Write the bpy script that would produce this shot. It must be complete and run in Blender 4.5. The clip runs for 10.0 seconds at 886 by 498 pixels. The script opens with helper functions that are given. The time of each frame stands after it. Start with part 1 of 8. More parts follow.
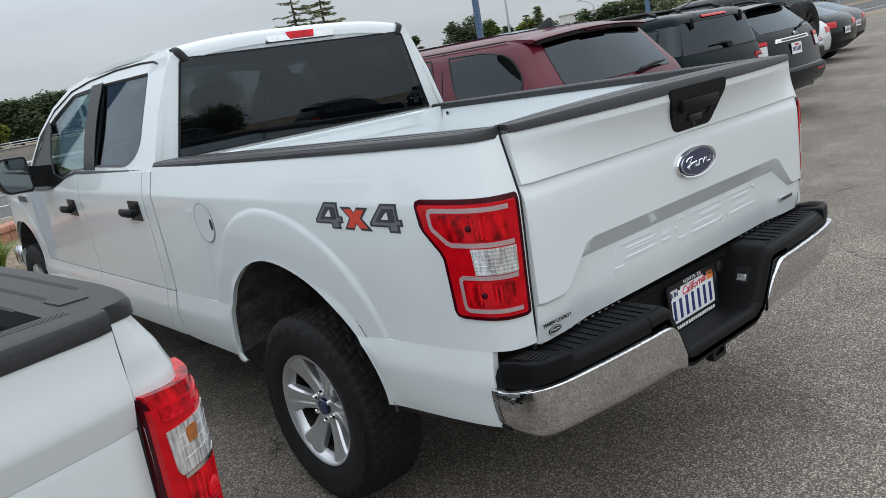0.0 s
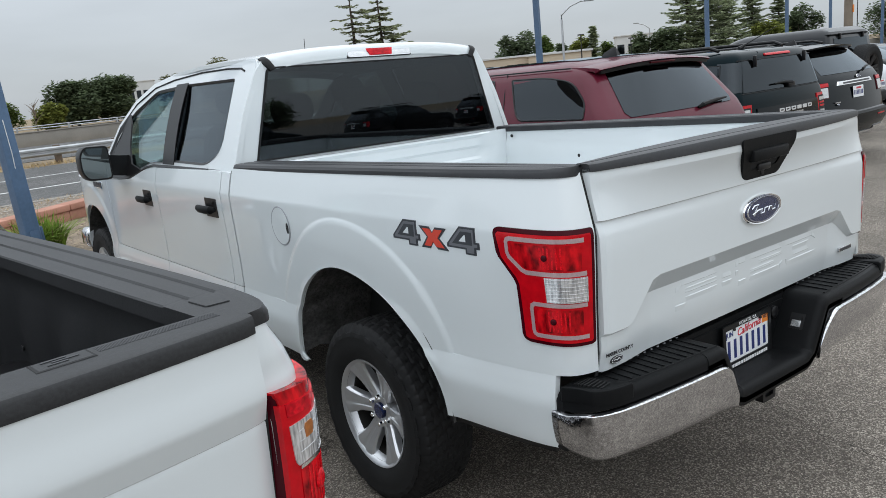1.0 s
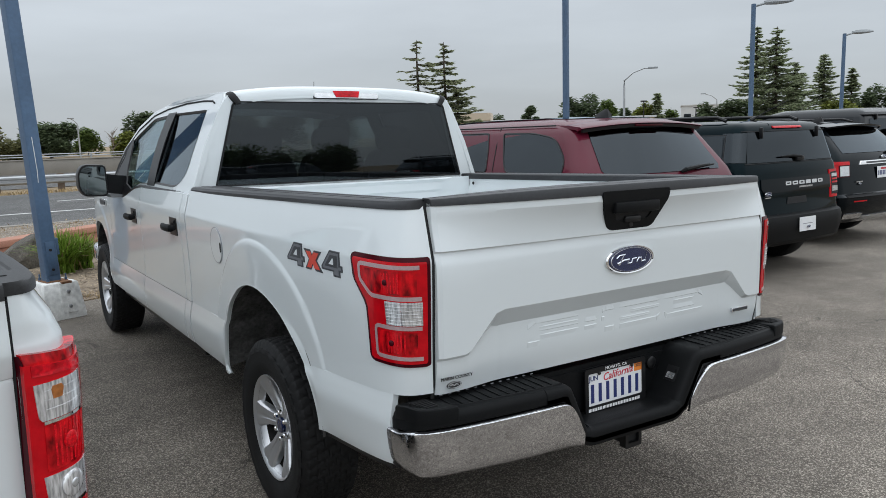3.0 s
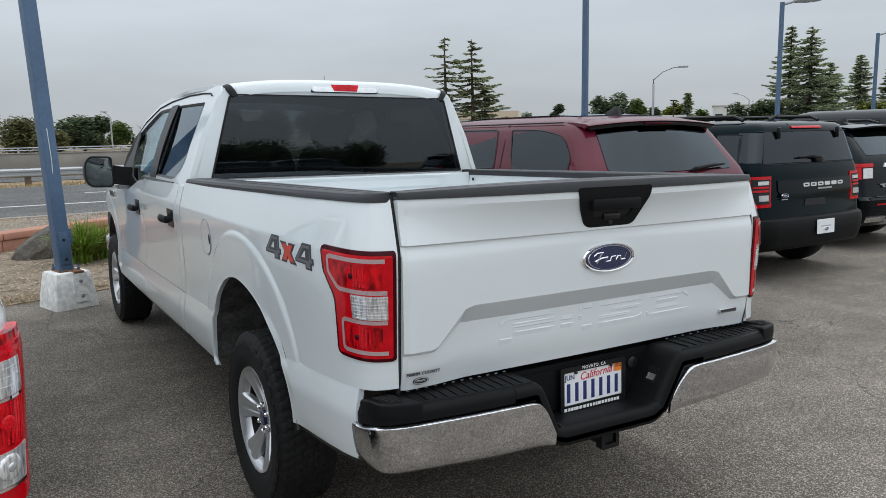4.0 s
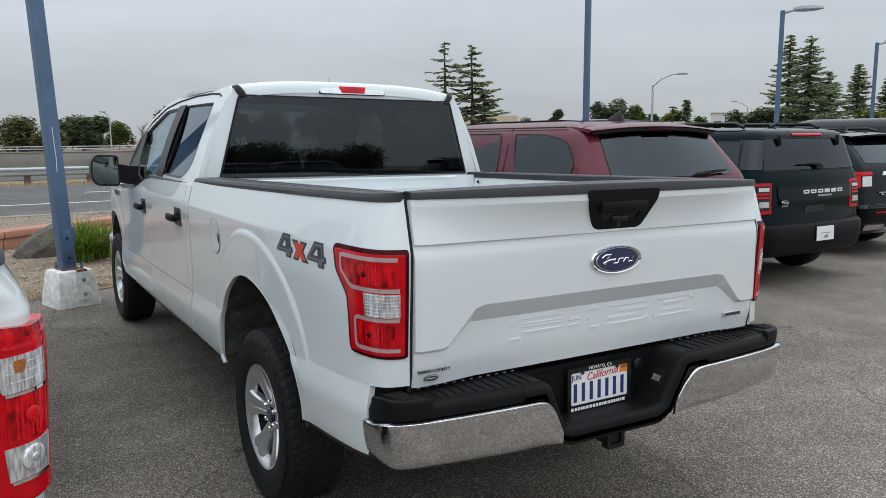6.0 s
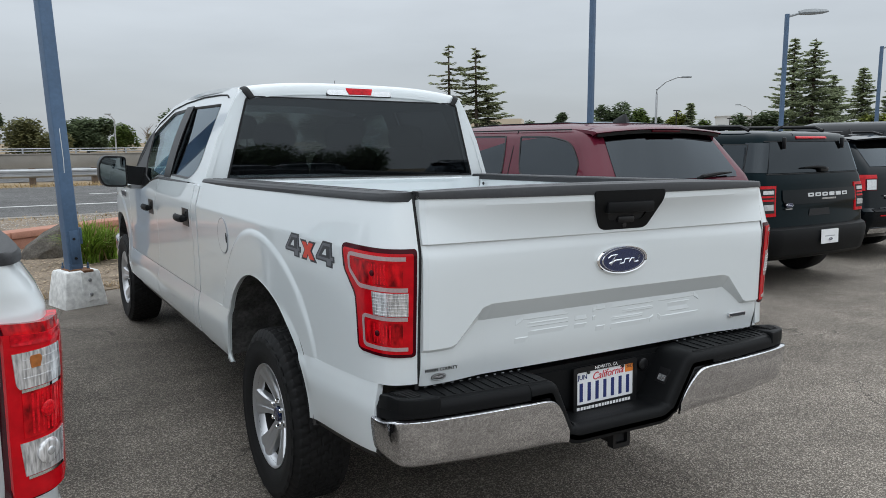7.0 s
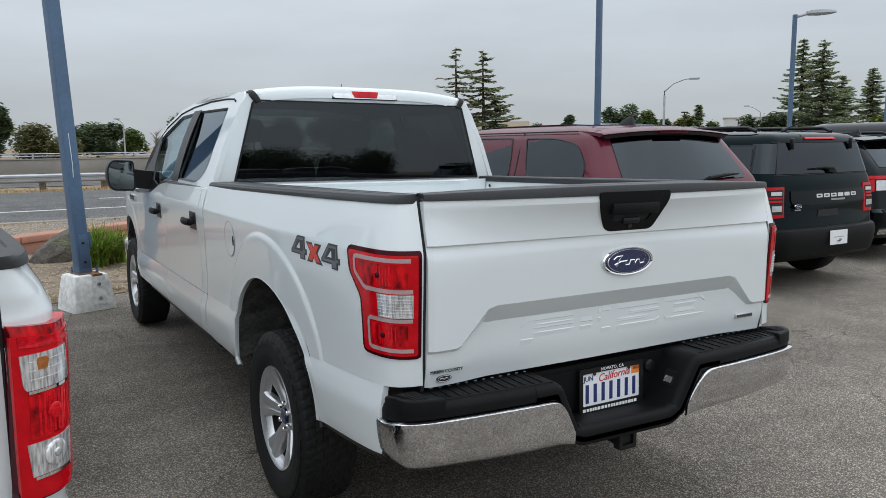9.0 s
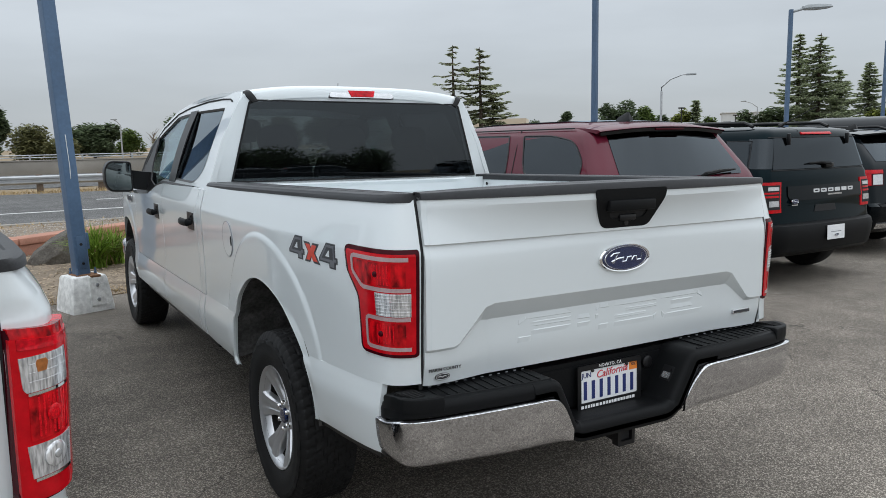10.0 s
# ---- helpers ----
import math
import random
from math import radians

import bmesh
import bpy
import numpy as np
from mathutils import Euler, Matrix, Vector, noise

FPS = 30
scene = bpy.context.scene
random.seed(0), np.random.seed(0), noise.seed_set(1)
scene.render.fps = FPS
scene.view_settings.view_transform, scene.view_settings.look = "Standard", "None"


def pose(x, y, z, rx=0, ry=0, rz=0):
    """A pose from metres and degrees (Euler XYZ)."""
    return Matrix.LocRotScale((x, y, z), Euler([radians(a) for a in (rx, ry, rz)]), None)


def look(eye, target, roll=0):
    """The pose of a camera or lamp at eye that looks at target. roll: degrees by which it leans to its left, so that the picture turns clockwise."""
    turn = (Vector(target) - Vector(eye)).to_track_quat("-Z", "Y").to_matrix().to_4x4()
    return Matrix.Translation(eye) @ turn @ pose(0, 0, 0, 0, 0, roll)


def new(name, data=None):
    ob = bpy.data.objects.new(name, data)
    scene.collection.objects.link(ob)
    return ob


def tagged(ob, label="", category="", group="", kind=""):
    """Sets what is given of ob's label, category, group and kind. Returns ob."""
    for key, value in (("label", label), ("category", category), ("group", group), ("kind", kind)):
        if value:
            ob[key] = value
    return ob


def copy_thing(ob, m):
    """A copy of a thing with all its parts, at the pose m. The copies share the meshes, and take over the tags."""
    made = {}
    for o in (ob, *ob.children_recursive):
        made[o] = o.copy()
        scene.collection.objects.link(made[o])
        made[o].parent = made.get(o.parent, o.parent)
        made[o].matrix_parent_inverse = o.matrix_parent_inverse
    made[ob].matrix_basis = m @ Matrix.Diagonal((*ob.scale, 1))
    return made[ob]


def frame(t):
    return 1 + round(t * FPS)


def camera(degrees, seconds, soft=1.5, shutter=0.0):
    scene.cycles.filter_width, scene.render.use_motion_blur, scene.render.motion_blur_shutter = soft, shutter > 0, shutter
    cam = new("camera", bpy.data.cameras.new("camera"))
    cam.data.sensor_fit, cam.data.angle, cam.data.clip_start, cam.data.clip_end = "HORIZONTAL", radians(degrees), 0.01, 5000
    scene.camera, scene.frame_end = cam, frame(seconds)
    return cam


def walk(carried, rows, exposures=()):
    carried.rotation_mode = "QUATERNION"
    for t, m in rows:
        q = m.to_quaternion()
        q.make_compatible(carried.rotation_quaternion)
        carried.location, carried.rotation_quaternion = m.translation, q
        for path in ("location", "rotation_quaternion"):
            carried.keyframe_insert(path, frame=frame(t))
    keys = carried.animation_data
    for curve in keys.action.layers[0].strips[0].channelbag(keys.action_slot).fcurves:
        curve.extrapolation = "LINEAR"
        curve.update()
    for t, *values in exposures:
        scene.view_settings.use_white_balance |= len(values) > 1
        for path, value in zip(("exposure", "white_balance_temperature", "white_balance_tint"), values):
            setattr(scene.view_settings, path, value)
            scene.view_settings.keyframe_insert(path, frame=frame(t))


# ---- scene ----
cam = camera(60.9, 10.0, 0.45)
# the lot falls about half a degree across the stall of the white truck; the truck stands with that lean
LEAN = Matrix.Translation((-0.9, 0, 0)) @ pose(0, 0, 0, 0, 0.65, 0) @ Matrix.Translation((0.9, 0, 0))
PATH = [
    (0, (-2.233, -1.341, 1.62), (-0.994, 0.154, 1.139), -10.0),
    (0.5, (-2.315, -1.251, 1.675), (-1.158, 0.31, 1.201), -9.6),
    (1, (-2.399, -1.365, 1.706), (-1.224, 0.191, 1.262), -5.8),
    (1.5, (-2.317, -1.464, 1.698), (-1.128, 0.101, 1.326), -4.4),
    (2, (-2.061, -1.566, 1.65), (-0.861, 0.0, 1.322), -3.4),
    (2.5, (-2.042, -1.749, 1.622), (-0.864, -0.164, 1.309), -3.5),
    (2.7, (-2.055, -1.812, 1.622), (-0.918, -0.197, 1.32), -2.8),
    (3.8, (-1.836, -1.969, 1.602), (-0.817, -0.274, 1.299), -1.15),
    (4, (-1.848, -1.962, 1.601), (-0.829, -0.267, 1.298), -1.1),
    (4.5, (-1.895, -1.954, 1.594), (-0.877, -0.26, 1.293), -0.8),
    (5, (-1.912, -1.941, 1.594), (-0.889, -0.249, 1.294), -0.3),
    (5.5, (-1.903, -1.955, 1.596), (-0.877, -0.263, 1.299), -0.4),
    (7, (-1.929, -1.982, 1.586), (-0.911, -0.285, 1.301), -0.3),
    (7.5, (-1.944, -1.988, 1.587), (-0.935, -0.284, 1.307), -0.2),
    (8, (-1.944, -1.995, 1.588), (-0.944, -0.286, 1.312), -0.3),
    (8.5, (-1.932, -1.988, 1.583), (-0.931, -0.279, 1.311), -0.3),
    (9, (-1.923, -1.991, 1.583), (-0.923, -0.283, 1.306), -0.6),
    (9.5, (-1.922, -1.995, 1.585), (-0.916, -0.289, 1.305), -0.8),
    (10, (-1.923, -1.999, 1.586), (-0.919, -0.292, 1.303), -1.1),
]
walk(cam, [(t, look(eye, target, roll)) for t, eye, target, roll in PATH],
     [(0.0, 0.04), (0.5, 0.08), (1.0, 0.07), (1.5, -0.05), (2.0, -0.07), (2.7, -0.05), (10.0, -0.03)])

# ---- sky and sun: a bright overcast day ----
world = bpy.data.worlds.new("overcast_sky")
scene.world = world
world.use_nodes = True
wn, wl = world.node_tree.nodes, world.node_tree.links
wn.clear()
w_out = wn.new("ShaderNodeOutputWorld")
w_bg = wn.new("ShaderNodeBackground")
w_sky = wn.new("ShaderNodeTexSky")
w_sky.sky_type = 'NISHITA'
w_sky.sun_disc = False
w_sky.sun_elevation = radians(52)
w_sky.sun_rotation = radians(215)
w_co = wn.new("ShaderNodeTexCoord")
w_sep = wn.new("ShaderNodeSeparateXYZ")
wl.new(w_co.outputs["Generated"], w_sep.inputs[0])
w_up = wn.new("ShaderNodeMath")
w_up.operation = 'MAXIMUM'
w_up.inputs[1].default_value = 0.0
wl.new(w_sep.outputs["Z"], w_up.inputs[0])
# an overcast sky is about three times as bright at the zenith as at the horizon
w_grad = wn.new("ShaderNodeMath")
w_grad.operation = 'MULTIPLY_ADD'
w_grad.inputs[1].default_value = 1.75
w_grad.inputs[2].default_value = 0.62
wl.new(w_up.outputs[0], w_grad.inputs[0])
w_map = wn.new("ShaderNodeMapping")
w_map.inputs["Scale"].default_value = (1.0, 1.0, 4.5)
wl.new(w_co.outputs["Generated"], w_map.inputs[0])
w_noise = wn.new("ShaderNodeTexNoise")
w_noise.inputs["Scale"].default_value = 2.6
w_noise.inputs["Detail"].default_value = 5.0
w_noise.inputs["Roughness"].default_value = 0.5
wl.new(w_map.outputs[0], w_noise.inputs["Vector"])
w_cl = wn.new("ShaderNodeMapRange")
w_cl.inputs["From Min"].default_value = 0.3
w_cl.inputs["From Max"].default_value = 0.7
w_cl.inputs["To Min"].default_value = 0.90
w_cl.inputs["To Max"].default_value = 1.08
wl.new(w_noise.outputs[0], w_cl.inputs[0])
w_mul = wn.new("ShaderNodeMath")
w_mul.operation = 'MULTIPLY'
wl.new(w_grad.outputs[0], w_mul.inputs[0])
wl.new(w_cl.outputs[0], w_mul.inputs[1])
w_tint = wn.new("ShaderNodeMixRGB")
w_tint.blend_type = 'MULTIPLY'
w_tint.inputs[0].default_value = 1.0
w_tint.inputs[1].default_value = (0.908, 0.985, 1.062, 1)
wl.new(w_mul.outputs[0], w_tint.inputs[2])
w_add = wn.new("ShaderNodeMixRGB")
w_add.blend_type = 'ADD'
w_add.inputs[0].default_value = 0.012
wl.new(w_tint.outputs[0], w_add.inputs[1])
wl.new(w_sky.outputs[0], w_add.inputs[2])
wl.new(w_add.outputs[0], w_bg.inputs["Color"])
w_bg.inputs["Strength"].default_value = 0.74
wl.new(w_bg.outputs[0], w_out.inputs["Surface"])

sun_data = bpy.data.lights.new("sun", 'SUN')
sun_data.energy, sun_data.angle, sun_data.color = 0.6, radians(150), (1.0, 0.97, 0.93)
sun = new("sun", sun_data)
sun.matrix_world = look((14, -16, 55), (0, 0, 0))


# ---- materials ----
def material(name, color, rough=0.5, metal=0.0, coat=0.0, coat_rough=0.03, vary=0.0, scale=3.0, bump=0.0, bump_scale=200.0,
             rough_vary=0.0, spec=0.5, fine=0.0, fine_scale=60.0, emit=0.0, island=0.0, tint=(1.0, 1.0, 1.0)):
    """A principled surface, varied at a broad and a fine scale, with fine relief."""
    m = bpy.data.materials.new(name)
    m.use_nodes = True
    n, l = m.node_tree.nodes, m.node_tree.links
    b = n["Principled BSDF"]
    b.inputs["Base Color"].default_value = (*color, 1)
    b.inputs["Roughness"].default_value = rough
    b.inputs["Metallic"].default_value = metal
    b.inputs["Coat Weight"].default_value = coat
    b.inputs["Coat Roughness"].default_value = coat_rough
    b.inputs["Specular IOR Level"].default_value = spec
    b.inputs["Specular Tint"].default_value = (*tint, 1)
    if emit:
        b.inputs["Emission Color"].default_value = (*color, 1)
        b.inputs["Emission Strength"].default_value = emit
    co = n.new("ShaderNodeTexCoord")

    def wave(sc, detail=4.0):
        t = n.new("ShaderNodeTexNoise")
        t.inputs["Scale"].default_value = sc
        t.inputs["Detail"].default_value = detail
        l.new(co.outputs["Object"], t.inputs["Vector"])
        return t

    last = None
    for amount, sc in ((vary, scale), (fine, fine_scale)):
        if not amount:
            continue
        t = wave(sc)
        r = n.new("ShaderNodeMapRange")
        r.inputs["From Min"].default_value, r.inputs["From Max"].default_value = 0.25, 0.75
        r.inputs["To Min"].default_value, r.inputs["To Max"].default_value = 1 - amount, 1 + amount
        l.new(t.outputs[0], r.inputs[0])
        x = n.new("ShaderNodeMixRGB")
        x.blend_type = 'MULTIPLY'
        x.inputs[0].default_value = 1.0
        if last is None:
            x.inputs[1].default_value = (*color, 1)
        else:
            l.new(last.outputs[0], x.inputs[1])
        l.new(r.outputs[0], x.inputs[2])
        last = x
    if island:
        g = n.new("ShaderNodeNewGeometry")
        r = n.new("ShaderNodeMapRange")
        r.inputs["To Min"].default_value, r.inputs["To Max"].default_value = 1 - island, 1 + island
        l.new(g.outputs["Random Per Island"], r.inputs[0])
        x = n.new("ShaderNodeMixRGB")
        x.blend_type = 'MULTIPLY'
        x.inputs[0].default_value = 1.0
        if last is None:
            x.inputs[1].default_value = (*color, 1)
        else:
            l.new(last.outputs[0], x.inputs[1])
        l.new(r.outputs[0], x.inputs[2])
        last = x
    if last is not None:
        l.new(last.outputs[0], b.inputs["Base Color"])
    if rough_vary:
        t = wave(scale * 2.3)
        r = n.new("ShaderNodeMapRange")
        r.inputs["To Min"].default_value, r.inputs["To Max"].default_value = max(rough - rough_vary, 0.01), rough + rough_vary
        l.new(t.outputs[0], r.inputs[0])
        l.new(r.outputs[0], b.inputs["Roughness"])
    if bump:
        t = wave(bump_scale, 3.0)
        k = n.new("ShaderNodeBump")
        k.inputs["Strength"].default_value = bump
        k.inputs["Distance"].default_value = 0.5 / bump_scale
        l.new(t.outputs[0], k.inputs["Height"])
        l.new(k.outputs[0], b.inputs["Normal"])
    return m


def glass(name, tint, rough=0.0, facing=0.052):
    """Thin tinted glass: what passes is tinted, what is mirrored follows Fresnel."""
    m = bpy.data.materials.new(name)
    m.use_nodes = True
    n, l = m.node_tree.nodes, m.node_tree.links
    n.clear()
    out = n.new("ShaderNodeOutputMaterial")
    clear = n.new("ShaderNodeBsdfTransparent")
    clear.inputs[0].default_value = (*tint, 1)
    shine = n.new("ShaderNodeBsdfGlossy")
    shine.inputs["Roughness"].default_value = rough
    shine.inputs["Color"].default_value = (0.82, 0.92, 1.0, 1)
    lw = n.new("ShaderNodeLayerWeight")
    lw.inputs["Blend"].default_value = 0.5
    pw = n.new("ShaderNodeMath")
    pw.operation = 'POWER'
    l.new(lw.outputs["Facing"], pw.inputs[0])
    pw.inputs[1].default_value = 5.0
    fr = n.new("ShaderNodeMapRange")
    fr.inputs["To Min"].default_value, fr.inputs["To Max"].default_value = facing, 1.0
    l.new(pw.outputs[0], fr.inputs[0])
    mix = n.new("ShaderNodeMixShader")
    l.new(fr.outputs[0], mix.inputs[0])
    l.new(clear.outputs[0], mix.inputs[1])
    l.new(shine.outputs[0], mix.inputs[2])
    l.new(mix.outputs[0], out.inputs[0])
    return m


def asphalt(name, dark, light, grain=1.0, crack=0.0):
    """Worn asphalt: pale stones in a dark binder, stains, and wandering cracks."""
    m = bpy.data.materials.new(name)
    m.use_nodes = True
    n, l = m.node_tree.nodes, m.node_tree.links
    b = n["Principled BSDF"]
    b.inputs["Roughness"].default_value = 0.88
    b.inputs["Specular IOR Level"].default_value = 0.25
    co = n.new("ShaderNodeTexCoord")

    def noise_tex(sc, detail=4.0, rough=0.55):
        t = n.new("ShaderNodeTexNoise")
        t.inputs["Scale"].default_value, t.inputs["Detail"].default_value, t.inputs["Roughness"].default_value = sc, detail, rough
        l.new(co.outputs["Object"], t.inputs["Vector"])
        return t

    def span(src, lo, hi, a, z):
        r = n.new("ShaderNodeMapRange")
        r.inputs["From Min"].default_value, r.inputs["From Max"].default_value = lo, hi
        r.inputs["To Min"].default_value, r.inputs["To Max"].default_value = a, z
        l.new(src, r.inputs[0])
        return r.outputs[0]

    def mul(a, c):
        x = n.new("ShaderNodeMixRGB")
        x.blend_type = 'MULTIPLY'
        x.inputs[0].default_value = 1.0
        l.new(a, x.inputs[1])
        l.new(c, x.inputs[2])
        return x.outputs[0]

    stones = n.new("ShaderNodeTexVoronoi")
    stones.inputs["Scale"].default_value = 95 * grain
    l.new(co.outputs["Object"], stones.inputs["Vector"])
    pick = n.new("ShaderNodeSeparateColor")
    l.new(stones.outputs["Color"], pick.inputs[0])
    mix = n.new("ShaderNodeMixRGB")
    mix.inputs[1].default_value, mix.inputs[2].default_value = (*dark, 1), (*light, 1)
    l.new(span(pick.outputs[0], 0.52, 1.02, 0.0, 1.0), mix.inputs[0])
    col = mix.outputs[0]
    col = mul(col, span(noise_tex(0.55, 5.0).outputs[0], 0.3, 0.7, 0.76, 1.17))
    col = mul(col, span(noise_tex(2.7, 6.0, 0.65).outputs[0], 0.3, 0.72, 1.18, 0.78))
    col = mul(col, span(noise_tex(120.0, 3.0).outputs[0], 0.3, 0.7, 0.52, 1.48))
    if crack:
        # a darker patch with a ragged edge in the stall between the pickups
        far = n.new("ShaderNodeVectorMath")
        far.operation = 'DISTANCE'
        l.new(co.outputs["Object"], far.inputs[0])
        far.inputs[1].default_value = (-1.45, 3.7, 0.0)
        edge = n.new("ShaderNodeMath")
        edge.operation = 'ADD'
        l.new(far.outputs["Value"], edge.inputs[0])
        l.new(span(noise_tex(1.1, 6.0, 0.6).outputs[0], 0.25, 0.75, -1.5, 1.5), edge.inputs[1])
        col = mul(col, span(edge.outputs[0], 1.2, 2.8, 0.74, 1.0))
        warp = noise_tex(1.7, 6.0)
        add = n.new("ShaderNodeMixRGB")
        add.blend_type = 'ADD'
        add.inputs[0].default_value = 0.55
        l.new(co.outputs["Object"], add.inputs[1])
        l.new(warp.outputs[1], add.inputs[2])
        v = n.new("ShaderNodeTexVoronoi")
        v.feature = 'DISTANCE_TO_EDGE'
        v.inputs["Scale"].default_value = 0.24
        l.new(add.outputs[0], v.inputs["Vector"])
        col = mul(col, span(v.outputs["Distance"], 0.0, 0.0016, 1 - crack, 1.0))
    l.new(col, b.inputs["Base Color"])
    k = n.new("ShaderNodeBump")
    k.inputs["Strength"].default_value = 0.55
    k.inputs["Distance"].default_value = 0.006
    l.new(stones.outputs["Distance"], k.inputs["Height"])
    l.new(k.outputs[0], b.inputs["Normal"])
    return m


WHITE_PAINT = material("white_paint", (0.700, 0.742, 0.755), 0.32, coat=1.0, coat_rough=0.025, vary=0.012, scale=0.8, rough_vary=0.05)
BLACK_PLASTIC = material("black_plastic", (0.0050, 0.0054, 0.0060), 0.5, spec=0.14, bump=0.25, bump_scale=900, vary=0.12, scale=6, fine=0.15, fine_scale=150)
SATIN_BLACK = material("satin_black", (0.008, 0.008, 0.0088), 0.36, spec=0.32, vary=0.1, scale=5)
RAIL_PLASTIC = material("weathered_rail_plastic", (0.032, 0.033, 0.036), 0.44, spec=0.4, bump=0.2, bump_scale=700, vary=0.18, scale=3, fine=0.12, fine_scale=90)
BLACK_RAIL = material("black_rail_plastic", (0.016, 0.0165, 0.018), 0.5, spec=0.45, bump=0.2, bump_scale=420, vary=0.2, scale=4, fine=0.45, fine_scale=170)
GAP_BLACK = material("shut_gap_rubber", (0.012, 0.012, 0.013), 0.8)
CHROME = material("chrome", (0.86, 0.86, 0.86), 0.05, 1.0, rough_vary=0.03, scale=5)
# mottling in this chrome's colour imitates the asphalt mirrored in it
MOTTLED_CHROME = material("bumper_chrome", (0.60, 0.60, 0.62), 0.05, 1.0, rough_vary=0.03, scale=4, vary=0.10, fine=0.32, fine_scale=130, bump=0.12, bump_scale=34)
ALLOY = material("painted_alloy", (0.58, 0.59, 0.61), 0.28, 0.7, coat=0.4, vary=0.04, scale=9)
DARK_METAL = material("dark_metal", (0.035, 0.033, 0.032), 0.6, 0.6, vary=0.3, scale=9)
RUBBER = material("tyre_rubber", (0.0125, 0.0125, 0.013), 0.70, spec=0.25, vary=0.25, scale=7, bump=0.3, bump_scale=300)
RED_LENS = material("red_lens", (0.52, 0.003, 0.009), 0.2, coat=0.3, coat_rough=0.02, spec=0.12, vary=0.2, scale=28)
BRIGHT_RED_LENS = material("bright_red_reflector", (0.50, 0.004, 0.012), 0.22, coat=0.2, spec=0.12, vary=0.45, scale=22, fine=0.35, fine_scale=120)
DARK_RED_LENS = material("smoked_red_lens", (0.050, 0.001, 0.005), 0.2, coat=0.12, spec=0.1)
CLEAR_LENS = material("clear_reflector", (0.74, 0.75, 0.76), 0.14, 0.8, coat=1.0, vary=0.35, scale=26, fine=0.25, fine_scale=140)
LAMP_TRIM = material("pale_lamp_trim", (0.52, 0.37, 0.38), 0.3, 0.3, coat=0.3, fine=0.12, fine_scale=160)


def foliage(name, color, through_part=0.35):
    """Leaves: each one a little different, letting some light through."""
    m = material(name, color, 0.75, spec=0.2, island=0.5)
    n, l = m.node_tree.nodes, m.node_tree.links
    tr = n.new("ShaderNodeBsdfTranslucent")
    mix = n.new("ShaderNodeMixShader")
    mix.inputs[0].default_value = through_part
    src = n["Principled BSDF"].inputs["Base Color"].links[0].from_socket
    l.new(src, tr.inputs["Color"])
    l.new(n["Principled BSDF"].outputs[0], mix.inputs[1])
    l.new(tr.outputs[0], mix.inputs[2])
    l.new(mix.outputs[0], n["Material Output"].inputs[0])
    return m


def reflector(name, dark, light, scale, rough=0.18, metal=0.0, coat=0.2):
    """A moulded lamp reflector behind its lens: bright and dark glints of its facets painted as streaks."""
    m = material(name, light, rough, metal, coat=coat, spec=0.15)
    n, l = m.node_tree.nodes, m.node_tree.links
    co = n.new("ShaderNodeTexCoord")
    mp = n.new("ShaderNodeMapping")
    mp.inputs["Scale"].default_value = scale
    l.new(co.outputs["Object"], mp.inputs["Vector"])
    t = n.new("ShaderNodeTexNoise")
    t.inputs["Scale"].default_value, t.inputs["Detail"].default_value = 1.0, 5.0
    l.new(mp.outputs[0], t.inputs["Vector"])
    r = n.new("ShaderNodeMapRange")
    r.inputs["From Min"].default_value, r.inputs["From Max"].default_value = 0.34, 0.62
    l.new(t.outputs[0], r.inputs[0])
    x = n.new("ShaderNodeMixRGB")
    x.inputs[1].default_value, x.inputs[2].default_value = (*dark, 1), (*light, 1)
    l.new(r.outputs[0], x.inputs[0])
    l.new(x.outputs[0], n["Principled BSDF"].inputs["Base Color"])
    return m


RED_REFLECTOR = reflector("streaked_red_reflector", (0.14, 0.001, 0.003), (0.70, 0.006, 0.012), (38, 38, 20))
CLEAR_REFLECTOR = reflector("faceted_clear_reflector", (0.38, 0.38, 0.39), (0.94, 0.94, 0.95), (170, 170, 26), 0.14, 0.6, 0.5)
GLOW_RED_LENS = material("bulb_red_lens", (0.66, 0.006, 0.014), 0.2, coat=0.2, spec=0.12, vary=0.35, scale=60, fine=0.3, fine_scale=240)
SMOKED_CLEAR = material("smoked_clear_lens", (0.58, 0.59, 0.60), 0.16, 0.6, coat=0.5, vary=0.14, scale=30, fine=0.2, fine_scale=200)
LINER_FELT = material("arch_liner_felt", (0.085, 0.083, 0.081), 0.95, spec=0.1, vary=0.45, scale=14, fine=0.35, fine_scale=60, bump=0.9, bump_scale=45)
AMBER_LENS = material("amber_bulb", (0.36, 0.12, 0.025), 0.3, coat=0.3, vary=0.3, scale=90)
TINTED_GLASS = glass("privacy_glass", (0.33, 0.34, 0.35), 0.0, 0.056)
MIRROR_GLASS = material("mirror_glass", (0.17, 0.195, 0.20), 0.02, 1.0)
DARK_GLASS = glass("dark_privacy_glass", (0.06, 0.066, 0.08), 0.0, 0.058)
CLEAR_GLASS = glass("door_glass", (0.76, 0.85, 0.82))
INTERIOR = material("cabin_trim", (0.045, 0.043, 0.042), 0.8, vary=0.2, scale=8)
SEAT_CLOTH = material("seat_cloth", (0.06, 0.058, 0.056), 0.9, vary=0.2, scale=20)
BADGE_BLUE = material("badge_blue", (0.008, 0.018, 0.075), 0.25, coat=1.0)
BADGE_SILVER = material("badge_silver", (0.72, 0.73, 0.75), 0.18, 0.9)
DECAL_DARK = material("decal_charcoal", (0.035, 0.038, 0.045), 0.4)
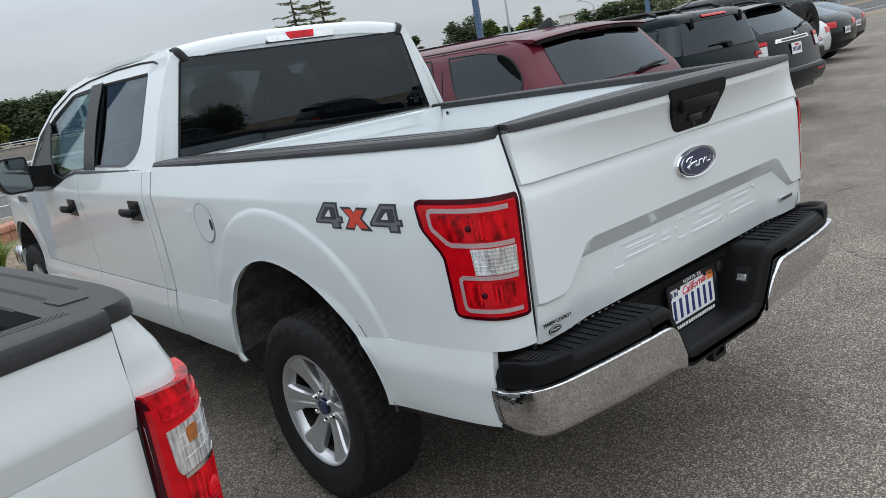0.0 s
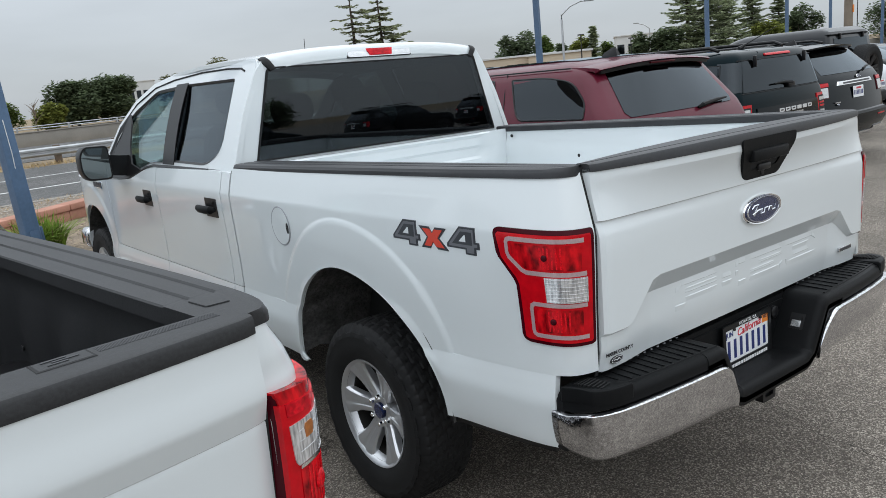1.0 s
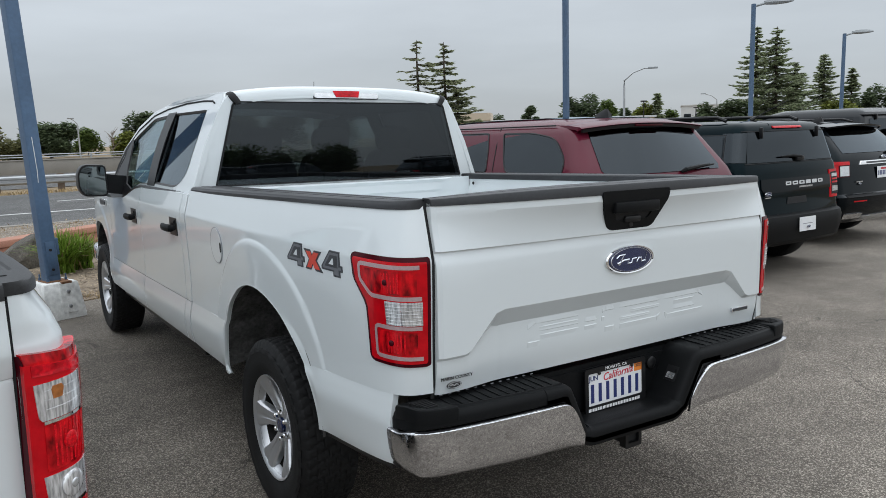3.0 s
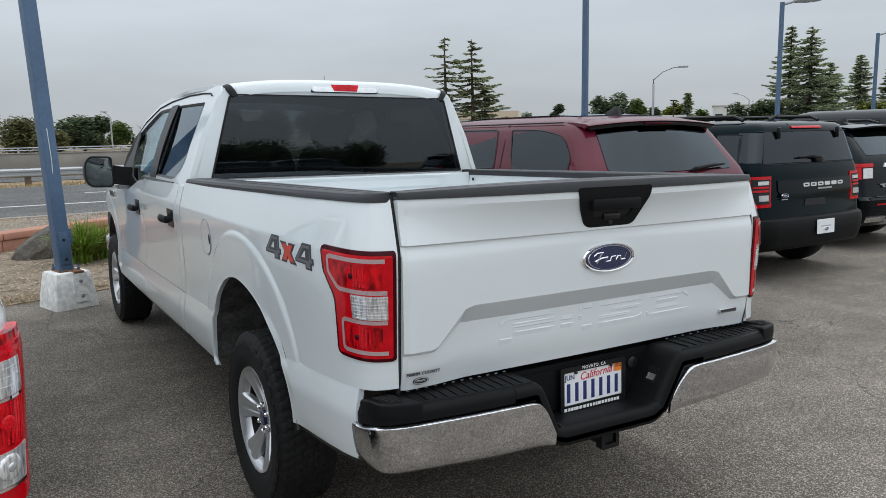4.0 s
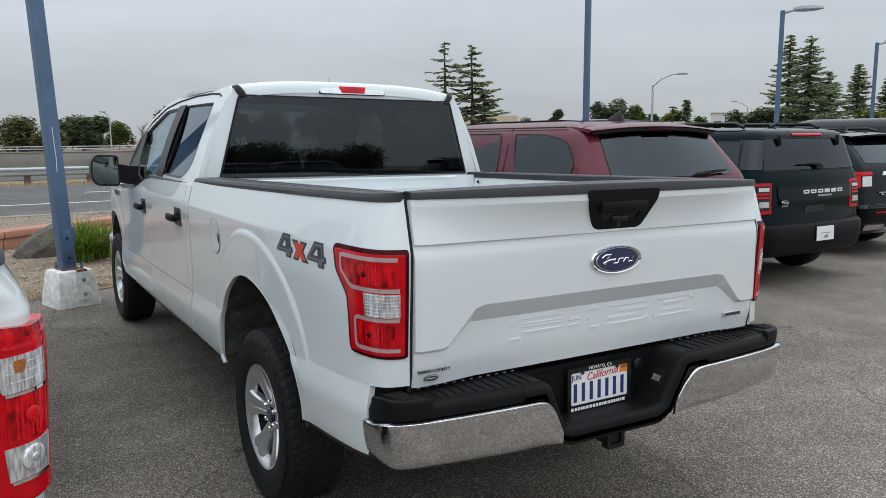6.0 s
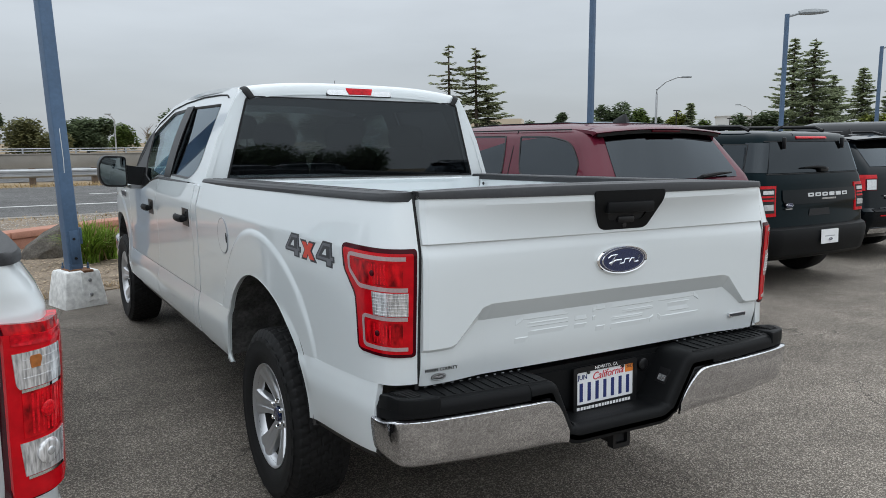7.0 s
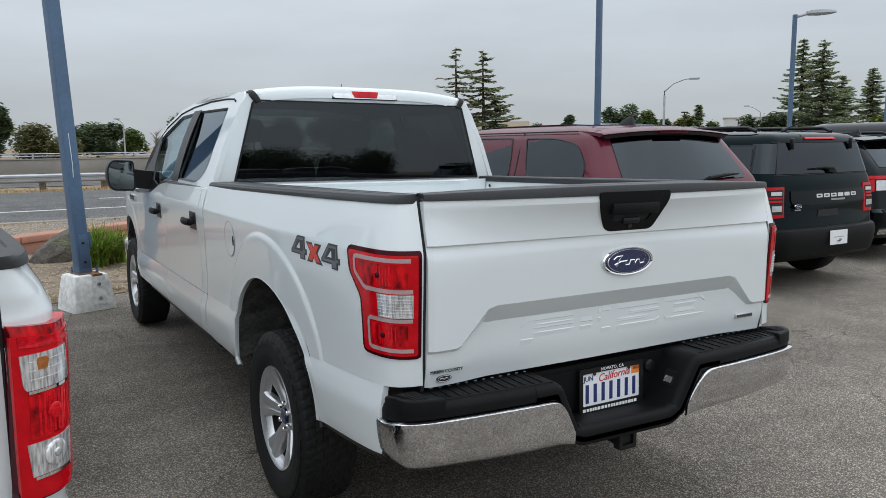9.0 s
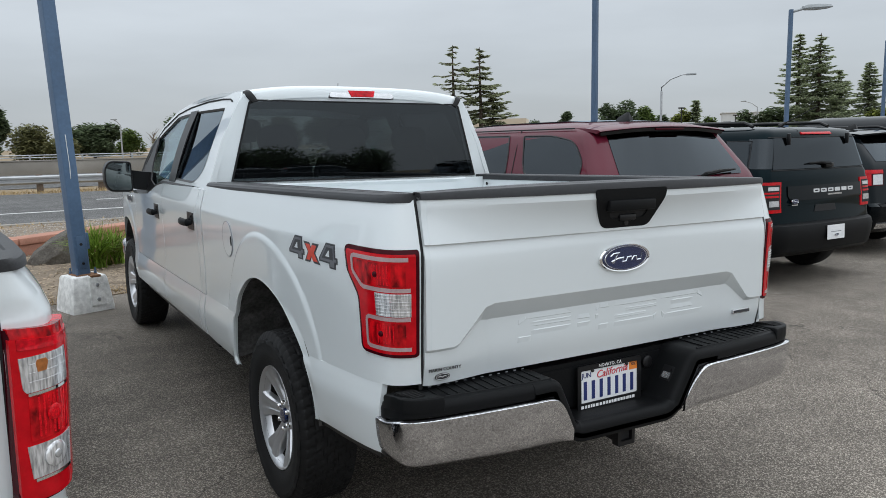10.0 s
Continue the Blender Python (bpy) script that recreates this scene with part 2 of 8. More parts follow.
DECAL_GREY = material("decal_grey", (0.30, 0.31, 0.33), 0.4)
DECAL_STEEL = material("decal_steel_grey", (0.135, 0.14, 0.155), 0.4)
DECAL_RED = material("decal_red", (0.62, 0.055, 0.03), 0.4)
PLATE_WHITE = material("plate_white", (0.78, 0.79, 0.80), 0.4, vary=0.04, scale=20)
PLATE_BLUE = material("plate_navy", (0.018, 0.03, 0.14), 0.4)
PLATE_RED = material("plate_script_red", (0.55, 0.03, 0.05), 0.4)
STICKER_ORANGE = material("sticker_orange", (0.75, 0.22, 0.03), 0.5)
FRAME_TEXT = material("white_lettering", (0.8, 0.8, 0.8), 0.5)
MAROON_PAINT = material("maroon_metallic", (0.098, 0.0085, 0.021), 0.36, 0.0, spec=0.06, coat=0.55, coat_rough=0.01, vary=0.05, scale=1.5, fine=0.06, fine_scale=700)
GREEN_BLACK_PAINT = material("black_green_paint", (0.0012, 0.0050, 0.0072), 0.05, spec=0.11, vary=0.1, scale=2, tint=(0.66, 0.92, 1.0))
BLACK_PAINT = material("black_paint", (0.0022, 0.0032, 0.0045), 0.05, spec=0.18, vary=0.1, scale=2, tint=(0.80, 0.94, 1.0))
CHARCOAL_PAINT = material("charcoal_paint", (0.012, 0.014, 0.017), 0.35, spec=0.15, coat=0.6, coat_rough=0.04, vary=0.1, scale=2)
SILVER_PAINT = material("pale_silver_paint", (0.55, 0.58, 0.62), 0.3, 0.3, coat=1.0, vary=0.03, scale=2)
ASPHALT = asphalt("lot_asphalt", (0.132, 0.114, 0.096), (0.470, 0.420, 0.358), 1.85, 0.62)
ROAD_ASPHALT = asphalt("road_asphalt", (0.085, 0.084, 0.082), (0.22, 0.215, 0.21), 0.8)
EARTH = material("dry_verge", (0.23, 0.17, 0.10), 0.95, vary=0.35, scale=0.5, fine=0.3, fine_scale=14, bump=0.6, bump_scale=30)
DRY_GRASS = material("dry_grass", (0.36, 0.26, 0.13), 0.9, vary=0.2, scale=2, island=0.35)
MULCH = material("bark_mulch", (0.225, 0.175, 0.125), 0.95, vary=0.3, scale=3, fine=0.45, fine_scale=38, bump=0.8, bump_scale=60)
CHIP = material("bark_chip", (0.30, 0.235, 0.165), 0.9, island=0.55)
PEBBLE = material("grey_gravel", (0.30, 0.275, 0.245), 0.9, island=0.45)
TERRACOTTA = material("terracotta_block", (0.41, 0.200, 0.140), 0.85, vary=0.15, scale=3, fine=0.12, fine_scale=50, bump=0.3, bump_scale=120)
CONCRETE = material("concrete", (0.26, 0.24, 0.21), 0.9, vary=0.2, scale=0.6, fine=0.1, fine_scale=20, bump=0.2, bump_scale=50)
WHITE_CONCRETE = material("whitewashed_concrete", (0.76, 0.76, 0.74), 0.85, vary=0.16, scale=6, fine=0.22, fine_scale=22, bump=0.7, bump_scale=70)
GALVANISED = material("galvanised_steel", (0.42, 0.43, 0.44), 0.45, 0.8, vary=0.15, scale=2)
POLE_BLUE = material("blue_pole_paint", (0.075, 0.130, 0.215), 0.5, vary=0.14, scale=3, fine=0.1, fine_scale=40)
LAMP_GREY = material("lamp_housing", (0.30, 0.32, 0.33), 0.5, vary=0.1, scale=4)
RUST = material("rusty_steel", (0.20, 0.10, 0.05), 0.9, vary=0.4, scale=30)
WOOD_POST = material("weathered_timber", (0.13, 0.095, 0.07), 0.9, vary=0.3, scale=6, bump=0.4, bump_scale=60)
UTILITY_WOOD = material("utility_pole_timber", (0.20, 0.165, 0.13), 0.9, vary=0.25, scale=2)
ROCK = material("dark_boulder", (0.108, 0.096, 0.082), 0.9, vary=0.45, scale=4, fine=0.35, fine_scale=40, bump=0.9, bump_scale=20)
BARK = material("bark", (0.085, 0.065, 0.05), 0.95, vary=0.3, scale=2)
NEEDLES = foliage("conifer_needles", (0.30, 0.340, 0.205), 0.58)
OLIVE_NEEDLES = foliage("olive_needles", (0.25, 0.27, 0.155), 0.55)
OAK_LEAVES = foliage("dark_oak_leaves", (0.105, 0.136, 0.072), 0.48)
GREEN_LEAVES = foliage("green_leaves", (0.115, 0.160, 0.045), 0.42)
YELLOW_LEAVES = foliage("yellow_green_leaves", (0.17, 0.19, 0.045), 0.4)
OLIVE_LEAVES = foliage("olive_leaves", (0.135, 0.135, 0.060))
BLADE_GREEN = foliage("strap_leaves", (0.155, 0.245, 0.035), 0.3)
STUCCO = material("beige_stucco", (0.52, 0.44, 0.34), 0.9, vary=0.08, scale=0.3)
PALE_STUCCO = material("pale_stucco", (0.55, 0.56, 0.56), 0.9, vary=0.08, scale=0.3)
ROAD_WHITE = material("road_marking", (0.62, 0.62, 0.60), 0.8, vary=0.2, scale=2, fine=0.2, fine_scale=20)
SIGN_BLUE = material("sign_blue", (0.02, 0.13, 0.45), 0.5)


# ---- mesh helpers ----
def part(name, bm, mat, parent=None, label="", angle=35.0):
    """Links a bmesh as one mesh object, under a thing or a part where one is given."""
    me = bpy.data.meshes.new(name)
    bmesh.ops.recalc_face_normals(bm, faces=bm.faces)
    bm.to_mesh(me)
    bm.free()
    me.materials.append(mat)
    me.polygons.foreach_set("use_smooth", [True] * len(me.polygons))
    me.set_sharp_from_angle(angle=radians(angle))
    ob = new(name, me)
    if parent is not None:
        ob.parent = parent
    if label:
        tagged(ob, label)
    return ob


def thing(name, m, label, category, group="", kind=""):
    ob = new(name)
    ob.empty_display_size = 0.2
    ob.matrix_world = m
    return tagged(ob, label, category, group, kind)


def shell(rows, off, bm=None):
    """A sheet through rows of points, thickened by off (a vector, or a function of row and column)."""
    bm = bm or bmesh.new()
    nr, nc = len(rows), len(rows[0])
    f = [[bm.verts.new(p) for p in r] for r in rows]
    g = [[bm.verts.new(Vector(p) + Vector(off(i, j) if callable(off) else off)) for j, p in enumerate(r)] for i, r in enumerate(rows)]
    for i in range(nr - 1):
        for j in range(nc - 1):
            bm.faces.new((f[i][j], f[i][j + 1], f[i + 1][j + 1], f[i + 1][j]))
            bm.faces.new((g[i + 1][j], g[i + 1][j + 1], g[i][j + 1], g[i][j]))
    ring = [(0, j) for j in range(nc)] + [(i, nc - 1) for i in range(1, nr)] + [(nr - 1, j) for j in range(nc - 2, -1, -1)] + [(i, 0) for i in range(nr - 2, 0, -1)]
    for a, b in zip(ring, ring[1:] + ring[:1]):
        bm.faces.new((f[b[0]][b[1]], f[a[0]][a[1]], g[a[0]][a[1]], g[b[0]][b[1]]))
    return bm


def box(bm, x0, x1, y0, y1, z0, z1, bevel=0.0, seg=2):
    m = Matrix.Translation(((x0 + x1) / 2, (y0 + y1) / 2, (z0 + z1) / 2)) @ Matrix.Diagonal((abs(x1 - x0), abs(y1 - y0), abs(z1 - z0), 1))
    vs = bmesh.ops.create_cube(bm, size=1.0, matrix=m)["verts"]
    if bevel:
        es = list({e for v in vs for e in v.link_edges})
        bmesh.ops.bevel(bm, geom=es, offset=bevel, segments=seg, affect='EDGES', profile=0.5)
    return bm


def prism(bm, outline, off, bevel=0.0, seg=2):
    """A flat outline, pushed along off, with its front edges rounded."""
    off = Vector(off)
    a = [bm.verts.new(p) for p in outline]
    b = [bm.verts.new(Vector(p) + off) for p in outline]
    top = bm.faces.new(a)
    bm.faces.new(b[::-1])
    n = len(a)
    for i in range(n):
        bm.faces.new((a[(i + 1) % n], a[i], b[i], b[(i + 1) % n]))
    if bevel:
        bmesh.ops.bevel(bm, geom=list(top.edges), offset=bevel, segments=seg, affect='EDGES', profile=0.5)
    return bm


def tube(bm, pts, r, n=8, ends=True):
    """A round bar through points; r may be one radius or one for each point."""
    pts = [Vector(p) for p in pts]
    rs = r if isinstance(r, (list, tuple)) else [r] * len(pts)
    rings = []
    for i, p in enumerate(pts):
        d = (pts[min(i + 1, len(pts) - 1)] - pts[max(i - 1, 0)]).normalized()
        u = d.cross(Vector((0, 0, 1)))
        if u.length < 0.05:
            u = d.cross(Vector((1, 0, 0)))
        u.normalize()
        v = d.cross(u)
        rings.append([bm.verts.new(p + (u * math.cos(2 * math.pi * k / n) + v * math.sin(2 * math.pi * k / n)) * rs[i]) for k in range(n)])
    for a, b in zip(rings, rings[1:]):
        for k in range(n):
            bm.faces.new((a[k], a[(k + 1) % n], b[(k + 1) % n], b[k]))
    if ends:
        bm.faces.new(rings[0][::-1])
        bm.faces.new(rings[-1])
    return bm


def lathe(bm, profile, n, m=Matrix(), close=True):
    """Turns a profile of (radius, height) round the z axis of m."""
    rings = [[bm.verts.new(m @ Vector((r * math.cos(2 * math.pi * k / n), r * math.sin(2 * math.pi * k / n), h))) for k in range(n)] for r, h in profile]
    for a, b in zip(rings, rings[1:]):
        for k in range(n):
            bm.faces.new((a[k], a[(k + 1) % n], b[(k + 1) % n], b[k]))
    if close:
        bm.faces.new(rings[0][::-1])
        bm.faces.new(rings[-1])
    return bm


def loft(bm, rings, ends=True):
    """Skins closed rings of equal length."""
    vs = [[bm.verts.new(p) for p in r] for r in rings]
    n = len(vs[0])
    for a, b in zip(vs, vs[1:]):
        for k in range(n):
            bm.faces.new((a[k], a[(k + 1) % n], b[(k + 1) % n], b[k]))
    if ends:
        bm.faces.new(vs[0][::-1])
        bm.faces.new(vs[-1])
    return bm


def holed(bm, outline, holes, fit, off):
    """A plate with holes in the (a, b) plane, bent to 3D by fit(a, b) and thickened by off."""
    loops = [outline] + holes
    vs, es = [], []
    for lp in loops:
        ring = [bm.verts.new((a, b, 0)) for a, b in lp]
        vs += ring
        es += [bm.edges.new((ring[i], ring[(i + 1) % len(ring)])) for i in range(len(ring))]
    fs = [g for g in bmesh.ops.triangle_fill(bm, edges=es, use_beauty=True)["geom"] if isinstance(g, bmesh.types.BMFace)]
    ext = bmesh.ops.extrude_face_region(bm, geom=fs)["geom"]
    moved = [g for g in ext if isinstance(g, bmesh.types.BMVert)]
    shift = Vector(off)
    keep = {v: fit(v.co.x, v.co.y) for v in vs}
    new_at = {v: Vector(fit(v.co.x, v.co.y)) + shift for v in moved}
    for v, p in keep.items():
        v.co = p
    for v, p in new_at.items():
        v.co = p
    return bm


def rounded(points, r, n=4):
    """Rounds the corners of a 2D outline; r is one radius or one for each corner."""
    out = []
    k = len(points)
    for i, p in enumerate(points):
        rr = r[i] if isinstance(r, (list, tuple)) else r
        p, a, b = Vector(p), Vector(points[i - 1]), Vector(points[(i + 1) % k])
        if rr <= 0:
            out.append(tuple(p))
            continue
        u, v = (a - p), (b - p)
        d = min(rr, u.length * 0.48, v.length * 0.48)
        s, e = p + u.normalized() * d, p + v.normalized() * d
        for q in range(n + 1):
            t = q / n
            out.append(tuple((1 - t) ** 2 * s + 2 * t * (1 - t) * p + t * t * e))
    return out


def letters(body, size, depth=0.0, spacing=1.0, shear=0.0, bold=0.0):
    """Lettering in the built-in font as mesh data, lying in the xy plane, centred."""
    c = bpy.data.curves.new("lettering", 'FONT')
    c.body, c.size, c.extrude, c.align_x, c.align_y, c.space_character, c.shear = body, size, depth, 'CENTER', 'CENTER', spacing, shear
    c.resolution_u, c.offset = 3, bold
    tmp = new("lettering", c)
    me = bpy.data.meshes.new_from_object(tmp.evaluated_get(bpy.context.evaluated_depsgraph_get()))
    bpy.data.objects.remove(tmp)
    bpy.data.curves.remove(c)
    return me


def smooth(t):
    t = min(max(t, 0.0), 1.0)
    return t * t * (3 - 2 * t)


def between(x, table):
    """Reads a table of (x, y) pairs, straight between them."""
    if x <= table[0][0]:
        return table[0][1]
    for (a, p), (b, q) in zip(table, table[1:]):
        if x <= b:
            return p + (q - p) * (x - a) / (b - a)
    return table[-1][1]


# ---- ground ----
def flat(name, x0, x1, y0, y1, z, mat, nx=1, ny=1, kind="structure", label="", category=""):
    bm = bmesh.new()
    vs = [[bm.verts.new((x0 + (x1 - x0) * i / nx, y0 + (y1 - y0) * j / ny, z)) for j in range(ny + 1)] for i in range(nx + 1)]
    for i in range(nx):
        for j in range(ny):
            bm.faces.new((vs[i][j], vs[i + 1][j], vs[i + 1][j + 1], vs[i][j + 1]))
    return tagged(part(name, bm, mat), label, category, "", kind)


flat("ground", -900, 1200, -700, 1500, -0.02, EARTH, label="dry brown earth reaching out to the horizon", category="ground")
LOT = [(-60, 5.2), (-30, 5.2), (-6, 5.25), (-0.5, 6.9), (25, 14.4), (95, 14.8)]
bm = bmesh.new()
lower = [bm.verts.new((x, -145, 0)) for x, y in LOT]
upper = [bm.verts.new((x, y + 0.06, 0)) for x, y in LOT]
for k in range(len(LOT) - 1):
    bm.faces.new((lower[k], lower[k + 1], upper[k + 1], upper[k]))
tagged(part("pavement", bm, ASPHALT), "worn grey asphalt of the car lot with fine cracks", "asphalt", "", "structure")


# ---- pickup trucks ----
# plan of the rear corner, from the tailgate's seam round to the flank: (half width, y)
CORNER = [(0.826, 0.027), (0.866, 0.036), (0.900, 0.054), (0.922, 0.083), (0.937, 0.125), (0.948, 0.195), (0.956, 0.295),
          (0.963, 0.45), (0.970, 0.70), (0.978, 1.0), (0.984, 1.4), (0.987, 1.8), (0.988, 2.3), (0.988, 3.4), (0.984, 4.4), (0.972, 5.0), (0.945, 5.5), (0.86, 5.85), (0.70, 6.0)]
ARC = [0.0]
for (xa, ya), (xb, yb) in zip(CORNER, CORNER[1:]):
    ARC.append(ARC[-1] + math.hypot(xb - xa, yb - ya))
FLANK = [(0.45, -0.034), (0.53, -0.014), (0.57, -0.004), (0.60, 0.002), (0.66, 0.0085), (0.70, 0.0090), (0.745, 0.0010), (0.779, -0.0058), (0.785, -0.0068), (0.791, -0.0070), (0.80, -0.0073), (0.86, -0.0085), (1.00, -0.006), (1.15, 0.000), (1.230, 0.0018), (1.238, 0.0014), (1.246, -0.0002), (1.256, -0.0030), (1.33, -0.0225), (1.42, -0.047)]


# shoulder taper, upright corners and the forward lean of the tailgate's top corners, set for each truck
SHOULDER = [0.0, 0.0, 0.046]


def smooth_between(x, table):
    """Reads a table with a Catmull-Rom curve through its pairs."""
    k = 0
    while k < len(table) - 2 and x > table[k + 1][0]:
        k += 1
    (x0, y0), (x1, y1) = table[k], table[k + 1]
    t = min(max((x - x0) / (x1 - x0), 0), 1)
    m0 = (y1 - table[k - 1][1]) / (x1 - table[k - 1][0]) if k else (y1 - y0) / (x1 - x0)
    m1 = (table[k + 2][1] - y0) / (table[k + 2][0] - x0) if k + 2 < len(table) else (y1 - y0) / (x1 - x0)
    h = x1 - x0
    return (2 * t ** 3 - 3 * t * t + 1) * y0 + (t ** 3 - 2 * t * t + t) * h * m0 + (-2 * t ** 3 + 3 * t * t) * y1 + (t ** 3 - t * t) * h * m1


SX, SY = [(s, p[0]) for s, p in zip(ARC, CORNER)], [(s, p[1]) for s, p in zip(ARC, CORNER)]


def arc_at(y):
    """Arc length along the flank at which it reaches y (past the corner)."""
    s = between(y, [(p[1], s) for s, p in zip(ARC, CORNER)])
    for k in range(3):
        s -= smooth_between(s, SY) - y
    return s


def arch(y, axle, a, b, z0):
    """Height of a wheel opening over y, or 0 outside it."""
    k = (y - axle) / a
    return z0 + b * (1 - abs(k) ** 2.3) ** (1 / 2.3) if abs(k) < 1 else 0.0


def rear_arch(y):
    """Height of the rear wheel opening over y, or 0 outside it: round in front, running out aslant behind."""
    k, n = ((y - 1.22) / 0.437, 2.1) if y > 1.22 else ((1.22 - y) / 0.62, 1.75)
    return 0.56 + 0.445 * (1 - k ** n) ** (1 / n) if k < 1 else 0.0


def flank(s, z, side, out=0.0):
    """A point on the truck's flank at arc length s and height z, pushed out by out."""
    x, y = smooth_between(s, SX), smooth_between(s, SY)
    x2, y2 = smooth_between(s + 0.004, SX), smooth_between(s + 0.004, SY)
    n = Vector((y2 - y, -(x2 - x), 0)).normalized()
    ze = z + (0.012 + 0.011 * max(0.0, y - 1.5)) * smooth((y - 1.35) / 0.35) * smooth((1.1 - z) / 0.3)
    ze -= 0.055 * max(0.0, 0.74 - y) * smooth((0.95 - z) / 0.1) * smooth((z - 0.60) / 0.1)
    d = smooth_between(ze, FLANK) + out
    if SHOULDER[0] and z > 1.25:
        d = between(z, [(1.25, 0.000), (1.30, -0.003), (1.345, -0.019), (1.42, -SHOULDER[0])]) + out
    if z < 0.95 and 0.5 < y < 1.8:
        # the fold dies away at the lip of the wheel opening
        a, p = (0.437, 2.1) if y > 1.22 else (0.62, 1.75)
        g = (abs(y - 1.22) / a) ** p + (max(0.0, z - 0.56) / 0.445) ** p
        d += (out - 0.003 + 0.007 * smooth((0.785 - z) / 0.03) - d) * (1 - smooth((g - 1.0) / 0.16)) * smooth((0.95 - z) / 0.08)
    for c, behind, ahead, b in ((1.20, 0.70, 0.60, 0.65), (5.14, 0.60, 0.60, 0.60)):
        e = math.hypot((y - c) / (ahead if y > c else behind), max(0.0, z - 0.56) / b)
        d += 0.0080 * (1 - (1 - min(max((1.0 - e) / 0.045, 0.0), 1.0)) ** 2) * smooth((z - 0.56) / 0.42)
    up = 1 - SHOULDER[1] * smooth((z - 1.26) / 0.1)
    # the edge beside the tailgate stays upright, so that the shut gap keeps its width
    inward = smooth(s / 0.07) if d < 0 else 1.0
    return Vector((side * (x + n.x * d * inward), y + n.y * d * up, z))


def flank_panel(name, s0, s1, low, high, side, mat, parent, n=24, rows=18, out=0.0, deep=0.03, label="", dense=None):
    """A body panel on the flank, between two heights given as functions of y."""
    ss = dense or [s0 + (s1 - s0) * i / n for i in range(n + 1)]
    grid = []
    for s in ss:
        y = smooth_between(s, SY)
        a, b = low(y), high(y)
        grid.append([flank(s, a + (b - a) * j / rows, side, out) for j in range(rows + 1)])
    return part(name, shell(grid, Vector((-side * deep, 0, 0)) if s0 > 0.2 else (lambda i, j: (-side * deep * min(1, ss[i] * 5), deep * max(0, 1 - ss[i] * 5), 0))), mat, parent, label, 30)


def flank_patch(name, pts, side, mat, parent, out=0.006, deep=0.02, rows=10, cols=10, label="", rise=0.0):
    """A piece set into the flank: rows of (z, s at the rear, s at the front)."""
    grid = []
    for i in range(rows + 1):
        z = pts[0][0] + (pts[-1][0] - pts[0][0]) * i / rows
        a, b = between(z, [(p[0], p[1]) for p in pts]), between(z, [(p[0], p[2]) for p in pts])
        grid.append([flank(a + (b - a) * j / cols, z + rise * smooth((z - 1.16) / 0.13) * min(1.0, 2.2 * j / cols), side, out) for j in range(cols + 1)])

    def inward(i, j):
        p = grid[i][j]
        return Vector((-side * (abs(p.x) - 0.75), 0.25 - p.y if p.y < 0.25 else 0.0, 0)).normalized() * deep
    return part(name, shell(grid, inward), mat, parent, label, 40)


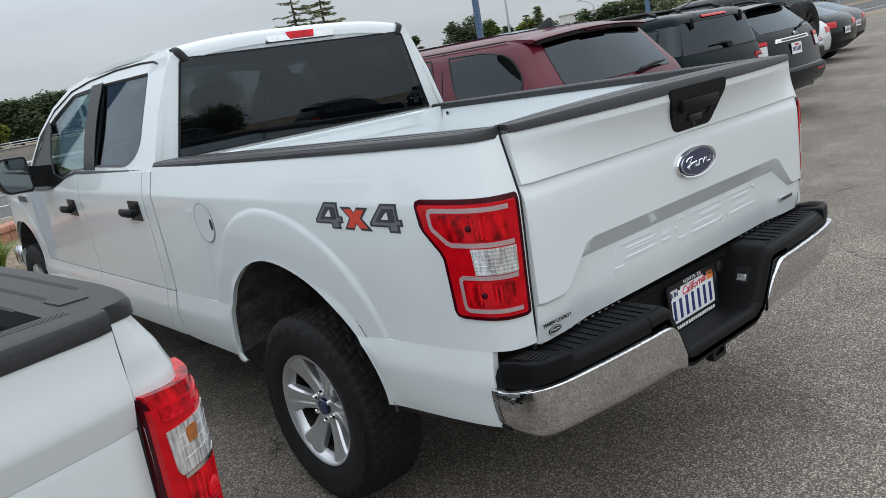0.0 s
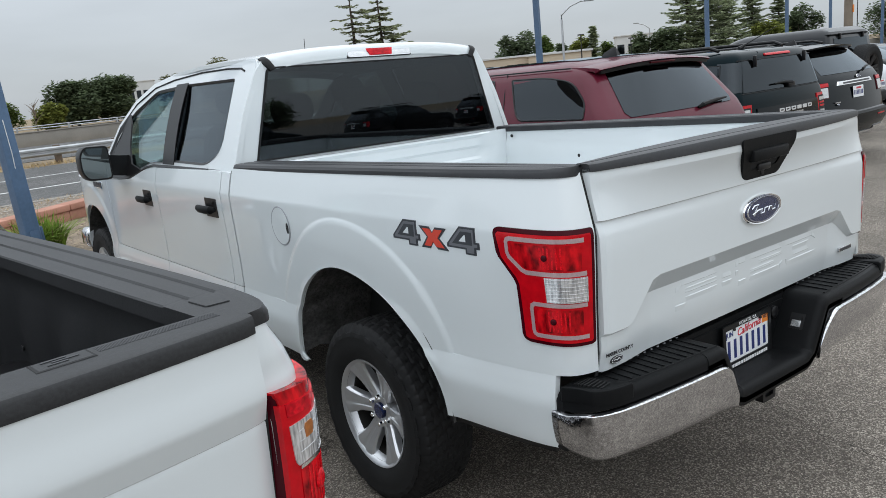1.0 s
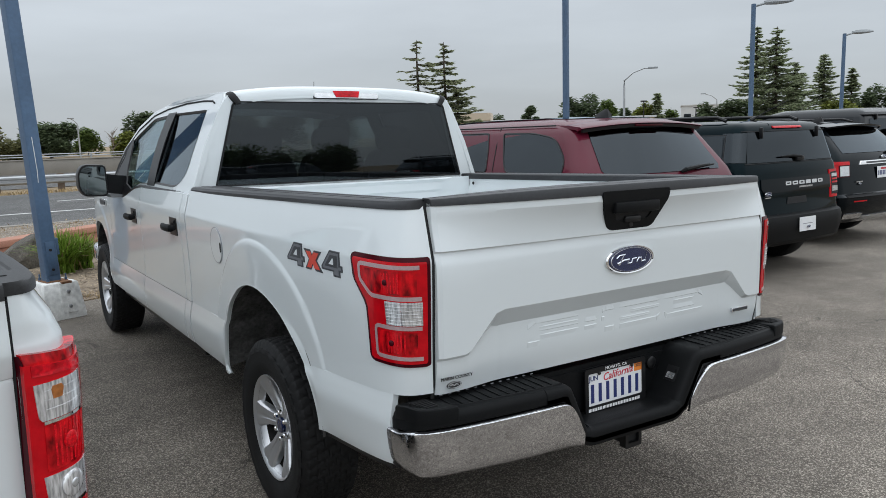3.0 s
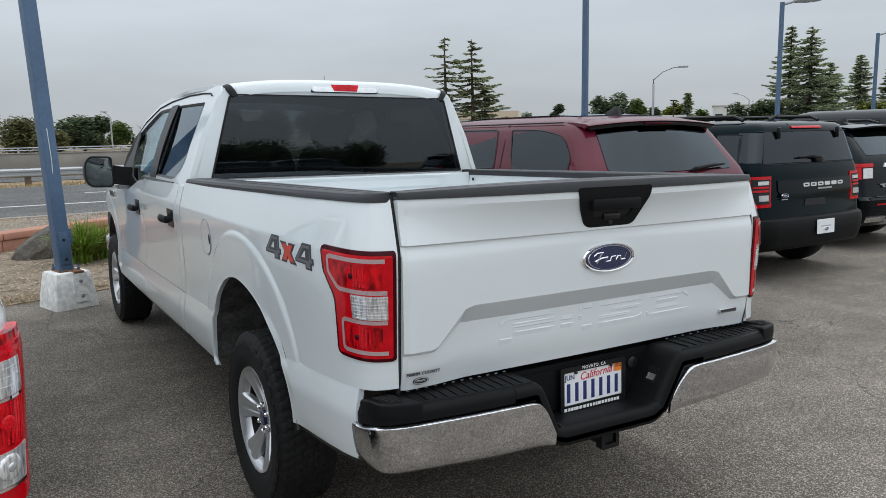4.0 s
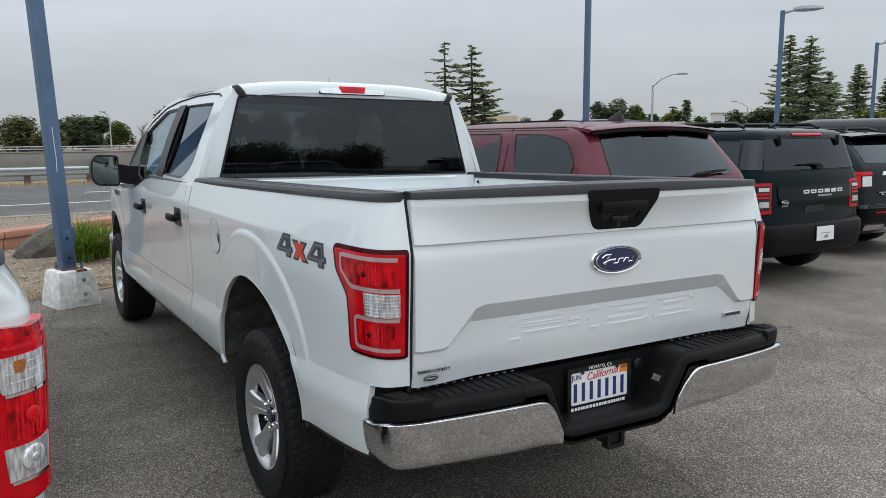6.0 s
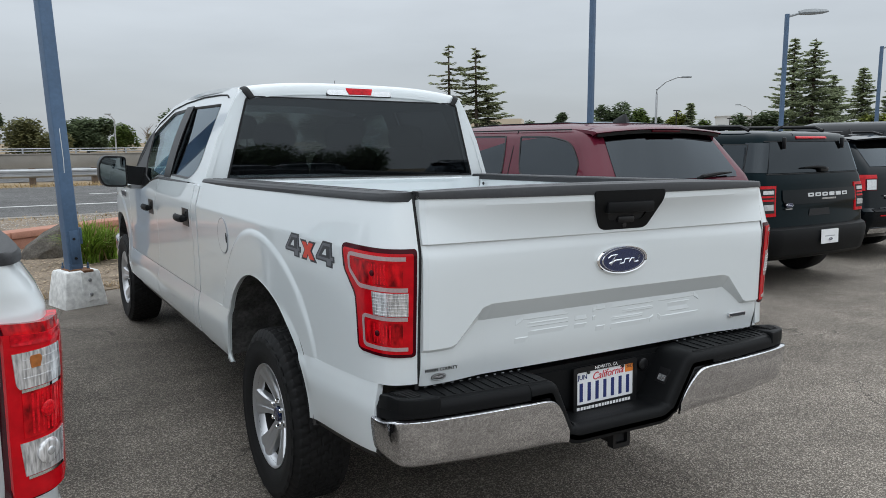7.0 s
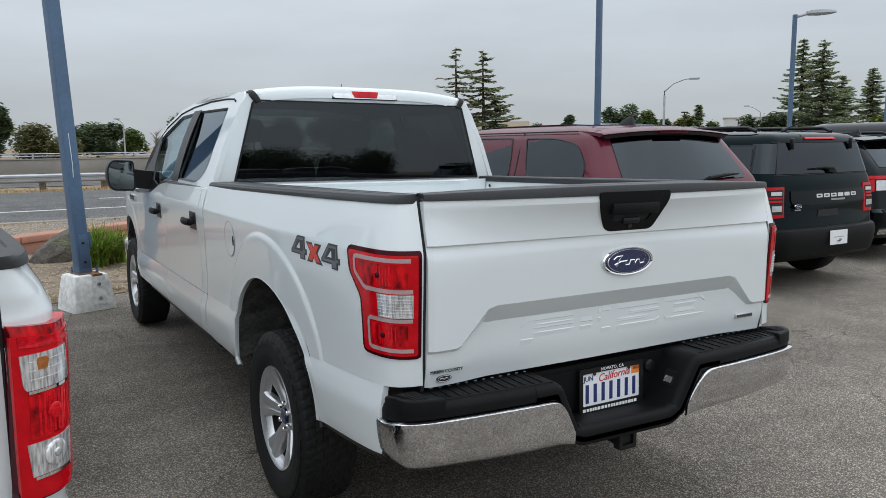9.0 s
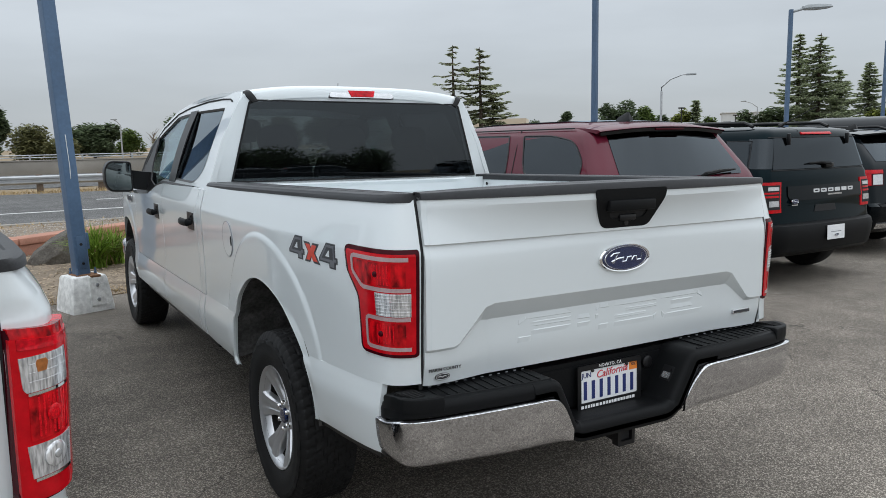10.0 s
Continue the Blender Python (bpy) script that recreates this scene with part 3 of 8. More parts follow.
def wheel(parent, side, y, z, x, cap=True, r=0.395, rim_r=0.232, width=0.262, spokes=6, tread=True, rim_mat=None, name="wheel"):
    """A wheel with a blocky tyre, an alloy rim with broad spokes, nuts and a centre cap; x is the outer cheek's half width."""
    rim_mat = rim_mat or ALLOY
    m = Matrix.Translation((side * x, y, z)) @ (pose(0, 0, 0, 0, 90, 0) if side > 0 else pose(0, 0, 0, 0, -90, 0))
    w = width
    bm = bmesh.new()
    inner = [(rim_r - 0.012, -w + 0.03), (rim_r, -w + 0.012), (r * 0.80, -w), (r * 0.90, -w + 0.006)]
    outer = [(r * 0.90, -0.001), (r * 0.86, 0.003), (r * 0.845, 0.0005), (r * 0.78, 0.003), (r * 0.72, -0.002), (rim_r + 0.012, -0.013), (rim_r + 0.003, -0.022), (rim_r - 0.012, -0.03)]
    if tread:
        # five rows of blocks with zigzag grooves between them, in one moulded skin
        nb, per = 58, 5
        steps = 40
        rows = []
        for i in range(nb * per):
            ang = 2 * math.pi * i / (nb * per)
            ring = [(rr, cc) for rr, cc in inner]
            for j in range(steps + 1):
                u = j / steps
                c = -w + 0.008 + (w - 0.014) * u
                lane = u * 5 + 0.16 * (1 if (i // per) % 2 else -1) * (1 if 0.15 < u < 0.85 else 0)
                f = lane % 1.0
                ph = (i / per + (0.5 if int(lane) % 2 else 0.0) + 0.5 * (f - 0.5)) % 1.0
                h = 0.0 if (f > 0.12 or u < 0.1 or u > 0.9) and ph > 0.20 else 0.0058
                e = abs(u - 0.5) * 2
                ring.append((r - h - 0.006 * e ** 4 - 0.030 * max(0.0, e - 0.88) / 0.12, c))
            ring += [(rr + (0.004 if (i // per) % 2 and k == 0 else 0), cc) for k, (rr, cc) in enumerate(outer)]
            rows.append([bm.verts.new(m @ Vector((rr * math.cos(ang), rr * math.sin(ang), cc))) for rr, cc in ring])
        for i in range(len(rows)):
            q, k = rows[i], rows[(i + 1) % len(rows)]
            for j in range(len(q) - 1):
                bm.faces.new((q[j], k[j], k[j + 1], q[j + 1]))
    else:
        lathe(bm, inner + [(r - 0.012, -w + 0.035), (r - 0.004, -w / 2), (r - 0.012, -0.035), (r * 0.955, -0.012)] + outer, 56, m, close=False)
    hub = part(name, lathe(bmesh.new(), [(0.05, -0.20), (0.10, -0.20), (0.175, -0.16), (0.175, -0.135), (0.06, -0.13)], 28, m), DARK_METAL, parent)
    part("tyre", bm, RUBBER, hub, "black tyre with chunky tread blocks")
    bm = bmesh.new()
    lathe(bm, [(rim_r - 0.026, -0.060), (rim_r - 0.022, -0.045), (rim_r - 0.010, -0.028), (rim_r - 0.002, -0.016), (rim_r + 0.006, -0.012), (rim_r + 0.008, -0.020), (rim_r - 0.002, -0.045)], 56, m, close=False)
    part("barrel", lathe(bmesh.new(), [(rim_r - 0.03, -w + 0.05), (rim_r - 0.028, -0.058), (rim_r - 0.012, -0.050), (rim_r - 0.006, -w + 0.05)], 48, m, close=False), DARK_METAL, hub, "dark inside of the rim")
    part("brake_disc", lathe(bmesh.new(), [(0.07, -0.150), (rim_r - 0.045, -0.150), (rim_r - 0.045, -0.128), (0.07, -0.128)], 40, m), DARK_METAL, hub)
    zc = -0.062
    for k in range(spokes):
        a = 2 * math.pi * (k + 0.5) / spokes
        rings = []
        for rr, half, top, dep in ((0.055, 0.030, zc, 0.045), (0.085, 0.033, zc + 0.006, 0.045), (0.14, 0.039, zc + 0.020, 0.04), (rim_r - 0.040, 0.054, zc + 0.034, 0.035), (rim_r - 0.008, 0.072, zc + 0.042, 0.03)):
            ring = []
            for t, h in ((-1.0, -dep), (-1.0, -0.012), (-0.84, -0.003), (-0.26, 0.0), (-0.14, -0.0035), (0.14, -0.0035), (0.26, 0.0), (0.84, -0.003), (1.0, -0.012), (1.0, -dep)):
                px, py = rr, t * half
                ring.append(m @ Vector((px * math.cos(a) - py * math.sin(a), px * math.sin(a) + py * math.cos(a), top + h)))
            rings.append(ring)
        loft(bm, rings)
    lathe(bm, [(0.075, zc - 0.05), (0.078, zc - 0.004), (0.070, zc + 0.002), (0.046, zc + 0.003), (0.044, zc - 0.006)], 36, m)
    rim = part("rim", bm, rim_mat, hub, "silver alloy rim with broad spokes", 30)
    for k in range(6):
        a = 2 * math.pi * k / 6
        part("wheel_nut", lathe(bmesh.new(), [(0.0115, zc - 0.01), (0.0115, zc + 0.012), (0.008, zc + 0.018)], 6, m @ Matrix.Translation((0.060 * math.cos(a), 0.060 * math.sin(a), 0))), CHROME, hub)
    if cap:
        part("centre_cap", lathe(bmesh.new(), [(0.034, zc - 0.004), (0.034, zc + 0.010), (0.030, zc + 0.014), (0.012, zc + 0.015)], 28, m), BADGE_BLUE, hub, "dark blue oval-badged centre cap")
    return hub


def oval_badge(parent, c, w, h, facing, name="badge"):
    """A blue oval with a silver rim and a plain silver stroke across it, facing along the given turn."""
    m = Matrix.Translation(c) @ facing
    n = 40

    def ring(f, z):
        return [m @ Vector((w / 2 * f * math.cos(2 * math.pi * k / n), h / 2 * f * math.sin(2 * math.pi * k / n), z)) for k in range(n)]
    base = part(name, loft(bmesh.new(), [ring(1.0, 0.0), ring(1.0, 0.008), ring(0.96, 0.012), ring(0.90, 0.010)]), CHROME, parent, "chrome-rimmed blue oval badge")
    part("badge_field", loft(bmesh.new(), [ring(0.90, 0.006), ring(0.88, 0.0125), ring(0.3, 0.0135)]), BADGE_BLUE, base)
    bm = bmesh.new()
    loft(bm, [ring(0.84, 0.0125), ring(0.83, 0.0142), ring(0.805, 0.0142), ring(0.80, 0.0125)], ends=False)
    # a flowing stroke in place of the script
    pts = [(-0.31, 0.10), (-0.25, 0.20), (-0.14, 0.22), (-0.20, 0.05), (-0.25, -0.16), (-0.29, -0.10), (-0.16, 0.0), (-0.05, 0.02), (-0.08, -0.14), (0.0, -0.13), (0.02, 0.02), (0.10, 0.03), (0.10, -0.13), (0.15, 0.03), (0.20, 0.02), (0.21, -0.12), (0.29, -0.10), (0.31, 0.20), (0.29, -0.13)]
    tube(bm, [m @ Vector((x * w, y * h * 0.9, 0.0135)) for x, y in pts], h * 0.030, 5)
    part("badge_script", bm, BADGE_SILVER, base)
    return base


def ledge(ax):
    """Upper edge and height of the pressed ledge on the tailgate, at a distance from its middle."""
    return (between(ax, [(0.0, 1.064), (0.565, 1.062), (0.60, 1.052), (0.70, 0.945), (0.72, 0.937), (0.83, 0.935)]),
            between(ax, [(0.0, 0.060), (0.57, 0.060), (0.63, 0.036), (0.72, 0.013), (0.83, 0.010)]))


def tailgate_depth(x, z):
    """How far the tailgate's skin stands in front of (minus) or behind its datum at x, z."""
    ax = abs(x)
    lip = -0.020 - 0.014 * max(0.0, 1 - (ax / 0.78) ** 2)
    foot = -0.010 + 0.006 * max(0.0, 1 - (ax / 0.78) ** 2)
    if SHOULDER[1]:
        # the other truck: two broad folds instead of one crease
        t = min(max((1.385 - z) / 0.10, 0.0), 1.0)
        lip = -0.013 + 0.024 * (ax / 0.815) ** 4
        y = lip + between(z, [(0.80, 0.040), (1.235, 0.0135), (1.239, 0.0140), (1.2425, 0.0150), (1.246, 0.0105), (1.292, -0.0055), (1.30, -0.0065), (1.325, -0.0050), (1.36, -0.001), (1.385, 0.0), (1.42, 0.0)])
        return y + 0.010 * smooth((0.90 - z) / 0.10) + 0.006 * smooth((ax - 0.79) / 0.035)
    elif z > 1.270:
        t = min(max((1.385 - z) / 0.115, 0.0), 1.0)
        y = lip + (foot - lip) * (1 - (1 - t) ** 2.2)
    else:
        y = foot + (0.001 - foot) * smooth((1.270 - z) / 0.005) - 0.005 * smooth((1.264 - z) / 0.05)
    edge, run = ledge(ax)
    k = min(max((edge - z) / run, 0.0), 1.0)
    y += between(ax, [(0.0, 0.036), (0.57, 0.036), (0.70, 0.018), (0.83, 0.012)]) * k
    y += 0.016 * smooth((0.90 - z) / 0.10)
    y += 0.014 * smooth((ax - 0.79) / 0.035)
    y += 0.010 * (x / 0.82) ** 2 + SHOULDER[2] * smooth((z - 1.20) / 0.22) * (ax / 0.82) ** 3
    return y


def lamp_bulb(parent, s, z, side, out, r, mat):
    """A round bulb dome standing on the lamp's skin."""
    p, q = flank(s, z, side, out), flank(s, z, side, out + 0.01)
    m = Matrix.Translation(p) @ (q - p).to_track_quat('Z', 'Y').to_matrix().to_4x4()
    return part("bulb", lathe(bmesh.new(), [(r, -0.003), (r, 0.0), (r * 0.92, 0.002), (r * 0.7, 0.0035), (r * 0.3, 0.004)], 20, m), mat, parent)


def tail_lamp(parent, side):
    """The C-shaped rear lamp that wraps round the corner."""
    lamp = flank_patch("tail_lamp", [(0.913, 0.020, 0.226), (0.916, 0.010, 0.240), (0.922, 0.006, 0.249), (0.935, 0.006, 0.255), (1.085, 0.006, 0.262), (1.105, 0.006, 0.272), (1.165, 0.006, 0.326), (1.180, 0.006, 0.334), (1.238, 0.006, 0.342), (1.248, 0.006, 0.340), (1.254, 0.008, 0.334), (1.257, 0.012, 0.322)],
                       side, DARK_RED_LENS, parent, 0.004, 0.05, 86, 22, "red wrap-round tail lamp with clear reversing lens")
    flank_patch("outer_lens", [(0.924, 0.022, 0.228), (0.930, 0.018, 0.240), (1.09, 0.018, 0.248), (1.11, 0.018, 0.258), (1.168, 0.018, 0.312), (1.236, 0.018, 0.328), (1.243, 0.020, 0.320)], side, RED_LENS, lamp, 0.0065, 0.01, 60, 18)

    def ribbon(pts, w):
        """A strip of bright trim along a bent line of (s, z)."""
        rows = []
        for k, p in enumerate(pts):
            p = Vector(p)
            d0 = (p - Vector(pts[k - 1])).normalized() if k else None
            d1 = (Vector(pts[k + 1]) - p).normalized() if k < len(pts) - 1 else None
            d = ((d0 or d1) + (d1 or d0)).normalized()
            n = Vector((-d.y, d.x)) * (w / 2 / max(0.5, d.dot(d1 or d0)))
            rows.append((p - n, p + n))
        grid = []
        for (a, b), (c, e) in zip(rows, rows[1:]):
            for j in range(8):
                grid.append([flank(*(q.lerp(v, j / 8)), side, 0.0085) for q, v in ((a, c), (b, e))])
        grid.append([flank(*q, side, 0.0085) for q in rows[-1]])
        part("trim_strip", shell(grid, (-side * 0.004, 0.004, 0)), LAMP_TRIM, lamp)
    # upper hook of bright trim, then the lower one
    ribbon([(0.042, 1.227), (0.270, 1.227), (0.282, 1.224), (0.286, 1.215), (0.284, 1.184), (0.278, 1.172), (0.232, 1.136), (0.216, 1.130), (0.036, 1.130)], 0.013)
    ribbon([(0.036, 1.037), (0.196, 1.037), (0.206, 1.031), (0.208, 1.020), (0.206, 0.956), (0.203, 0.946), (0.193, 0.941), (0.034, 0.941)], 0.012)
    flank_patch("brake_reflector", [(1.142, 0.050, 0.220), (1.172, 0.050, 0.264), (1.214, 0.050, 0.272)], side, RED_REFLECTOR, lamp, 0.0082, 0.01, 8, 10)
    flank_patch("reversing_lens", [(1.046, 0.034, 0.152), (1.120, 0.034, 0.156)], side, CLEAR_REFLECTOR, lamp, 0.010, 0.012, 8, 10, "clear ribbed reversing lens")
    for k in range(7):
        z = 1.051 + 0.0107 * k
        part("lens_rib", tube(bmesh.new(), [flank(0.036 + 0.0128 * j, z, side, 0.0105) for j in range(10)], 0.0011, 5), CLEAR_LENS, lamp)
    flank_patch("brake_reflector", [(0.953, 0.050, 0.190), (1.024, 0.050, 0.190)], side, RED_REFLECTOR, lamp, 0.0082, 0.01, 8, 10)
    for zz, sc, z0, z1 in ((1.178, 0.150, 1.146, 1.208), (0.988, 0.135, 0.957, 1.018)):
        for k in range(6):
            a = sc - 0.048 + 0.012 * k
            flank_patch("reflector_rib", [(z0, a, a + 0.005), (z1, a, a + 0.005)], side, GLOW_RED_LENS, lamp, 0.0088, 0.003, 4, 1)
        lamp_bulb(lamp, sc + 0.002, zz, side, 0.0095, 0.0095, DARK_RED_LENS)
    return lamp


def tall_tail_lamp(parent, side):
    """A rear lamp with two clear windows between red bands."""
    lamp = flank_patch("tail_lamp", [(0.880, 0.000, 0.130), (0.900, -0.004, 0.170), (0.940, -0.006, 0.190), (1.220, -0.006, 0.200), (1.288, -0.004, 0.206)],
                       side, DARK_RED_LENS, parent, 0.016, 0.069, 24, 20, "red tail lamp with two clear windows", -0.014)
    flank_patch("outer_lens", [(0.886, 0.004, 0.130), (0.905, 0.003, 0.168), (1.225, 0.003, 0.192), (1.268, 0.005, 0.198)], side, RED_LENS, lamp, 0.0220, 0.012, 24, 18, "", -0.012)
    flank_patch("lamp_top", [(1.262, 0.010, 0.200), (1.2915, 0.004, 0.204)], side, RED_REFLECTOR, lamp, 0.0195, 0.062, 4, 18, "red translucent top of the lamp", -0.012)
    flank_patch("red_band", [(1.242, 0.018, 0.150), (1.266, 0.018, 0.150)], side, BRIGHT_RED_LENS, lamp, 0.0235, 0.01, 5, 14, "", -0.010)
    flank_patch("signal_window", [(1.142, 0.028, 0.126), (1.152, 0.022, 0.130), (1.224, 0.018, 0.122)], side, CLEAR_REFLECTOR, lamp, 0.0240, 0.01, 10, 12, "clear ribbed indicator window with amber bulb")
    flank_patch("brake_window", [(1.028, 0.030, 0.130), (1.133, 0.030, 0.128)], side, RED_REFLECTOR, lamp, 0.0235, 0.01, 10, 12)
    for k in range(8):
        a = 0.046 + 0.0095 * k
        flank_patch("reflector_rib", [(1.034, a, a + 0.004), (1.128, a, a + 0.004)], side, GLOW_RED_LENS, lamp, 0.0242, 0.003, 5, 1)
    lamp_bulb(lamp, 0.078, 1.082, side, 0.0246, 0.019, GLOW_RED_LENS)
    flank_patch("reversing_window", [(0.940, 0.028, 0.126), (1.018, 0.022, 0.136)], side, CLEAR_REFLECTOR, lamp, 0.0240, 0.01, 10, 12, "clear ribbed reversing window")
    for z0, z1, a in ((1.134, 1.141, 0.030), (0.932, 0.939, 0.032)):
        flank_patch("bright_edge", [(z0, a, 0.122), (z1, a, 0.124)], side, CHROME, lamp, 0.0250, 0.01, 2, 12)
    for k in range(3):
        part("lens_rib", tube(bmesh.new(), [flank(0.034 + 0.0085 * j, 1.166 + 0.020 * k, side, 0.0238) for j in range(11)], 0.0007, 4), SMOKED_CLEAR, lamp)
    flank_patch("amber_bulb", [(1.186, 0.050, 0.066), (1.206, 0.047, 0.070), (1.214, 0.050, 0.066)], side, AMBER_LENS, lamp, 0.0252, 0.006, 4, 4, "amber bulb behind the clear window")
    lamp_bulb(lamp_bulb(lamp, 0.076, 0.982, side, 0.0246, 0.030, CLEAR_REFLECTOR), 0.076, 0.982, side, 0.0275, 0.011, SMOKED_CLEAR)
    return lamp


def door_handle(parent, side, y, z):
    """A black pull handle in a recessed cup with a square backing plate."""
    cup = flank_patch("handle_cup", [(z - 0.050, arc_at(y - 0.085), arc_at(y + 0.068)), (z + 0.050, arc_at(y - 0.085), arc_at(y + 0.068))], side, SATIN_BLACK, parent, 0.003, 0.01, 3, 4, "black recessed cup of the door handle")
    x = abs(flank(arc_at(y), z, 1).x)
    bm = bmesh.new()
    rings = []
    for yy, h, o, t in ((y - 0.085, 0.012, 0.016, 0.010), (y - 0.07, 0.021, 0.034, 0.014), (y - 0.02, 0.022, 0.043, 0.015), (y + 0.06, 0.021, 0.043, 0.015), (y + 0.105, 0.018, 0.034, 0.014), (y + 0.118, 0.010, 0.020, 0.008)):
        rings.append([(side * (x + o + t * math.cos(a)), yy, z - 0.004 + h * math.sin(a)) for a in [2 * math.pi * k / 12 for k in range(12)]])
    loft(bm, rings)
    part("pull", bm, BLACK_PLASTIC, cup, "black moulded pull handle")
    part("key_cylinder", lathe(bmesh.new(), [(0.008, 0), (0.008, 0.004)], 12, Matrix.Translation((side * (x + 0.006), y - 0.045, z + 0.030)) @ pose(0, 0, 0, 0, 90 * side, 0)), DARK_METAL, cup)
    return cup


def mirror(parent, side):
    arm = bmesh.new()
    loft(arm, [[(side * x, y + dy, z + dz) for dy, dz in ((-0.03, -0.066), (0.06, -0.066), (0.06, 0.070), (-0.03, 0.070))] for x, y, z in ((0.90, 4.03, 1.325), (1.00, 4.03, 1.335), (1.09, 4.02, 1.350))])
    arm_ob = part("mirror_arm", arm, SATIN_BLACK, parent)
    out = rounded([(1.085, 1.236), (1.245, 1.242), (1.278, 1.30), (1.278, 1.412), (1.243, 1.468), (1.090, 1.462)], [0.03, 0.04, 0.04, 0.03, 0.05, 0.03])
    rings = []
    for yy, f in ((3.935, 0.97), (3.945, 1.0), (4.03, 1.0), (4.09, 0.86), (4.115, 0.6)):
        rings.append([(side * (1.172 + (a - 1.182) * f), yy, 1.374 + (b - 1.352) * f) for a, b in out])
    shell_ob = part("mirror_housing", loft(bmesh.new(), rings), SATIN_BLACK, arm_ob, "black door mirror housing")
    bm = bmesh.new()
    prism(bm, [(side * (1.172 + (a - 1.182) * 0.88), 3.931, 1.374 + (b - 1.352) * 0.88) for a, b in out], (0, 0.006, 0))
    part("mirror_glass", bm, MIRROR_GLASS, shell_ob, "mirror glass")


def pickup(name, m, label, detail=True, liner=False):
    """A full-size crew cab pickup with a long bed, tailgate towards -y, standing on z = 0."""
    t = thing(name, m, label, "pickup truck", "parked vehicles")
    P = WHITE_PAINT
    lift = 0.014 if liner else 0.0
    RAIL = BLACK_RAIL if liner else RAIL_PLASTIC
    SHOULDER[:] = [0.060, 0.85, 0.0] if liner else [0.0, 0.0, 0.046]
    for side in (-1, 1):
        # bed flank, over and under the crease, with the wheel opening
        def rail_low(y):
            return 1.411 - 0.019 * max(0.0, y) + lift

        def crease(y):
            return 0.785 + 0.055 * max(0.0, 0.74 - y) - (0.012 + 0.011 * max(0.0, y - 1.5)) * smooth((y - 1.35) / 0.35)

        def arch_low(y):
            return max(rear_arch(y), crease(y))

        def sill(y):
            return between(y, [(0.1, 0.592), (0.65, 0.555), (1.62, 0.522), (1.80, 0.532), (2.15, 0.530), (2.25, 0.545)])
        r0, r1 = 0.60, 1.657
        cols = [0.0, 0.012, 0.025, 0.041, 0.060, 0.080, 0.100, 0.118, 0.142, 0.166, 0.20, 0.237, 0.28, 0.328, 0.40, 0.5, 0.58, 0.65]
        cols = [c for c in cols if c < 0.5] + [arc_at(0.42 + 0.008 * k) for k in range(22)]
        opening = [1.22 - (0.6199 if k < 34 else 0.4369) * math.cos(math.pi * k / 68) for k in range(69)]
        cols += [arc_at(v) for v in opening] + [arc_at(1.664 + 0.0098 * k) for k in range(25)] + [arc_at(1.91 + 0.0312 * k) for k in range(11)]

        def meet(lo, hi):
            """Where the wheel opening crosses the crease, between two places on either side of it."""
            up = rear_arch(hi) > crease(hi)
            for k in range(30):
                mid = (lo + hi) / 2
                lo, hi = (lo, mid) if (rear_arch(mid) > crease(mid)) == up else (mid, hi)
            return (lo + hi) / 2
        y_back, y_ahead = meet(0.62, 0.90), meet(1.50, 1.655)
        cols = sorted(cols + [arc_at(v) for v in (y_back, y_ahead)])
        bed = flank_panel("bed_side", 0.0, 1.0, arch_low, rail_low, side, P, t, rows=110, dense=cols, deep=0.02)
        def low_edge(y):
            return min(crease(y) - 0.0005, max(sill(y), rear_arch(y)))
        low_r = [arc_at(v) for v in (0.110, 0.15, 0.2, 0.3, 0.42, 0.5, 0.56, 0.5995)]
        low_r += [arc_at(0.60 + (y_back - 0.60) * u) for u in (0.002, 0.008, 0.025, 0.05, 0.085, 0.17, 0.30, 0.42, 0.59, 0.76, 0.93, 0.999)]
        flank_panel("bed_side_lower", 0.5, 1.0, low_edge, crease, side, P, bed, rows=36, dense=low_r, deep=0.02)
        low_f = [arc_at(1.657 - (1.657 - y_ahead) * u) for u in (0.999, 0.80, 0.56, 0.32, 0.16, 0.08, 0.03, 0.008)] + [arc_at(v) for v in (1.6575, 1.70, 1.75, 1.9, 2.05, 2.222)]
        flank_panel("bed_side_lower", 0.5, 1.0, low_edge, crease, side, P, bed, rows=36, dense=low_f, deep=0.02)
        # dark joints between the panels
        for a, b, z0, z1 in ((2.216, 2.245, 0.545, 1.355), (2.336, 2.356, 0.545, 1.345), (3.366, 3.386, 0.54, 1.335), (4.522, 4.545, 0.53, 1.215)):
            flank_patch("panel_joint", [(z0, arc_at(a), arc_at(b)), (z1, arc_at(a), arc_at(b))], side, GAP_BLACK, bed, -0.007, 0.01, 16, 1)
        flank_patch("panel_joint", [(0.726, arc_at(2.245), arc_at(4.53)), (0.770, arc_at(2.245), arc_at(4.53))], side, GAP_BLACK, bed, -0.009, 0.008, 2, 24)
        seam = []
        for k in range(25):
            z = 0.80 + 0.605 * k / 24
            y0 = max(tailgate_depth(0.8145, z), flank(0.0, z, 1).y) + 0.003
            seam.append([(side * 0.8140, y0, z), (side * (abs(flank(0.0, z, 1).x) + 0.001), y0, z)])
        part("gate_joint", shell(seam, (0, 0.006, 0)), GAP_BLACK, bed)
        # arch legs between the sill and the crease, and the rolled lip
        bm = bmesh.new()
        lip = [(r0, 0.5575), (r0, 0.559)]
        lip += [(yy, rear_arch(yy)) for yy in sorted(opening + [y_back, y_back + 0.001, y_ahead - 0.001, y_ahead])]
        lip += [(r1 - 0.004, 0.548), (r1 - 0.018, 0.534), (r1 - 0.050, 0.520)]
        grid = []
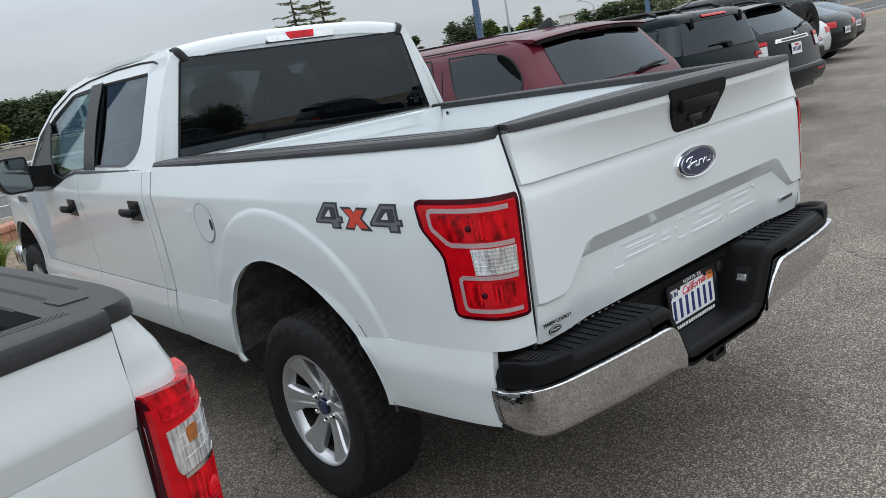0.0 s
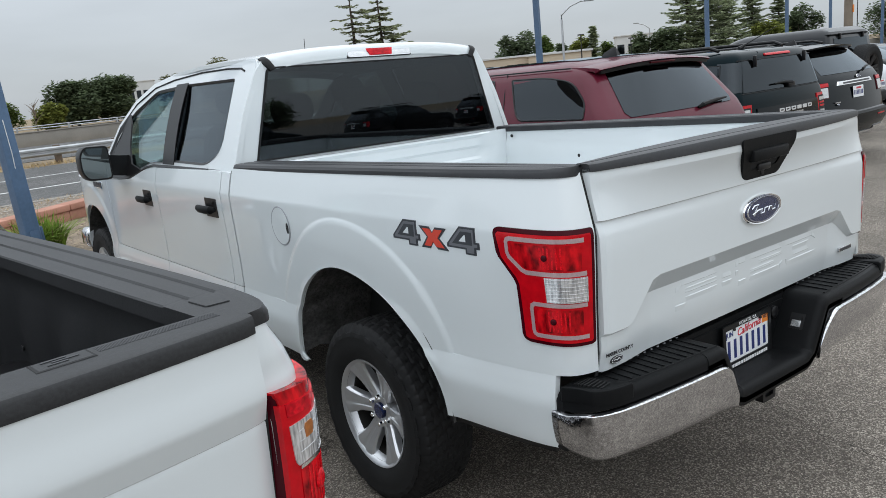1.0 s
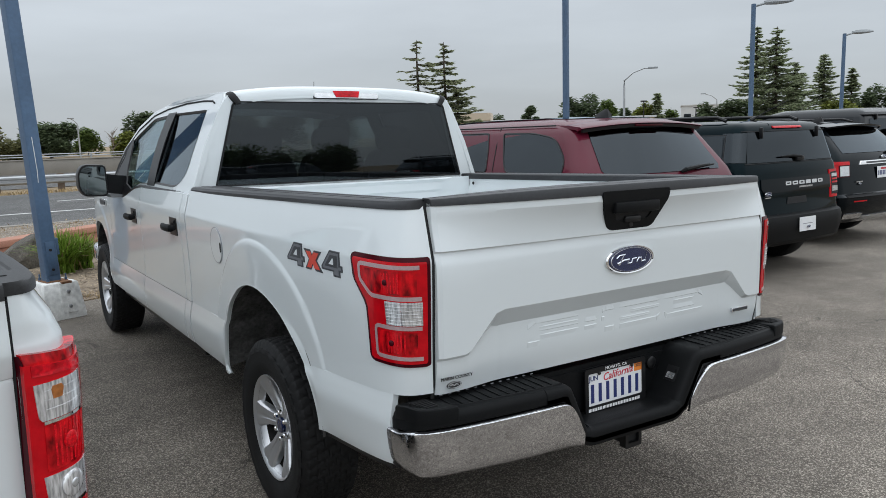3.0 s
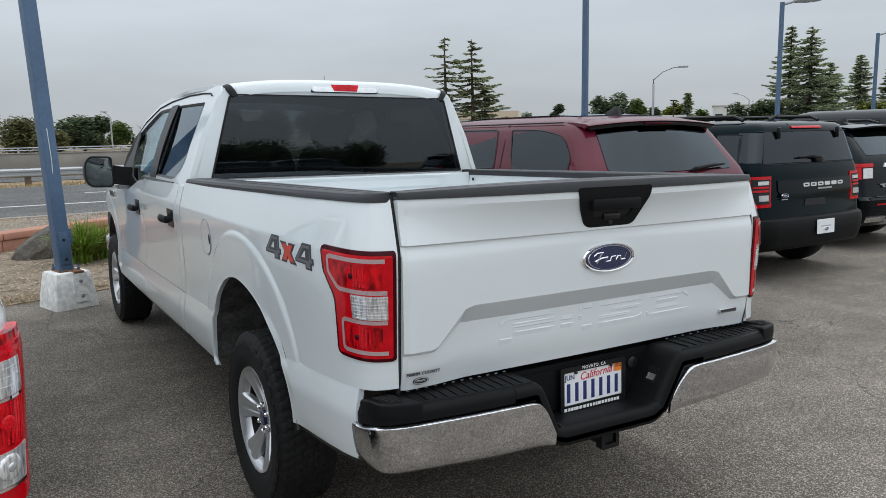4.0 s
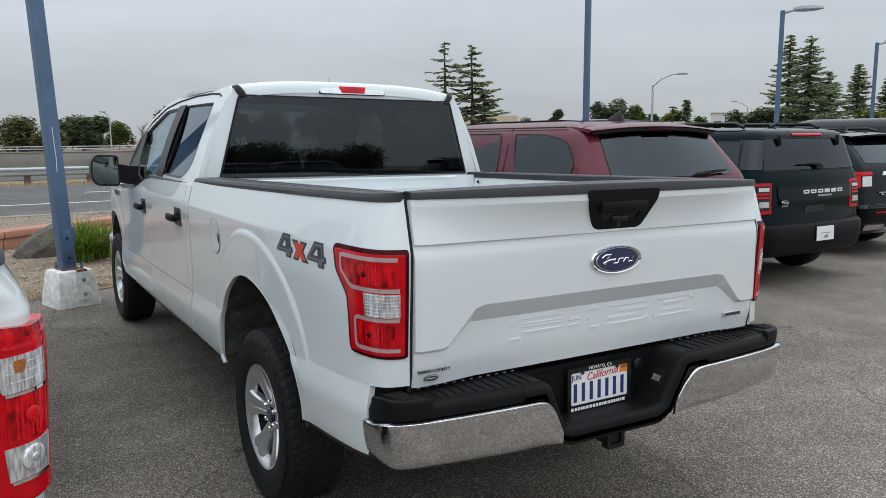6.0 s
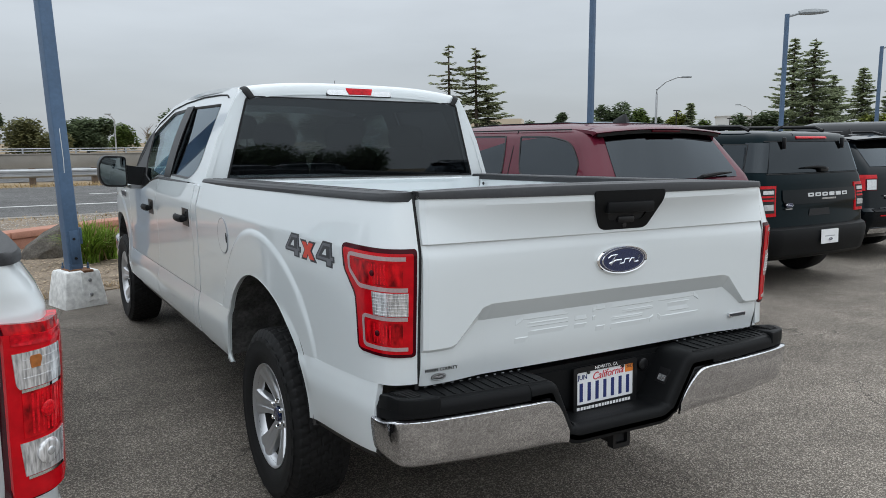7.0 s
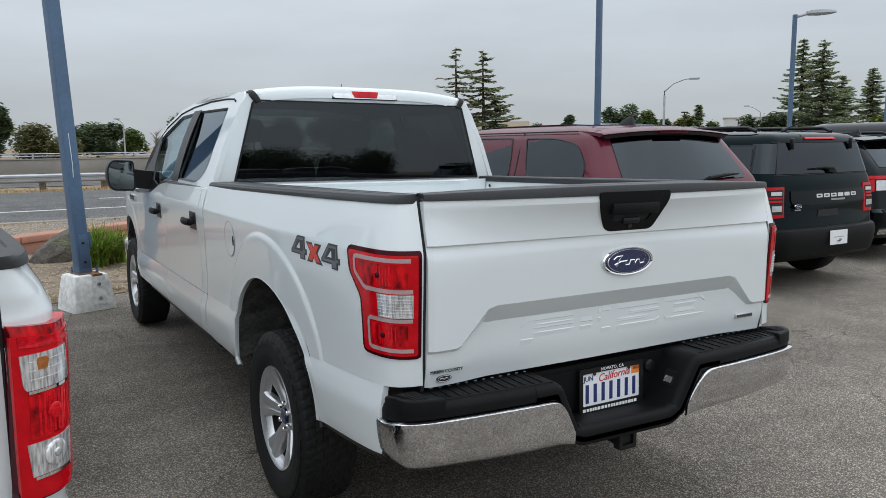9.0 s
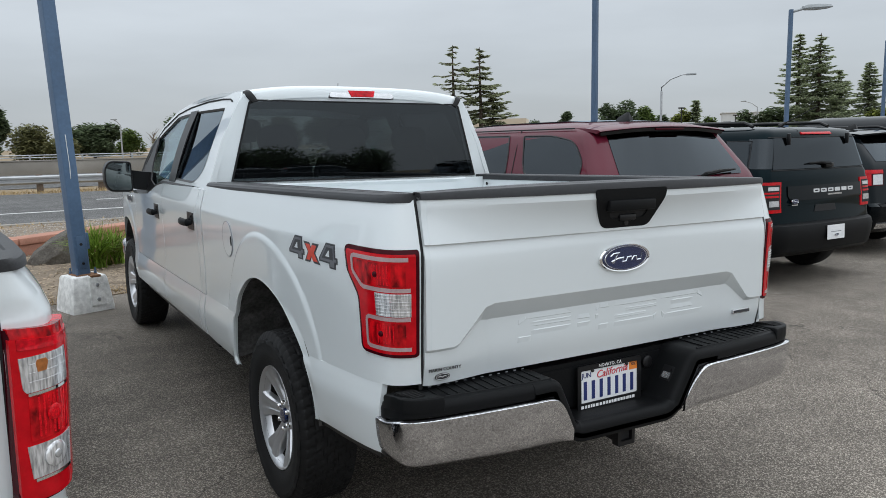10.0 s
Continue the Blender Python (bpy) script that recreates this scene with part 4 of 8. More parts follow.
        for k, (yy, zz) in enumerate(lip):
            (ya, za), (yb, zb) = lip[max(k - 1, 0)], lip[min(k + 1, len(lip) - 1)]
            nn = Vector((0, -(zb - za), yb - ya)).normalized()
            p = flank(arc_at(yy), zz, side, 0.001)
            grid.append([p - nn * 0.002, p + Vector((-side * 0.012, 0, 0)) - nn * 0.003, p + Vector((-side * 0.022, 0, 0)) + nn * 0.006])
        shell(grid, lambda i, j: (0, 0, 0.003), bm)
        part("arch_lip", bm, P, bed)
        # curled foot in front of the wheel
        bm = bmesh.new()
        prism(bm, [flank(arc_at(yy), zz, side, 0.0005) for yy, zz in ((r1 + 0.012, 0.585), (r1 - 0.001, 0.560), (r1 - 0.008, 0.545), (r1 - 0.022, 0.532), (r1 - 0.050, 0.519), (r1 - 0.02, 0.516), (r1 + 0.012, 0.519))], (-side * 0.012, 0, 0))
        part("arch_foot", bm, P, bed)
        # wheel house liner
        bm = bmesh.new()
        rows = []
        for k in range(33):
            a = math.pi * k / 32
            cy, cz = 1.22 - (0.645 if k < 16 else 0.455) * math.cos(a), 0.535 + 0.488 * math.sin(a)
            hi = min(cz, 1.045)
            w = 0.008 * math.sin(k * 2.4)
            rows.append([(side * 0.968, cy, cz), (side * 0.88, cy, cz + 0.008 + w), (side * 0.78, cy, hi - 0.004 - w), (side * 0.60, cy, hi - 0.012)])
        shell(rows, (0, 0, 0.006), bm)
        part("wheel_liner", bm, LINER_FELT, bed, "ribbed black wheel arch liner")
        # inner bed wall with its post holes, and the moulded rail cap
        bm = bmesh.new()
        inner = []
        for k in range(23):
            y = 0.10 + 2.02 * k / 22
            stake = (0.022 if k % 4 < 2 else 0.0) if liner else (0.010 if k in (3, 4, 10, 11, 17, 18) else 0.0)
            inner.append([(side * (xx - (stake if 0.95 < zz < 1.3 else 0)), y, zz - 0.018 * y if zz > 1.3 else zz) for xx, zz in ((0.70, 0.90), (0.775, 0.92), (0.79, 0.98), (0.792, 1.10), (0.785, 1.22), (0.792, 1.30), (0.80, 1.36), (0.80, 1.415))])
        shell(inner, (side * 0.012, 0, 0), bm)
        wall = part("bed_inner_wall", bm, BLACK_RAIL if liner else P, t, "black bed liner side" if liner else "")
        for yy, zz in ((2.06, 1.33), (1.70, 1.22), (1.62, 1.10), (1.52, 1.22), (1.44, 1.10), (0.55, 1.22)):
            part("wall_hole", lathe(bmesh.new(), [(0.010, 0), (0.010, 0.004)], 10, Matrix.Translation((side * 0.789, yy, zz)) @ pose(0, 0, 0, 0, -90 * side, 0)), GAP_BLACK, wall)
        inner_x = 0.760 if liner else 0.795
        prof = [(0.0, -0.034), (0.012, -0.006), (0.050, 0.0), (0.30, 0.001), (0.315, -0.006), (0.385, -0.006), (0.40, 0.001), (0.66, 0.001), (0.675, -0.006), (0.745, -0.006), (0.76, 0.001), (0.93, 0.0), (0.985, -0.004), (1.005, -0.010), (1.028, -0.014), (1.030, -0.028)]
        if liner:
            # narrower grooves
            prof = [(u + (0.5 - v) * 0.030 if h == -0.006 else u, 0.6 * h if h == -0.006 else h) for u, h in prof for v in (round(u * 1000) in (385, 745),)]
        bm = bmesh.new()
        rings = []
        for q in [0.002, 0.012, 0.03, 0.05, 0.08, 0.11, 0.142, 0.18, 0.22] + [arc_at(v) for v in (0.233, 0.240, 0.247, 0.5, 0.8, 1.1, 1.5, 1.9, 2.10, 2.205)]:
            e = flank(q, 1.402, 1, 0.003)
            y = max(e.y, 0.034 if liner else 0.070)
            if q > 0.34 and not liner:
                e.x = between(y, [(p[1], p[0]) for p in CORNER]) - 0.037
            rib = smooth((y - 0.235) / 0.01) if liner else 1.0
            rings.append([(side * (inner_x + (e.x - inner_x) * u), y, 1.429 + lift - 0.019 * y + (h if u < 0.02 or u > 0.95 else h * rib)) for u, h in prof])
        loft(bm, rings)
        part("bed_rail", bm, RAIL, t, "ribbed dark grey plastic bed rail cap")
        (tall_tail_lamp if liner else tail_lamp)(t, side)
        # cab panels
        belt = 1.335

        def door_top(y):
            return between(y, [(2.2, 1.345), (2.5, 1.350), (3.4, 1.335), (3.53, 1.328), (3.62, 1.314), (3.75, 1.283), (3.90, 1.246), (3.98, 1.236), (4.3, 1.226), (4.7, 1.21), (5.5, 1.19)])

        def split(y):
            return 0.773 - 0.011 * (y - 1.5)

        def cab_sill(y):
            return between(y, [(2.2, 0.536), (3.3, 0.532), (4.6, 0.520)])
        for nm, a, b in (("cab_corner", 2.239, 2.342), ("rear_door", 2.350, 3.372), ("front_door", 3.380, 4.529)):
            pn = flank_panel(nm, arc_at(a), arc_at(b), split, door_top, side, P, t, n=14, rows=22)
            flank_panel("sill_panel" if nm == "cab_corner" else "door_skirt", arc_at(a), arc_at(b), cab_sill, lambda y: split(y) - 0.004, side, P, pn, n=12, rows=40)
            if nm == "rear_door":
                door_handle(pn, side, 2.50, 1.157)
            if nm == "front_door":
                door_handle(pn, side, 3.58, 1.140)
        fr0, fr1 = 5.14 - 0.47, 5.14 + 0.47
        cols = [arc_at(v) for v in (4.536, 4.58, 4.63)] + [arc_at(5.14 - 0.4699 * math.cos(math.pi * k / 20)) for k in range(21)] + [arc_at(v) for v in (5.66, 5.75, 5.82)]
        fen = flank_panel("front_fender", 4.5, 5.9, lambda y: max(arch(y, 5.14, 0.47, 0.42, 0.56), between(y, [(4.53, 0.52), (4.66, 0.52), (4.671, 0.56), (5.6, 0.56)])), door_top, side, P, t, rows=20, dense=cols)
        rows = []
        for k in range(25):
            a = math.pi * (k / 24 * 1.1 - 0.05)
            cy, cz = 5.14 - 0.49 * math.cos(a), 0.53 + 0.45 * math.sin(a)
            rows.append([(side * 0.93, cy, cz), (side * 0.78, cy, cz + 0.02), (side * 0.55, cy, cz)])
        part("wheel_liner", shell(rows, (0, 0, 0.006)), LINER_FELT, fen)
        bm = bmesh.new()
        prism(bm, [flank(arc_at(yy), zz, side, 0.003) for yy, zz in rounded([(4.66, 1.192), (4.93, 1.186), (4.93, 1.136), (4.66, 1.140)], 0.008)], (side * 0.006, 0, 0))
        fb = part("fender_badge", bm, CHROME, fen, "small chrome fender badge")
        bm = bmesh.new()
        for a, b in ((4.675, 4.735), (4.742, 4.80), (4.808, 4.86), (4.868, 4.918)):
            prism(bm, [flank(arc_at(yy), zz, side, 0.006) for yy, zz in ((a, 1.183), (b, 1.181), (b, 1.146), (a, 1.148))], (side * 0.005, 0, 0))
        part("badge_bar", bm, DECAL_DARK, fb)
        # greenhouse side with its two window openings
        rear_w = rounded([(2.475, 1.805), (3.195, 1.812), (3.168, 1.372), (2.60, 1.366), (2.415, 1.455)], [0.02, 0.02, 0.02, 0.10, 0.10])
        front_w = rounded([(3.372, 1.808), (3.72, 1.798), (4.12, 1.665), (4.42, 1.452), (4.54, 1.300), (4.15, 1.262), (3.98, 1.264), (3.78, 1.308), (3.56, 1.354), (3.315, 1.362)], [0.02, 0.06, 0.1, 0.1, 0.02, 0.03, 0.04, 0.05, 0.05, 0.02])
        outline = [(2.236, 1.343), (2.245, 1.60), (2.252, 1.80), (2.262, 1.862), (2.30, 1.886), (2.42, 1.892), (2.6, 1.897), (3.0, 1.900), (3.5, 1.888), (3.85, 1.848), (4.15, 1.75), (4.45, 1.59), (4.72, 1.40), (4.85, 1.26), (4.60, 1.212), (4.30, 1.224), (3.98, 1.234), (3.90, 1.244), (3.75, 1.281), (3.62, 1.312), (3.53, 1.327), (3.40, 1.335), (2.5, 1.352)]

        def lean(y, z):
            k = (z - 1.34) / 0.55
            return (side * (0.943 - 0.155 * k - 0.075 * max(0.0, k) ** 2.2 - 0.05 * smooth((y - 4.2) / 0.7)), y, z)
        gh = part("cab_side_frame", holed(bmesh.new(), outline, [rear_w, front_w], lean, (-side * 0.03, 0, 0)), P, t, angle=50)
        trim = [(max(a, 2.315) + (3.4 - a) * 0.015, b + (1.58 - b) * 0.03) for a, b in outline]
        part("door_trim", holed(bmesh.new(), trim, [rear_w, front_w], lambda a, b: tuple(Vector(lean(a, b)) + Vector((-side * 0.034, 0, 0))), (-side * 0.012, 0, 0)), INTERIOR, gh, "dark cabin trim")
        for nm, w, g in (("rear_door_window", rear_w, TINTED_GLASS), ("front_door_window", front_w, CLEAR_GLASS)):
            bm = bmesh.new()
            prism(bm, [Vector(lean(a, b)) + Vector((-side * 0.012, 0, 0)) for a, b in w], (-side * 0.005, 0, 0))
            pane = part(nm, bm, g, gh, "tinted side window" if g is TINTED_GLASS else "clear side window")
            pane.visible_shadow = False
            cen = Vector((sum(a for a, b in w) / len(w), sum(b for a, b in w) / len(w)))
            inner_w = [cen + (Vector(q) - cen) * 0.945 for q in w]
            bm = bmesh.new()
            vo = [bm.verts.new(Vector(lean(*q)) + Vector((side * 0.002, 0, 0))) for q in w]
            vi = [bm.verts.new(Vector(lean(*q)) + Vector((-side * 0.008, 0, 0))) for q in inner_w]
            for k in range(len(w)):
                bm.faces.new((vo[k], vo[(k + 1) % len(w)], vi[(k + 1) % len(w)], vi[k]))
            part("window_seal", bm, SATIN_BLACK, gh)
        bm = bmesh.new()
        shell([[Vector(lean(q + (w - q) * k / 3, 1.358 + 0.462 * j / 12)) + Vector((side * 0.004, 0, 0)) for k in range(4)] for j in range(13) for q, w in ((3.120 + 0.055 * j / 12, 3.315 + 0.057 * j / 12),)], (-side * 0.004, 0, 0), bm)
        part("door_pillar_trim", bm, SATIN_BLACK, gh, "black pillar trim between the doors")
        bm = bmesh.new()
        prism(bm, [Vector(lean(a, b)) + Vector((side * 0.003, 0, 0)) for a, b in rounded([(3.72, 1.312), (3.86, 1.276), (3.98, 1.246), (4.30, 1.232), (4.62, 1.222), (4.66, 1.32), (4.46, 1.47), (4.28, 1.60), (4.15, 1.665), (4.06, 1.60), (4.00, 1.45), (3.92, 1.345)], 0.012)], (side * 0.010, 0, 0))
        part("mirror_sail", bm, SATIN_BLACK, gh, "black mirror sail panel")
        tube_pts = [Vector(lean(a, b)) + Vector((side * 0.002, 0, 0)) for a, b in ((2.38, 1.836), (2.44, 1.852), (2.62, 1.862), (3.0, 1.866), (3.45, 1.850), (3.78, 1.818), (4.08, 1.728), (4.36, 1.575), (4.62, 1.39))]
        part("drip_line", tube(bmesh.new(), tube_pts, 0.005, 6), GAP_BLACK, gh)
        bm = bmesh.new()
        tube(bm, [Vector(lean(a, 1.346 if a < 3.5 else door_top(a) + 0.014)) + Vector((side * 0.004, 0, 0)) for a in (2.58, 2.9, 3.3, 3.48, 3.62, 3.75, 3.88, 3.98, 4.15, 4.3)], 0.008, 6)
        part("belt_seal", bm, SATIN_BLACK, gh)
        if side < 0 or not liner:
            mirror(t, side)
        for y, z in ((1.157, 0.385), (5.145, 0.395)):
            wheel(t, side, y, z, 0.968, r=0.386, rim_r=0.224)
        # rocker underside
        bm = bmesh.new()
        box(bm, side * 0.55, side * 0.915, 2.28, 4.55, 0.43, 0.548, 0.02)
        part("rocker", bm, SATIN_BLACK, t)
    # shut lines are the dark inner body behind the panels
    bm = bmesh.new()
    box(bm, -0.93, 0.93, 2.30, 4.6, 0.50, 1.26)
    box(bm, -0.88, 0.88, 1.70, 2.30, 0.55, 0.90)
    box(bm, -0.60, 0.60, 0.13, 5.9, 0.58, 0.75)
    part("inner_body", bm, GAP_BLACK, t)
    # frame, axles and differential
    bm = bmesh.new()
    for sx in (-0.42, 0.42):
        box(bm, sx - 0.04, sx + 0.04, 0.22, 5.6, 0.48, 0.60, 0.01)
    tube(bm, [(-0.80, 1.157, 0.385), (0.80, 1.157, 0.385)], 0.045, 12)
    lathe(bm, [(0.05, -0.15), (0.15, -0.05), (0.15, 0.05), (0.05, 0.15)], 20, Matrix.Translation((0, 1.15, 0.39)) @ pose(0, 0, 0, 0, 90, 0))
    tube(bm, [(-0.80, 5.145, 0.40), (0.80, 5.145, 0.40)], 0.04, 12)
    part("chassis", bm, DARK_METAL, t)
    # bed floor and front wall
    bm = bmesh.new()
    rows = []
    for k in range(41):
        x = -0.72 + 1.44 * k / 40
        z = 0.905 + (0.008 if (k // 2) % 2 else 0.0)
        rows.append([(x, 0.09, z), (x, 2.12, z)])
    shell(rows, (0, 0, -0.01), bm)
    part("bed_floor", bm, SATIN_BLACK if liner else P, t)
    for sgn in (-1, 1):
        rows = []
        for k in range(17):
            a = math.pi * k / 16
            cy, cz = 1.14 - 0.54 * math.cos(a), 0.90 + 0.165 * math.sin(a) ** 0.5
            rows.append([(sgn * 0.80, cy, cz), (sgn * 0.60, cy, cz), (sgn * 0.575, cy, cz - 0.02 * math.sin(a)), (sgn * 0.57, cy, 0.90)])
        part("wheel_house", shell(rows, (0, 0, -0.006)), SATIN_BLACK if liner else P, t)
    bm = bmesh.new()
    rows = []
    for z, d in ((0.90, 0.0), (1.02, 0.0), (1.04, 0.012), (1.12, 0.012), (1.14, 0.0), (1.22, 0.0), (1.235, 0.012), (1.285, 0.012), (1.30, 0.0), (1.345, 0.0), (1.365, -0.015), (1.372, -0.005), (1.374, 0.02)):
        rows.append([(x, 2.12 + (d if abs(x) < 0.62 else 0), z) for x in [-0.795 + 1.59 * k / 24 for k in range(25)]])
    shell(rows, (0, 0.03, 0), bm)
    front = part("bed_front_wall", bm, BLACK_RAIL if liner else P, t)
    for k in range(14):
        part("wall_hole", lathe(bmesh.new(), [(0.006, 0), (0.006, 0.004)], 8, Matrix.Translation((-0.42 + 0.06 * k + (0.02 if k % 3 else 0), 2.118, 1.205)) @ pose(0, 0, 0, 90, 0, 0)), GAP_BLACK, front)
    # tailgate
    half = 0.8185 if liner else 0.8145
    xs = sorted({round(-half + 2 * half * k / 110, 4) for k in range(111)} | {sg * v for sg in (-1, 1) for v in (0.565, 0.57, 0.60, 0.63, 0.70, 0.72)})

    def gate_rows(x):
        """Heights of the mesh rows at x, two of them on the edges of the pressed ledge."""
        top, run = ledge(abs(x))
        foot_z = top - run
        zs = [0.812 + (foot_z - 0.812) * q for q in (0, 0.15, 0.35, 0.55, 0.75, 0.9, 0.97)]
        zs += [foot_z + run * q for q in (0, 0.03, 0.25, 0.5, 0.75, 0.97, 1.0)] + [top + (1.22 - top) * q for q in (0.02, 0.1, 0.25, 0.5, 0.75, 1.0)]
        return zs + [1.235, 1.239, 1.2425, 1.246, 1.25, 1.258, 1.262] + [1.264 + 0.0015 * q for q in range(9)] + [1.28, 1.286, 1.292, 1.30, 1.312, 1.325, 1.338, 1.35, 1.362, 1.374, 1.386, 1.395, 1.402, 1.410, 1.416]
    grid = [[(x, tailgate_depth(x, z), z) for z in gate_rows(x)] for x in xs]
    gate = part("tailgate", shell(grid, (0, 0.05, 0)), P, t, "sculpted white tailgate", 16)
    bm = bmesh.new()
    rings = []
    for x in [-half, -0.812, -0.808, -0.80, -0.79, -0.775] + [-0.75 + 0.075 * k for k in range(21)] + [0.775, 0.79, 0.80, 0.808, 0.812, half]:
        c = tailgate_depth(x, 1.402) - 0.003
        if liner:
            top = 1.446 - 0.003 * abs(x / 0.82) ** 2.5
            rings.append([(x, c, 1.410), (x, c - 0.001, top - 0.010), (x, c + 0.004, top - 0.002), (x, c + 0.010, top)] + [(x, c + (0.105 - c) * q, top) for q in (0.3, 0.5, 0.7, 0.9)] + [(x, 0.107, top - 0.002), (x, 0.110, 1.36)])
            continue
        top = 1.444 - 0.014 * abs(x / 0.82) ** 2.5
        back = max(0.096, c + 0.056)
        rings.append([(x, c, 1.408), (x, c, top - 0.010), (x, c + 0.004, top - 0.002), (x, c + 0.010, top), (x, c + 0.034, top + 0.001), (x, c + 0.036, top - 0.003), (x, c + 0.042, top - 0.003), (x, c + 0.044, top + 0.001), (x, back - 0.008, top), (x, back, top - 0.006), (x, back, 1.40)])
    loft(bm, rings)
    cap = part("tailgate_cap", bm, RAIL, gate, "broad black tailgate top with a moulded label" if liner else "dark grey plastic tailgate top moulding")
    if liner:
        # moulded label with two plain bars, a finely ribbed strip, and the pocket covers at the corners
        part("moulded_label", box(bmesh.new(), 0.50, 0.584, 0.050, 0.098, 1.4430, 1.4462, 0.001, 1), GAP_BLACK, cap)
        part("label_field", box(bmesh.new(), 0.504, 0.580, 0.053, 0.095, 1.4430, 1.4468, 0.001, 1), BLACK_RAIL, cap)
        bm = bmesh.new()
        for a, b, v in ((0.52, 0.548, 0.064), (0.528, 0.566, 0.074), (0.516, 0.55, 0.084)):
            box(bm, a, b, v, v + 0.005, 1.4460, 1.4480)
        part("label_bars", bm, RAIL_PLASTIC, cap)
        bm = bmesh.new()
        for k in range(70):
            x = 0.592 + 0.0028 * k
            box(bm, x, x + 0.0016, 0.066, 0.092, 1.4400, 1.4466 - 0.003 * (x / 0.82) ** 2.5)
        part("ribbed_strip", bm, RAIL_PLASTIC, cap)
        for sgn in (-1, 1):
            o = rounded([(0.801, 0.145), (0.846, 0.138), (0.846, 0.208), (0.801, 0.220)], 0.008)
            bm = bmesh.new()
            prism(bm, [(sgn * u, v, 1.4442 - 0.019 * v) for u, v in o], (0, 0, -0.004))
            part("pocket_joint", bm, GAP_BLACK, t)
            bm = bmesh.new()
            prism(bm, [(sgn * (0.8235 + (u - 0.8235) * 0.94), 0.178 + (v - 0.178) * 0.95, 1.4452 - 0.019 * v) for u, v in o], (0, 0, -0.004))
            part("stake_pocket_cover", bm, RAIL, t)
    part("tailgate_inner", box(bmesh.new(), -0.80, 0.80, 0.066, 0.095, 0.83, 1.405, 0.01), SATIN_BLACK if liner else P, gate)
    # handle
    out = rounded([(-0.172, 1.420), (0.172, 1.420), (0.165, 1.385), (0.118, 1.288), (0.095, 1.278), (-0.095, 1.278), (-0.118, 1.288), (-0.165, 1.385)], 0.016)

    def hy(z):
        return -0.040 + 0.036 * smooth((1.40 - z) / 0.13)
    hole = rounded([(-0.112, 1.372), (0.112, 1.372), (0.080, 1.312), (-0.080, 1.312)], 0.012)
    bz = part("handle_bezel", holed(bmesh.new(), out, [hole], lambda a, b: (a, hy(b), b), (0, 0.035, 0)), BLACK_PLASTIC, gate, "black tailgate handle bezel", 40)
    bm = bmesh.new()
    prism(bm, [(a * 1.1, hy(b) + 0.006, 1.342 + (b - 1.342) * 1.15) for a, b in hole], (0, 0.006, 0))
    part("handle_recess", bm, GAP_BLACK, bz)
    bm = bmesh.new()
    box(bm, -0.112, 0.112, -0.046, 0.000, 1.340, 1.380, 0.007)
    part("handle_lever", bm, BLACK_PLASTIC, bz)
    bm = bmesh.new()
    box(bm, -0.040, 0.040, -0.020, 0.01, 1.302, 1.326, 0.006)
    part("camera_pod", bm, SATIN_BLACK, bz)
    part("lock_cylinder", lathe(bmesh.new(), [(0.010, 0), (0.010, 0.006), (0.006, 0.007)], 14, Matrix.Translation((0, -0.004, 1.294)) @ pose(0, 0, 0, 90, 0, 0)), DARK_METAL, bz)
    # pressed-in model lettering: each stroke an upper edge that looks down and a lower edge that looks up
    def pressed_edge(x0, z0, x1, z1, up):
        run, dz, proud = 0.018, 0.0026, 0.0021
        prof = [(run, -0.0004), (0.0, proud), (-dz, -0.0002)] if not up else [(-run, -0.0004), (0.0, proud), (dz, -0.0002)]
        rows = []
        for k in range(9):
            x, z = x0 + (x1 - x0) * k / 8, z0 + (z1 - z0) * k / 8
            fade = min(1.0, k + 0.05, 8.05 - k)
            rows.append([(x, tailgate_depth(x, z + v) - d * (fade if d > 0 else 1.0), z + v) for v, d in prof])
        part("raised_strip", shell(rows, (0, 0.004, 0)), P, gate, angle=12)
    if detail:
        TOP, FOOT = 0.984, 0.921
        for x0, x1, z in ((-0.414, -0.216, TOP), (-0.394, -0.215, 0.956), (-0.187, -0.126, 0.956), (-0.086, -0.038, TOP), (-0.010, 0.207, TOP), (0.046, 0.208, 0.960), (-0.009, 0.153, 0.937), (0.232, 0.434, TOP), (0.286, 0.412, 0.937)):
            pressed_edge(x0, z, x1, z, False)
        for x0, x1, z in ((-0.394, -0.215, 0.969), (-0.392, -0.214, 0.940), (-0.448, -0.392, FOOT), (-0.187, -0.126, 0.940), (-0.102, -0.087, 0.960), (-0.086, -0.038, FOOT), (0.046, 0.207, 0.968), (-0.009, 0.152, 0.945), (-0.009, 0.192, FOOT), (0.285, 0.411, 0.970), (0.251, 0.467, FOOT)):
            pressed_edge(x0, z, x1, z, True)
        pressed_edge(-0.447, 0.966, -0.414, TOP, False)
        pressed_edge(-0.100, 0.976, -0.086, TOP, False)
        pressed_edge(0.434, TOP, 0.465, 0.968, False)
        pressed_edge(0.192, FOOT, 0.209, 0.931, True)
        pressed_edge(0.235, 0.932, 0.251, FOOT, True)
    bm = bmesh.new()
    yb = tailgate_depth(0.69, 0.881)
    box(bm, 0.640, 0.744, yb - 0.004, yb + 0.006, 0.873, 0.890, 0.002)
    eb = part("engine_badge", bm, BADGE_SILVER, gate, "small silver tailgate badge")
    bm = bmesh.new()
    box(bm, 0.646, 0.738, yb - 0.005, yb, 0.8765, 0.8865)
    part("badge_bar", bm, DECAL_DARK, eb)
    oval_badge(gate, (-0.003, -0.003, 1.168), 0.246, 0.103, pose(0, 0, 0, 90, 0, 0))
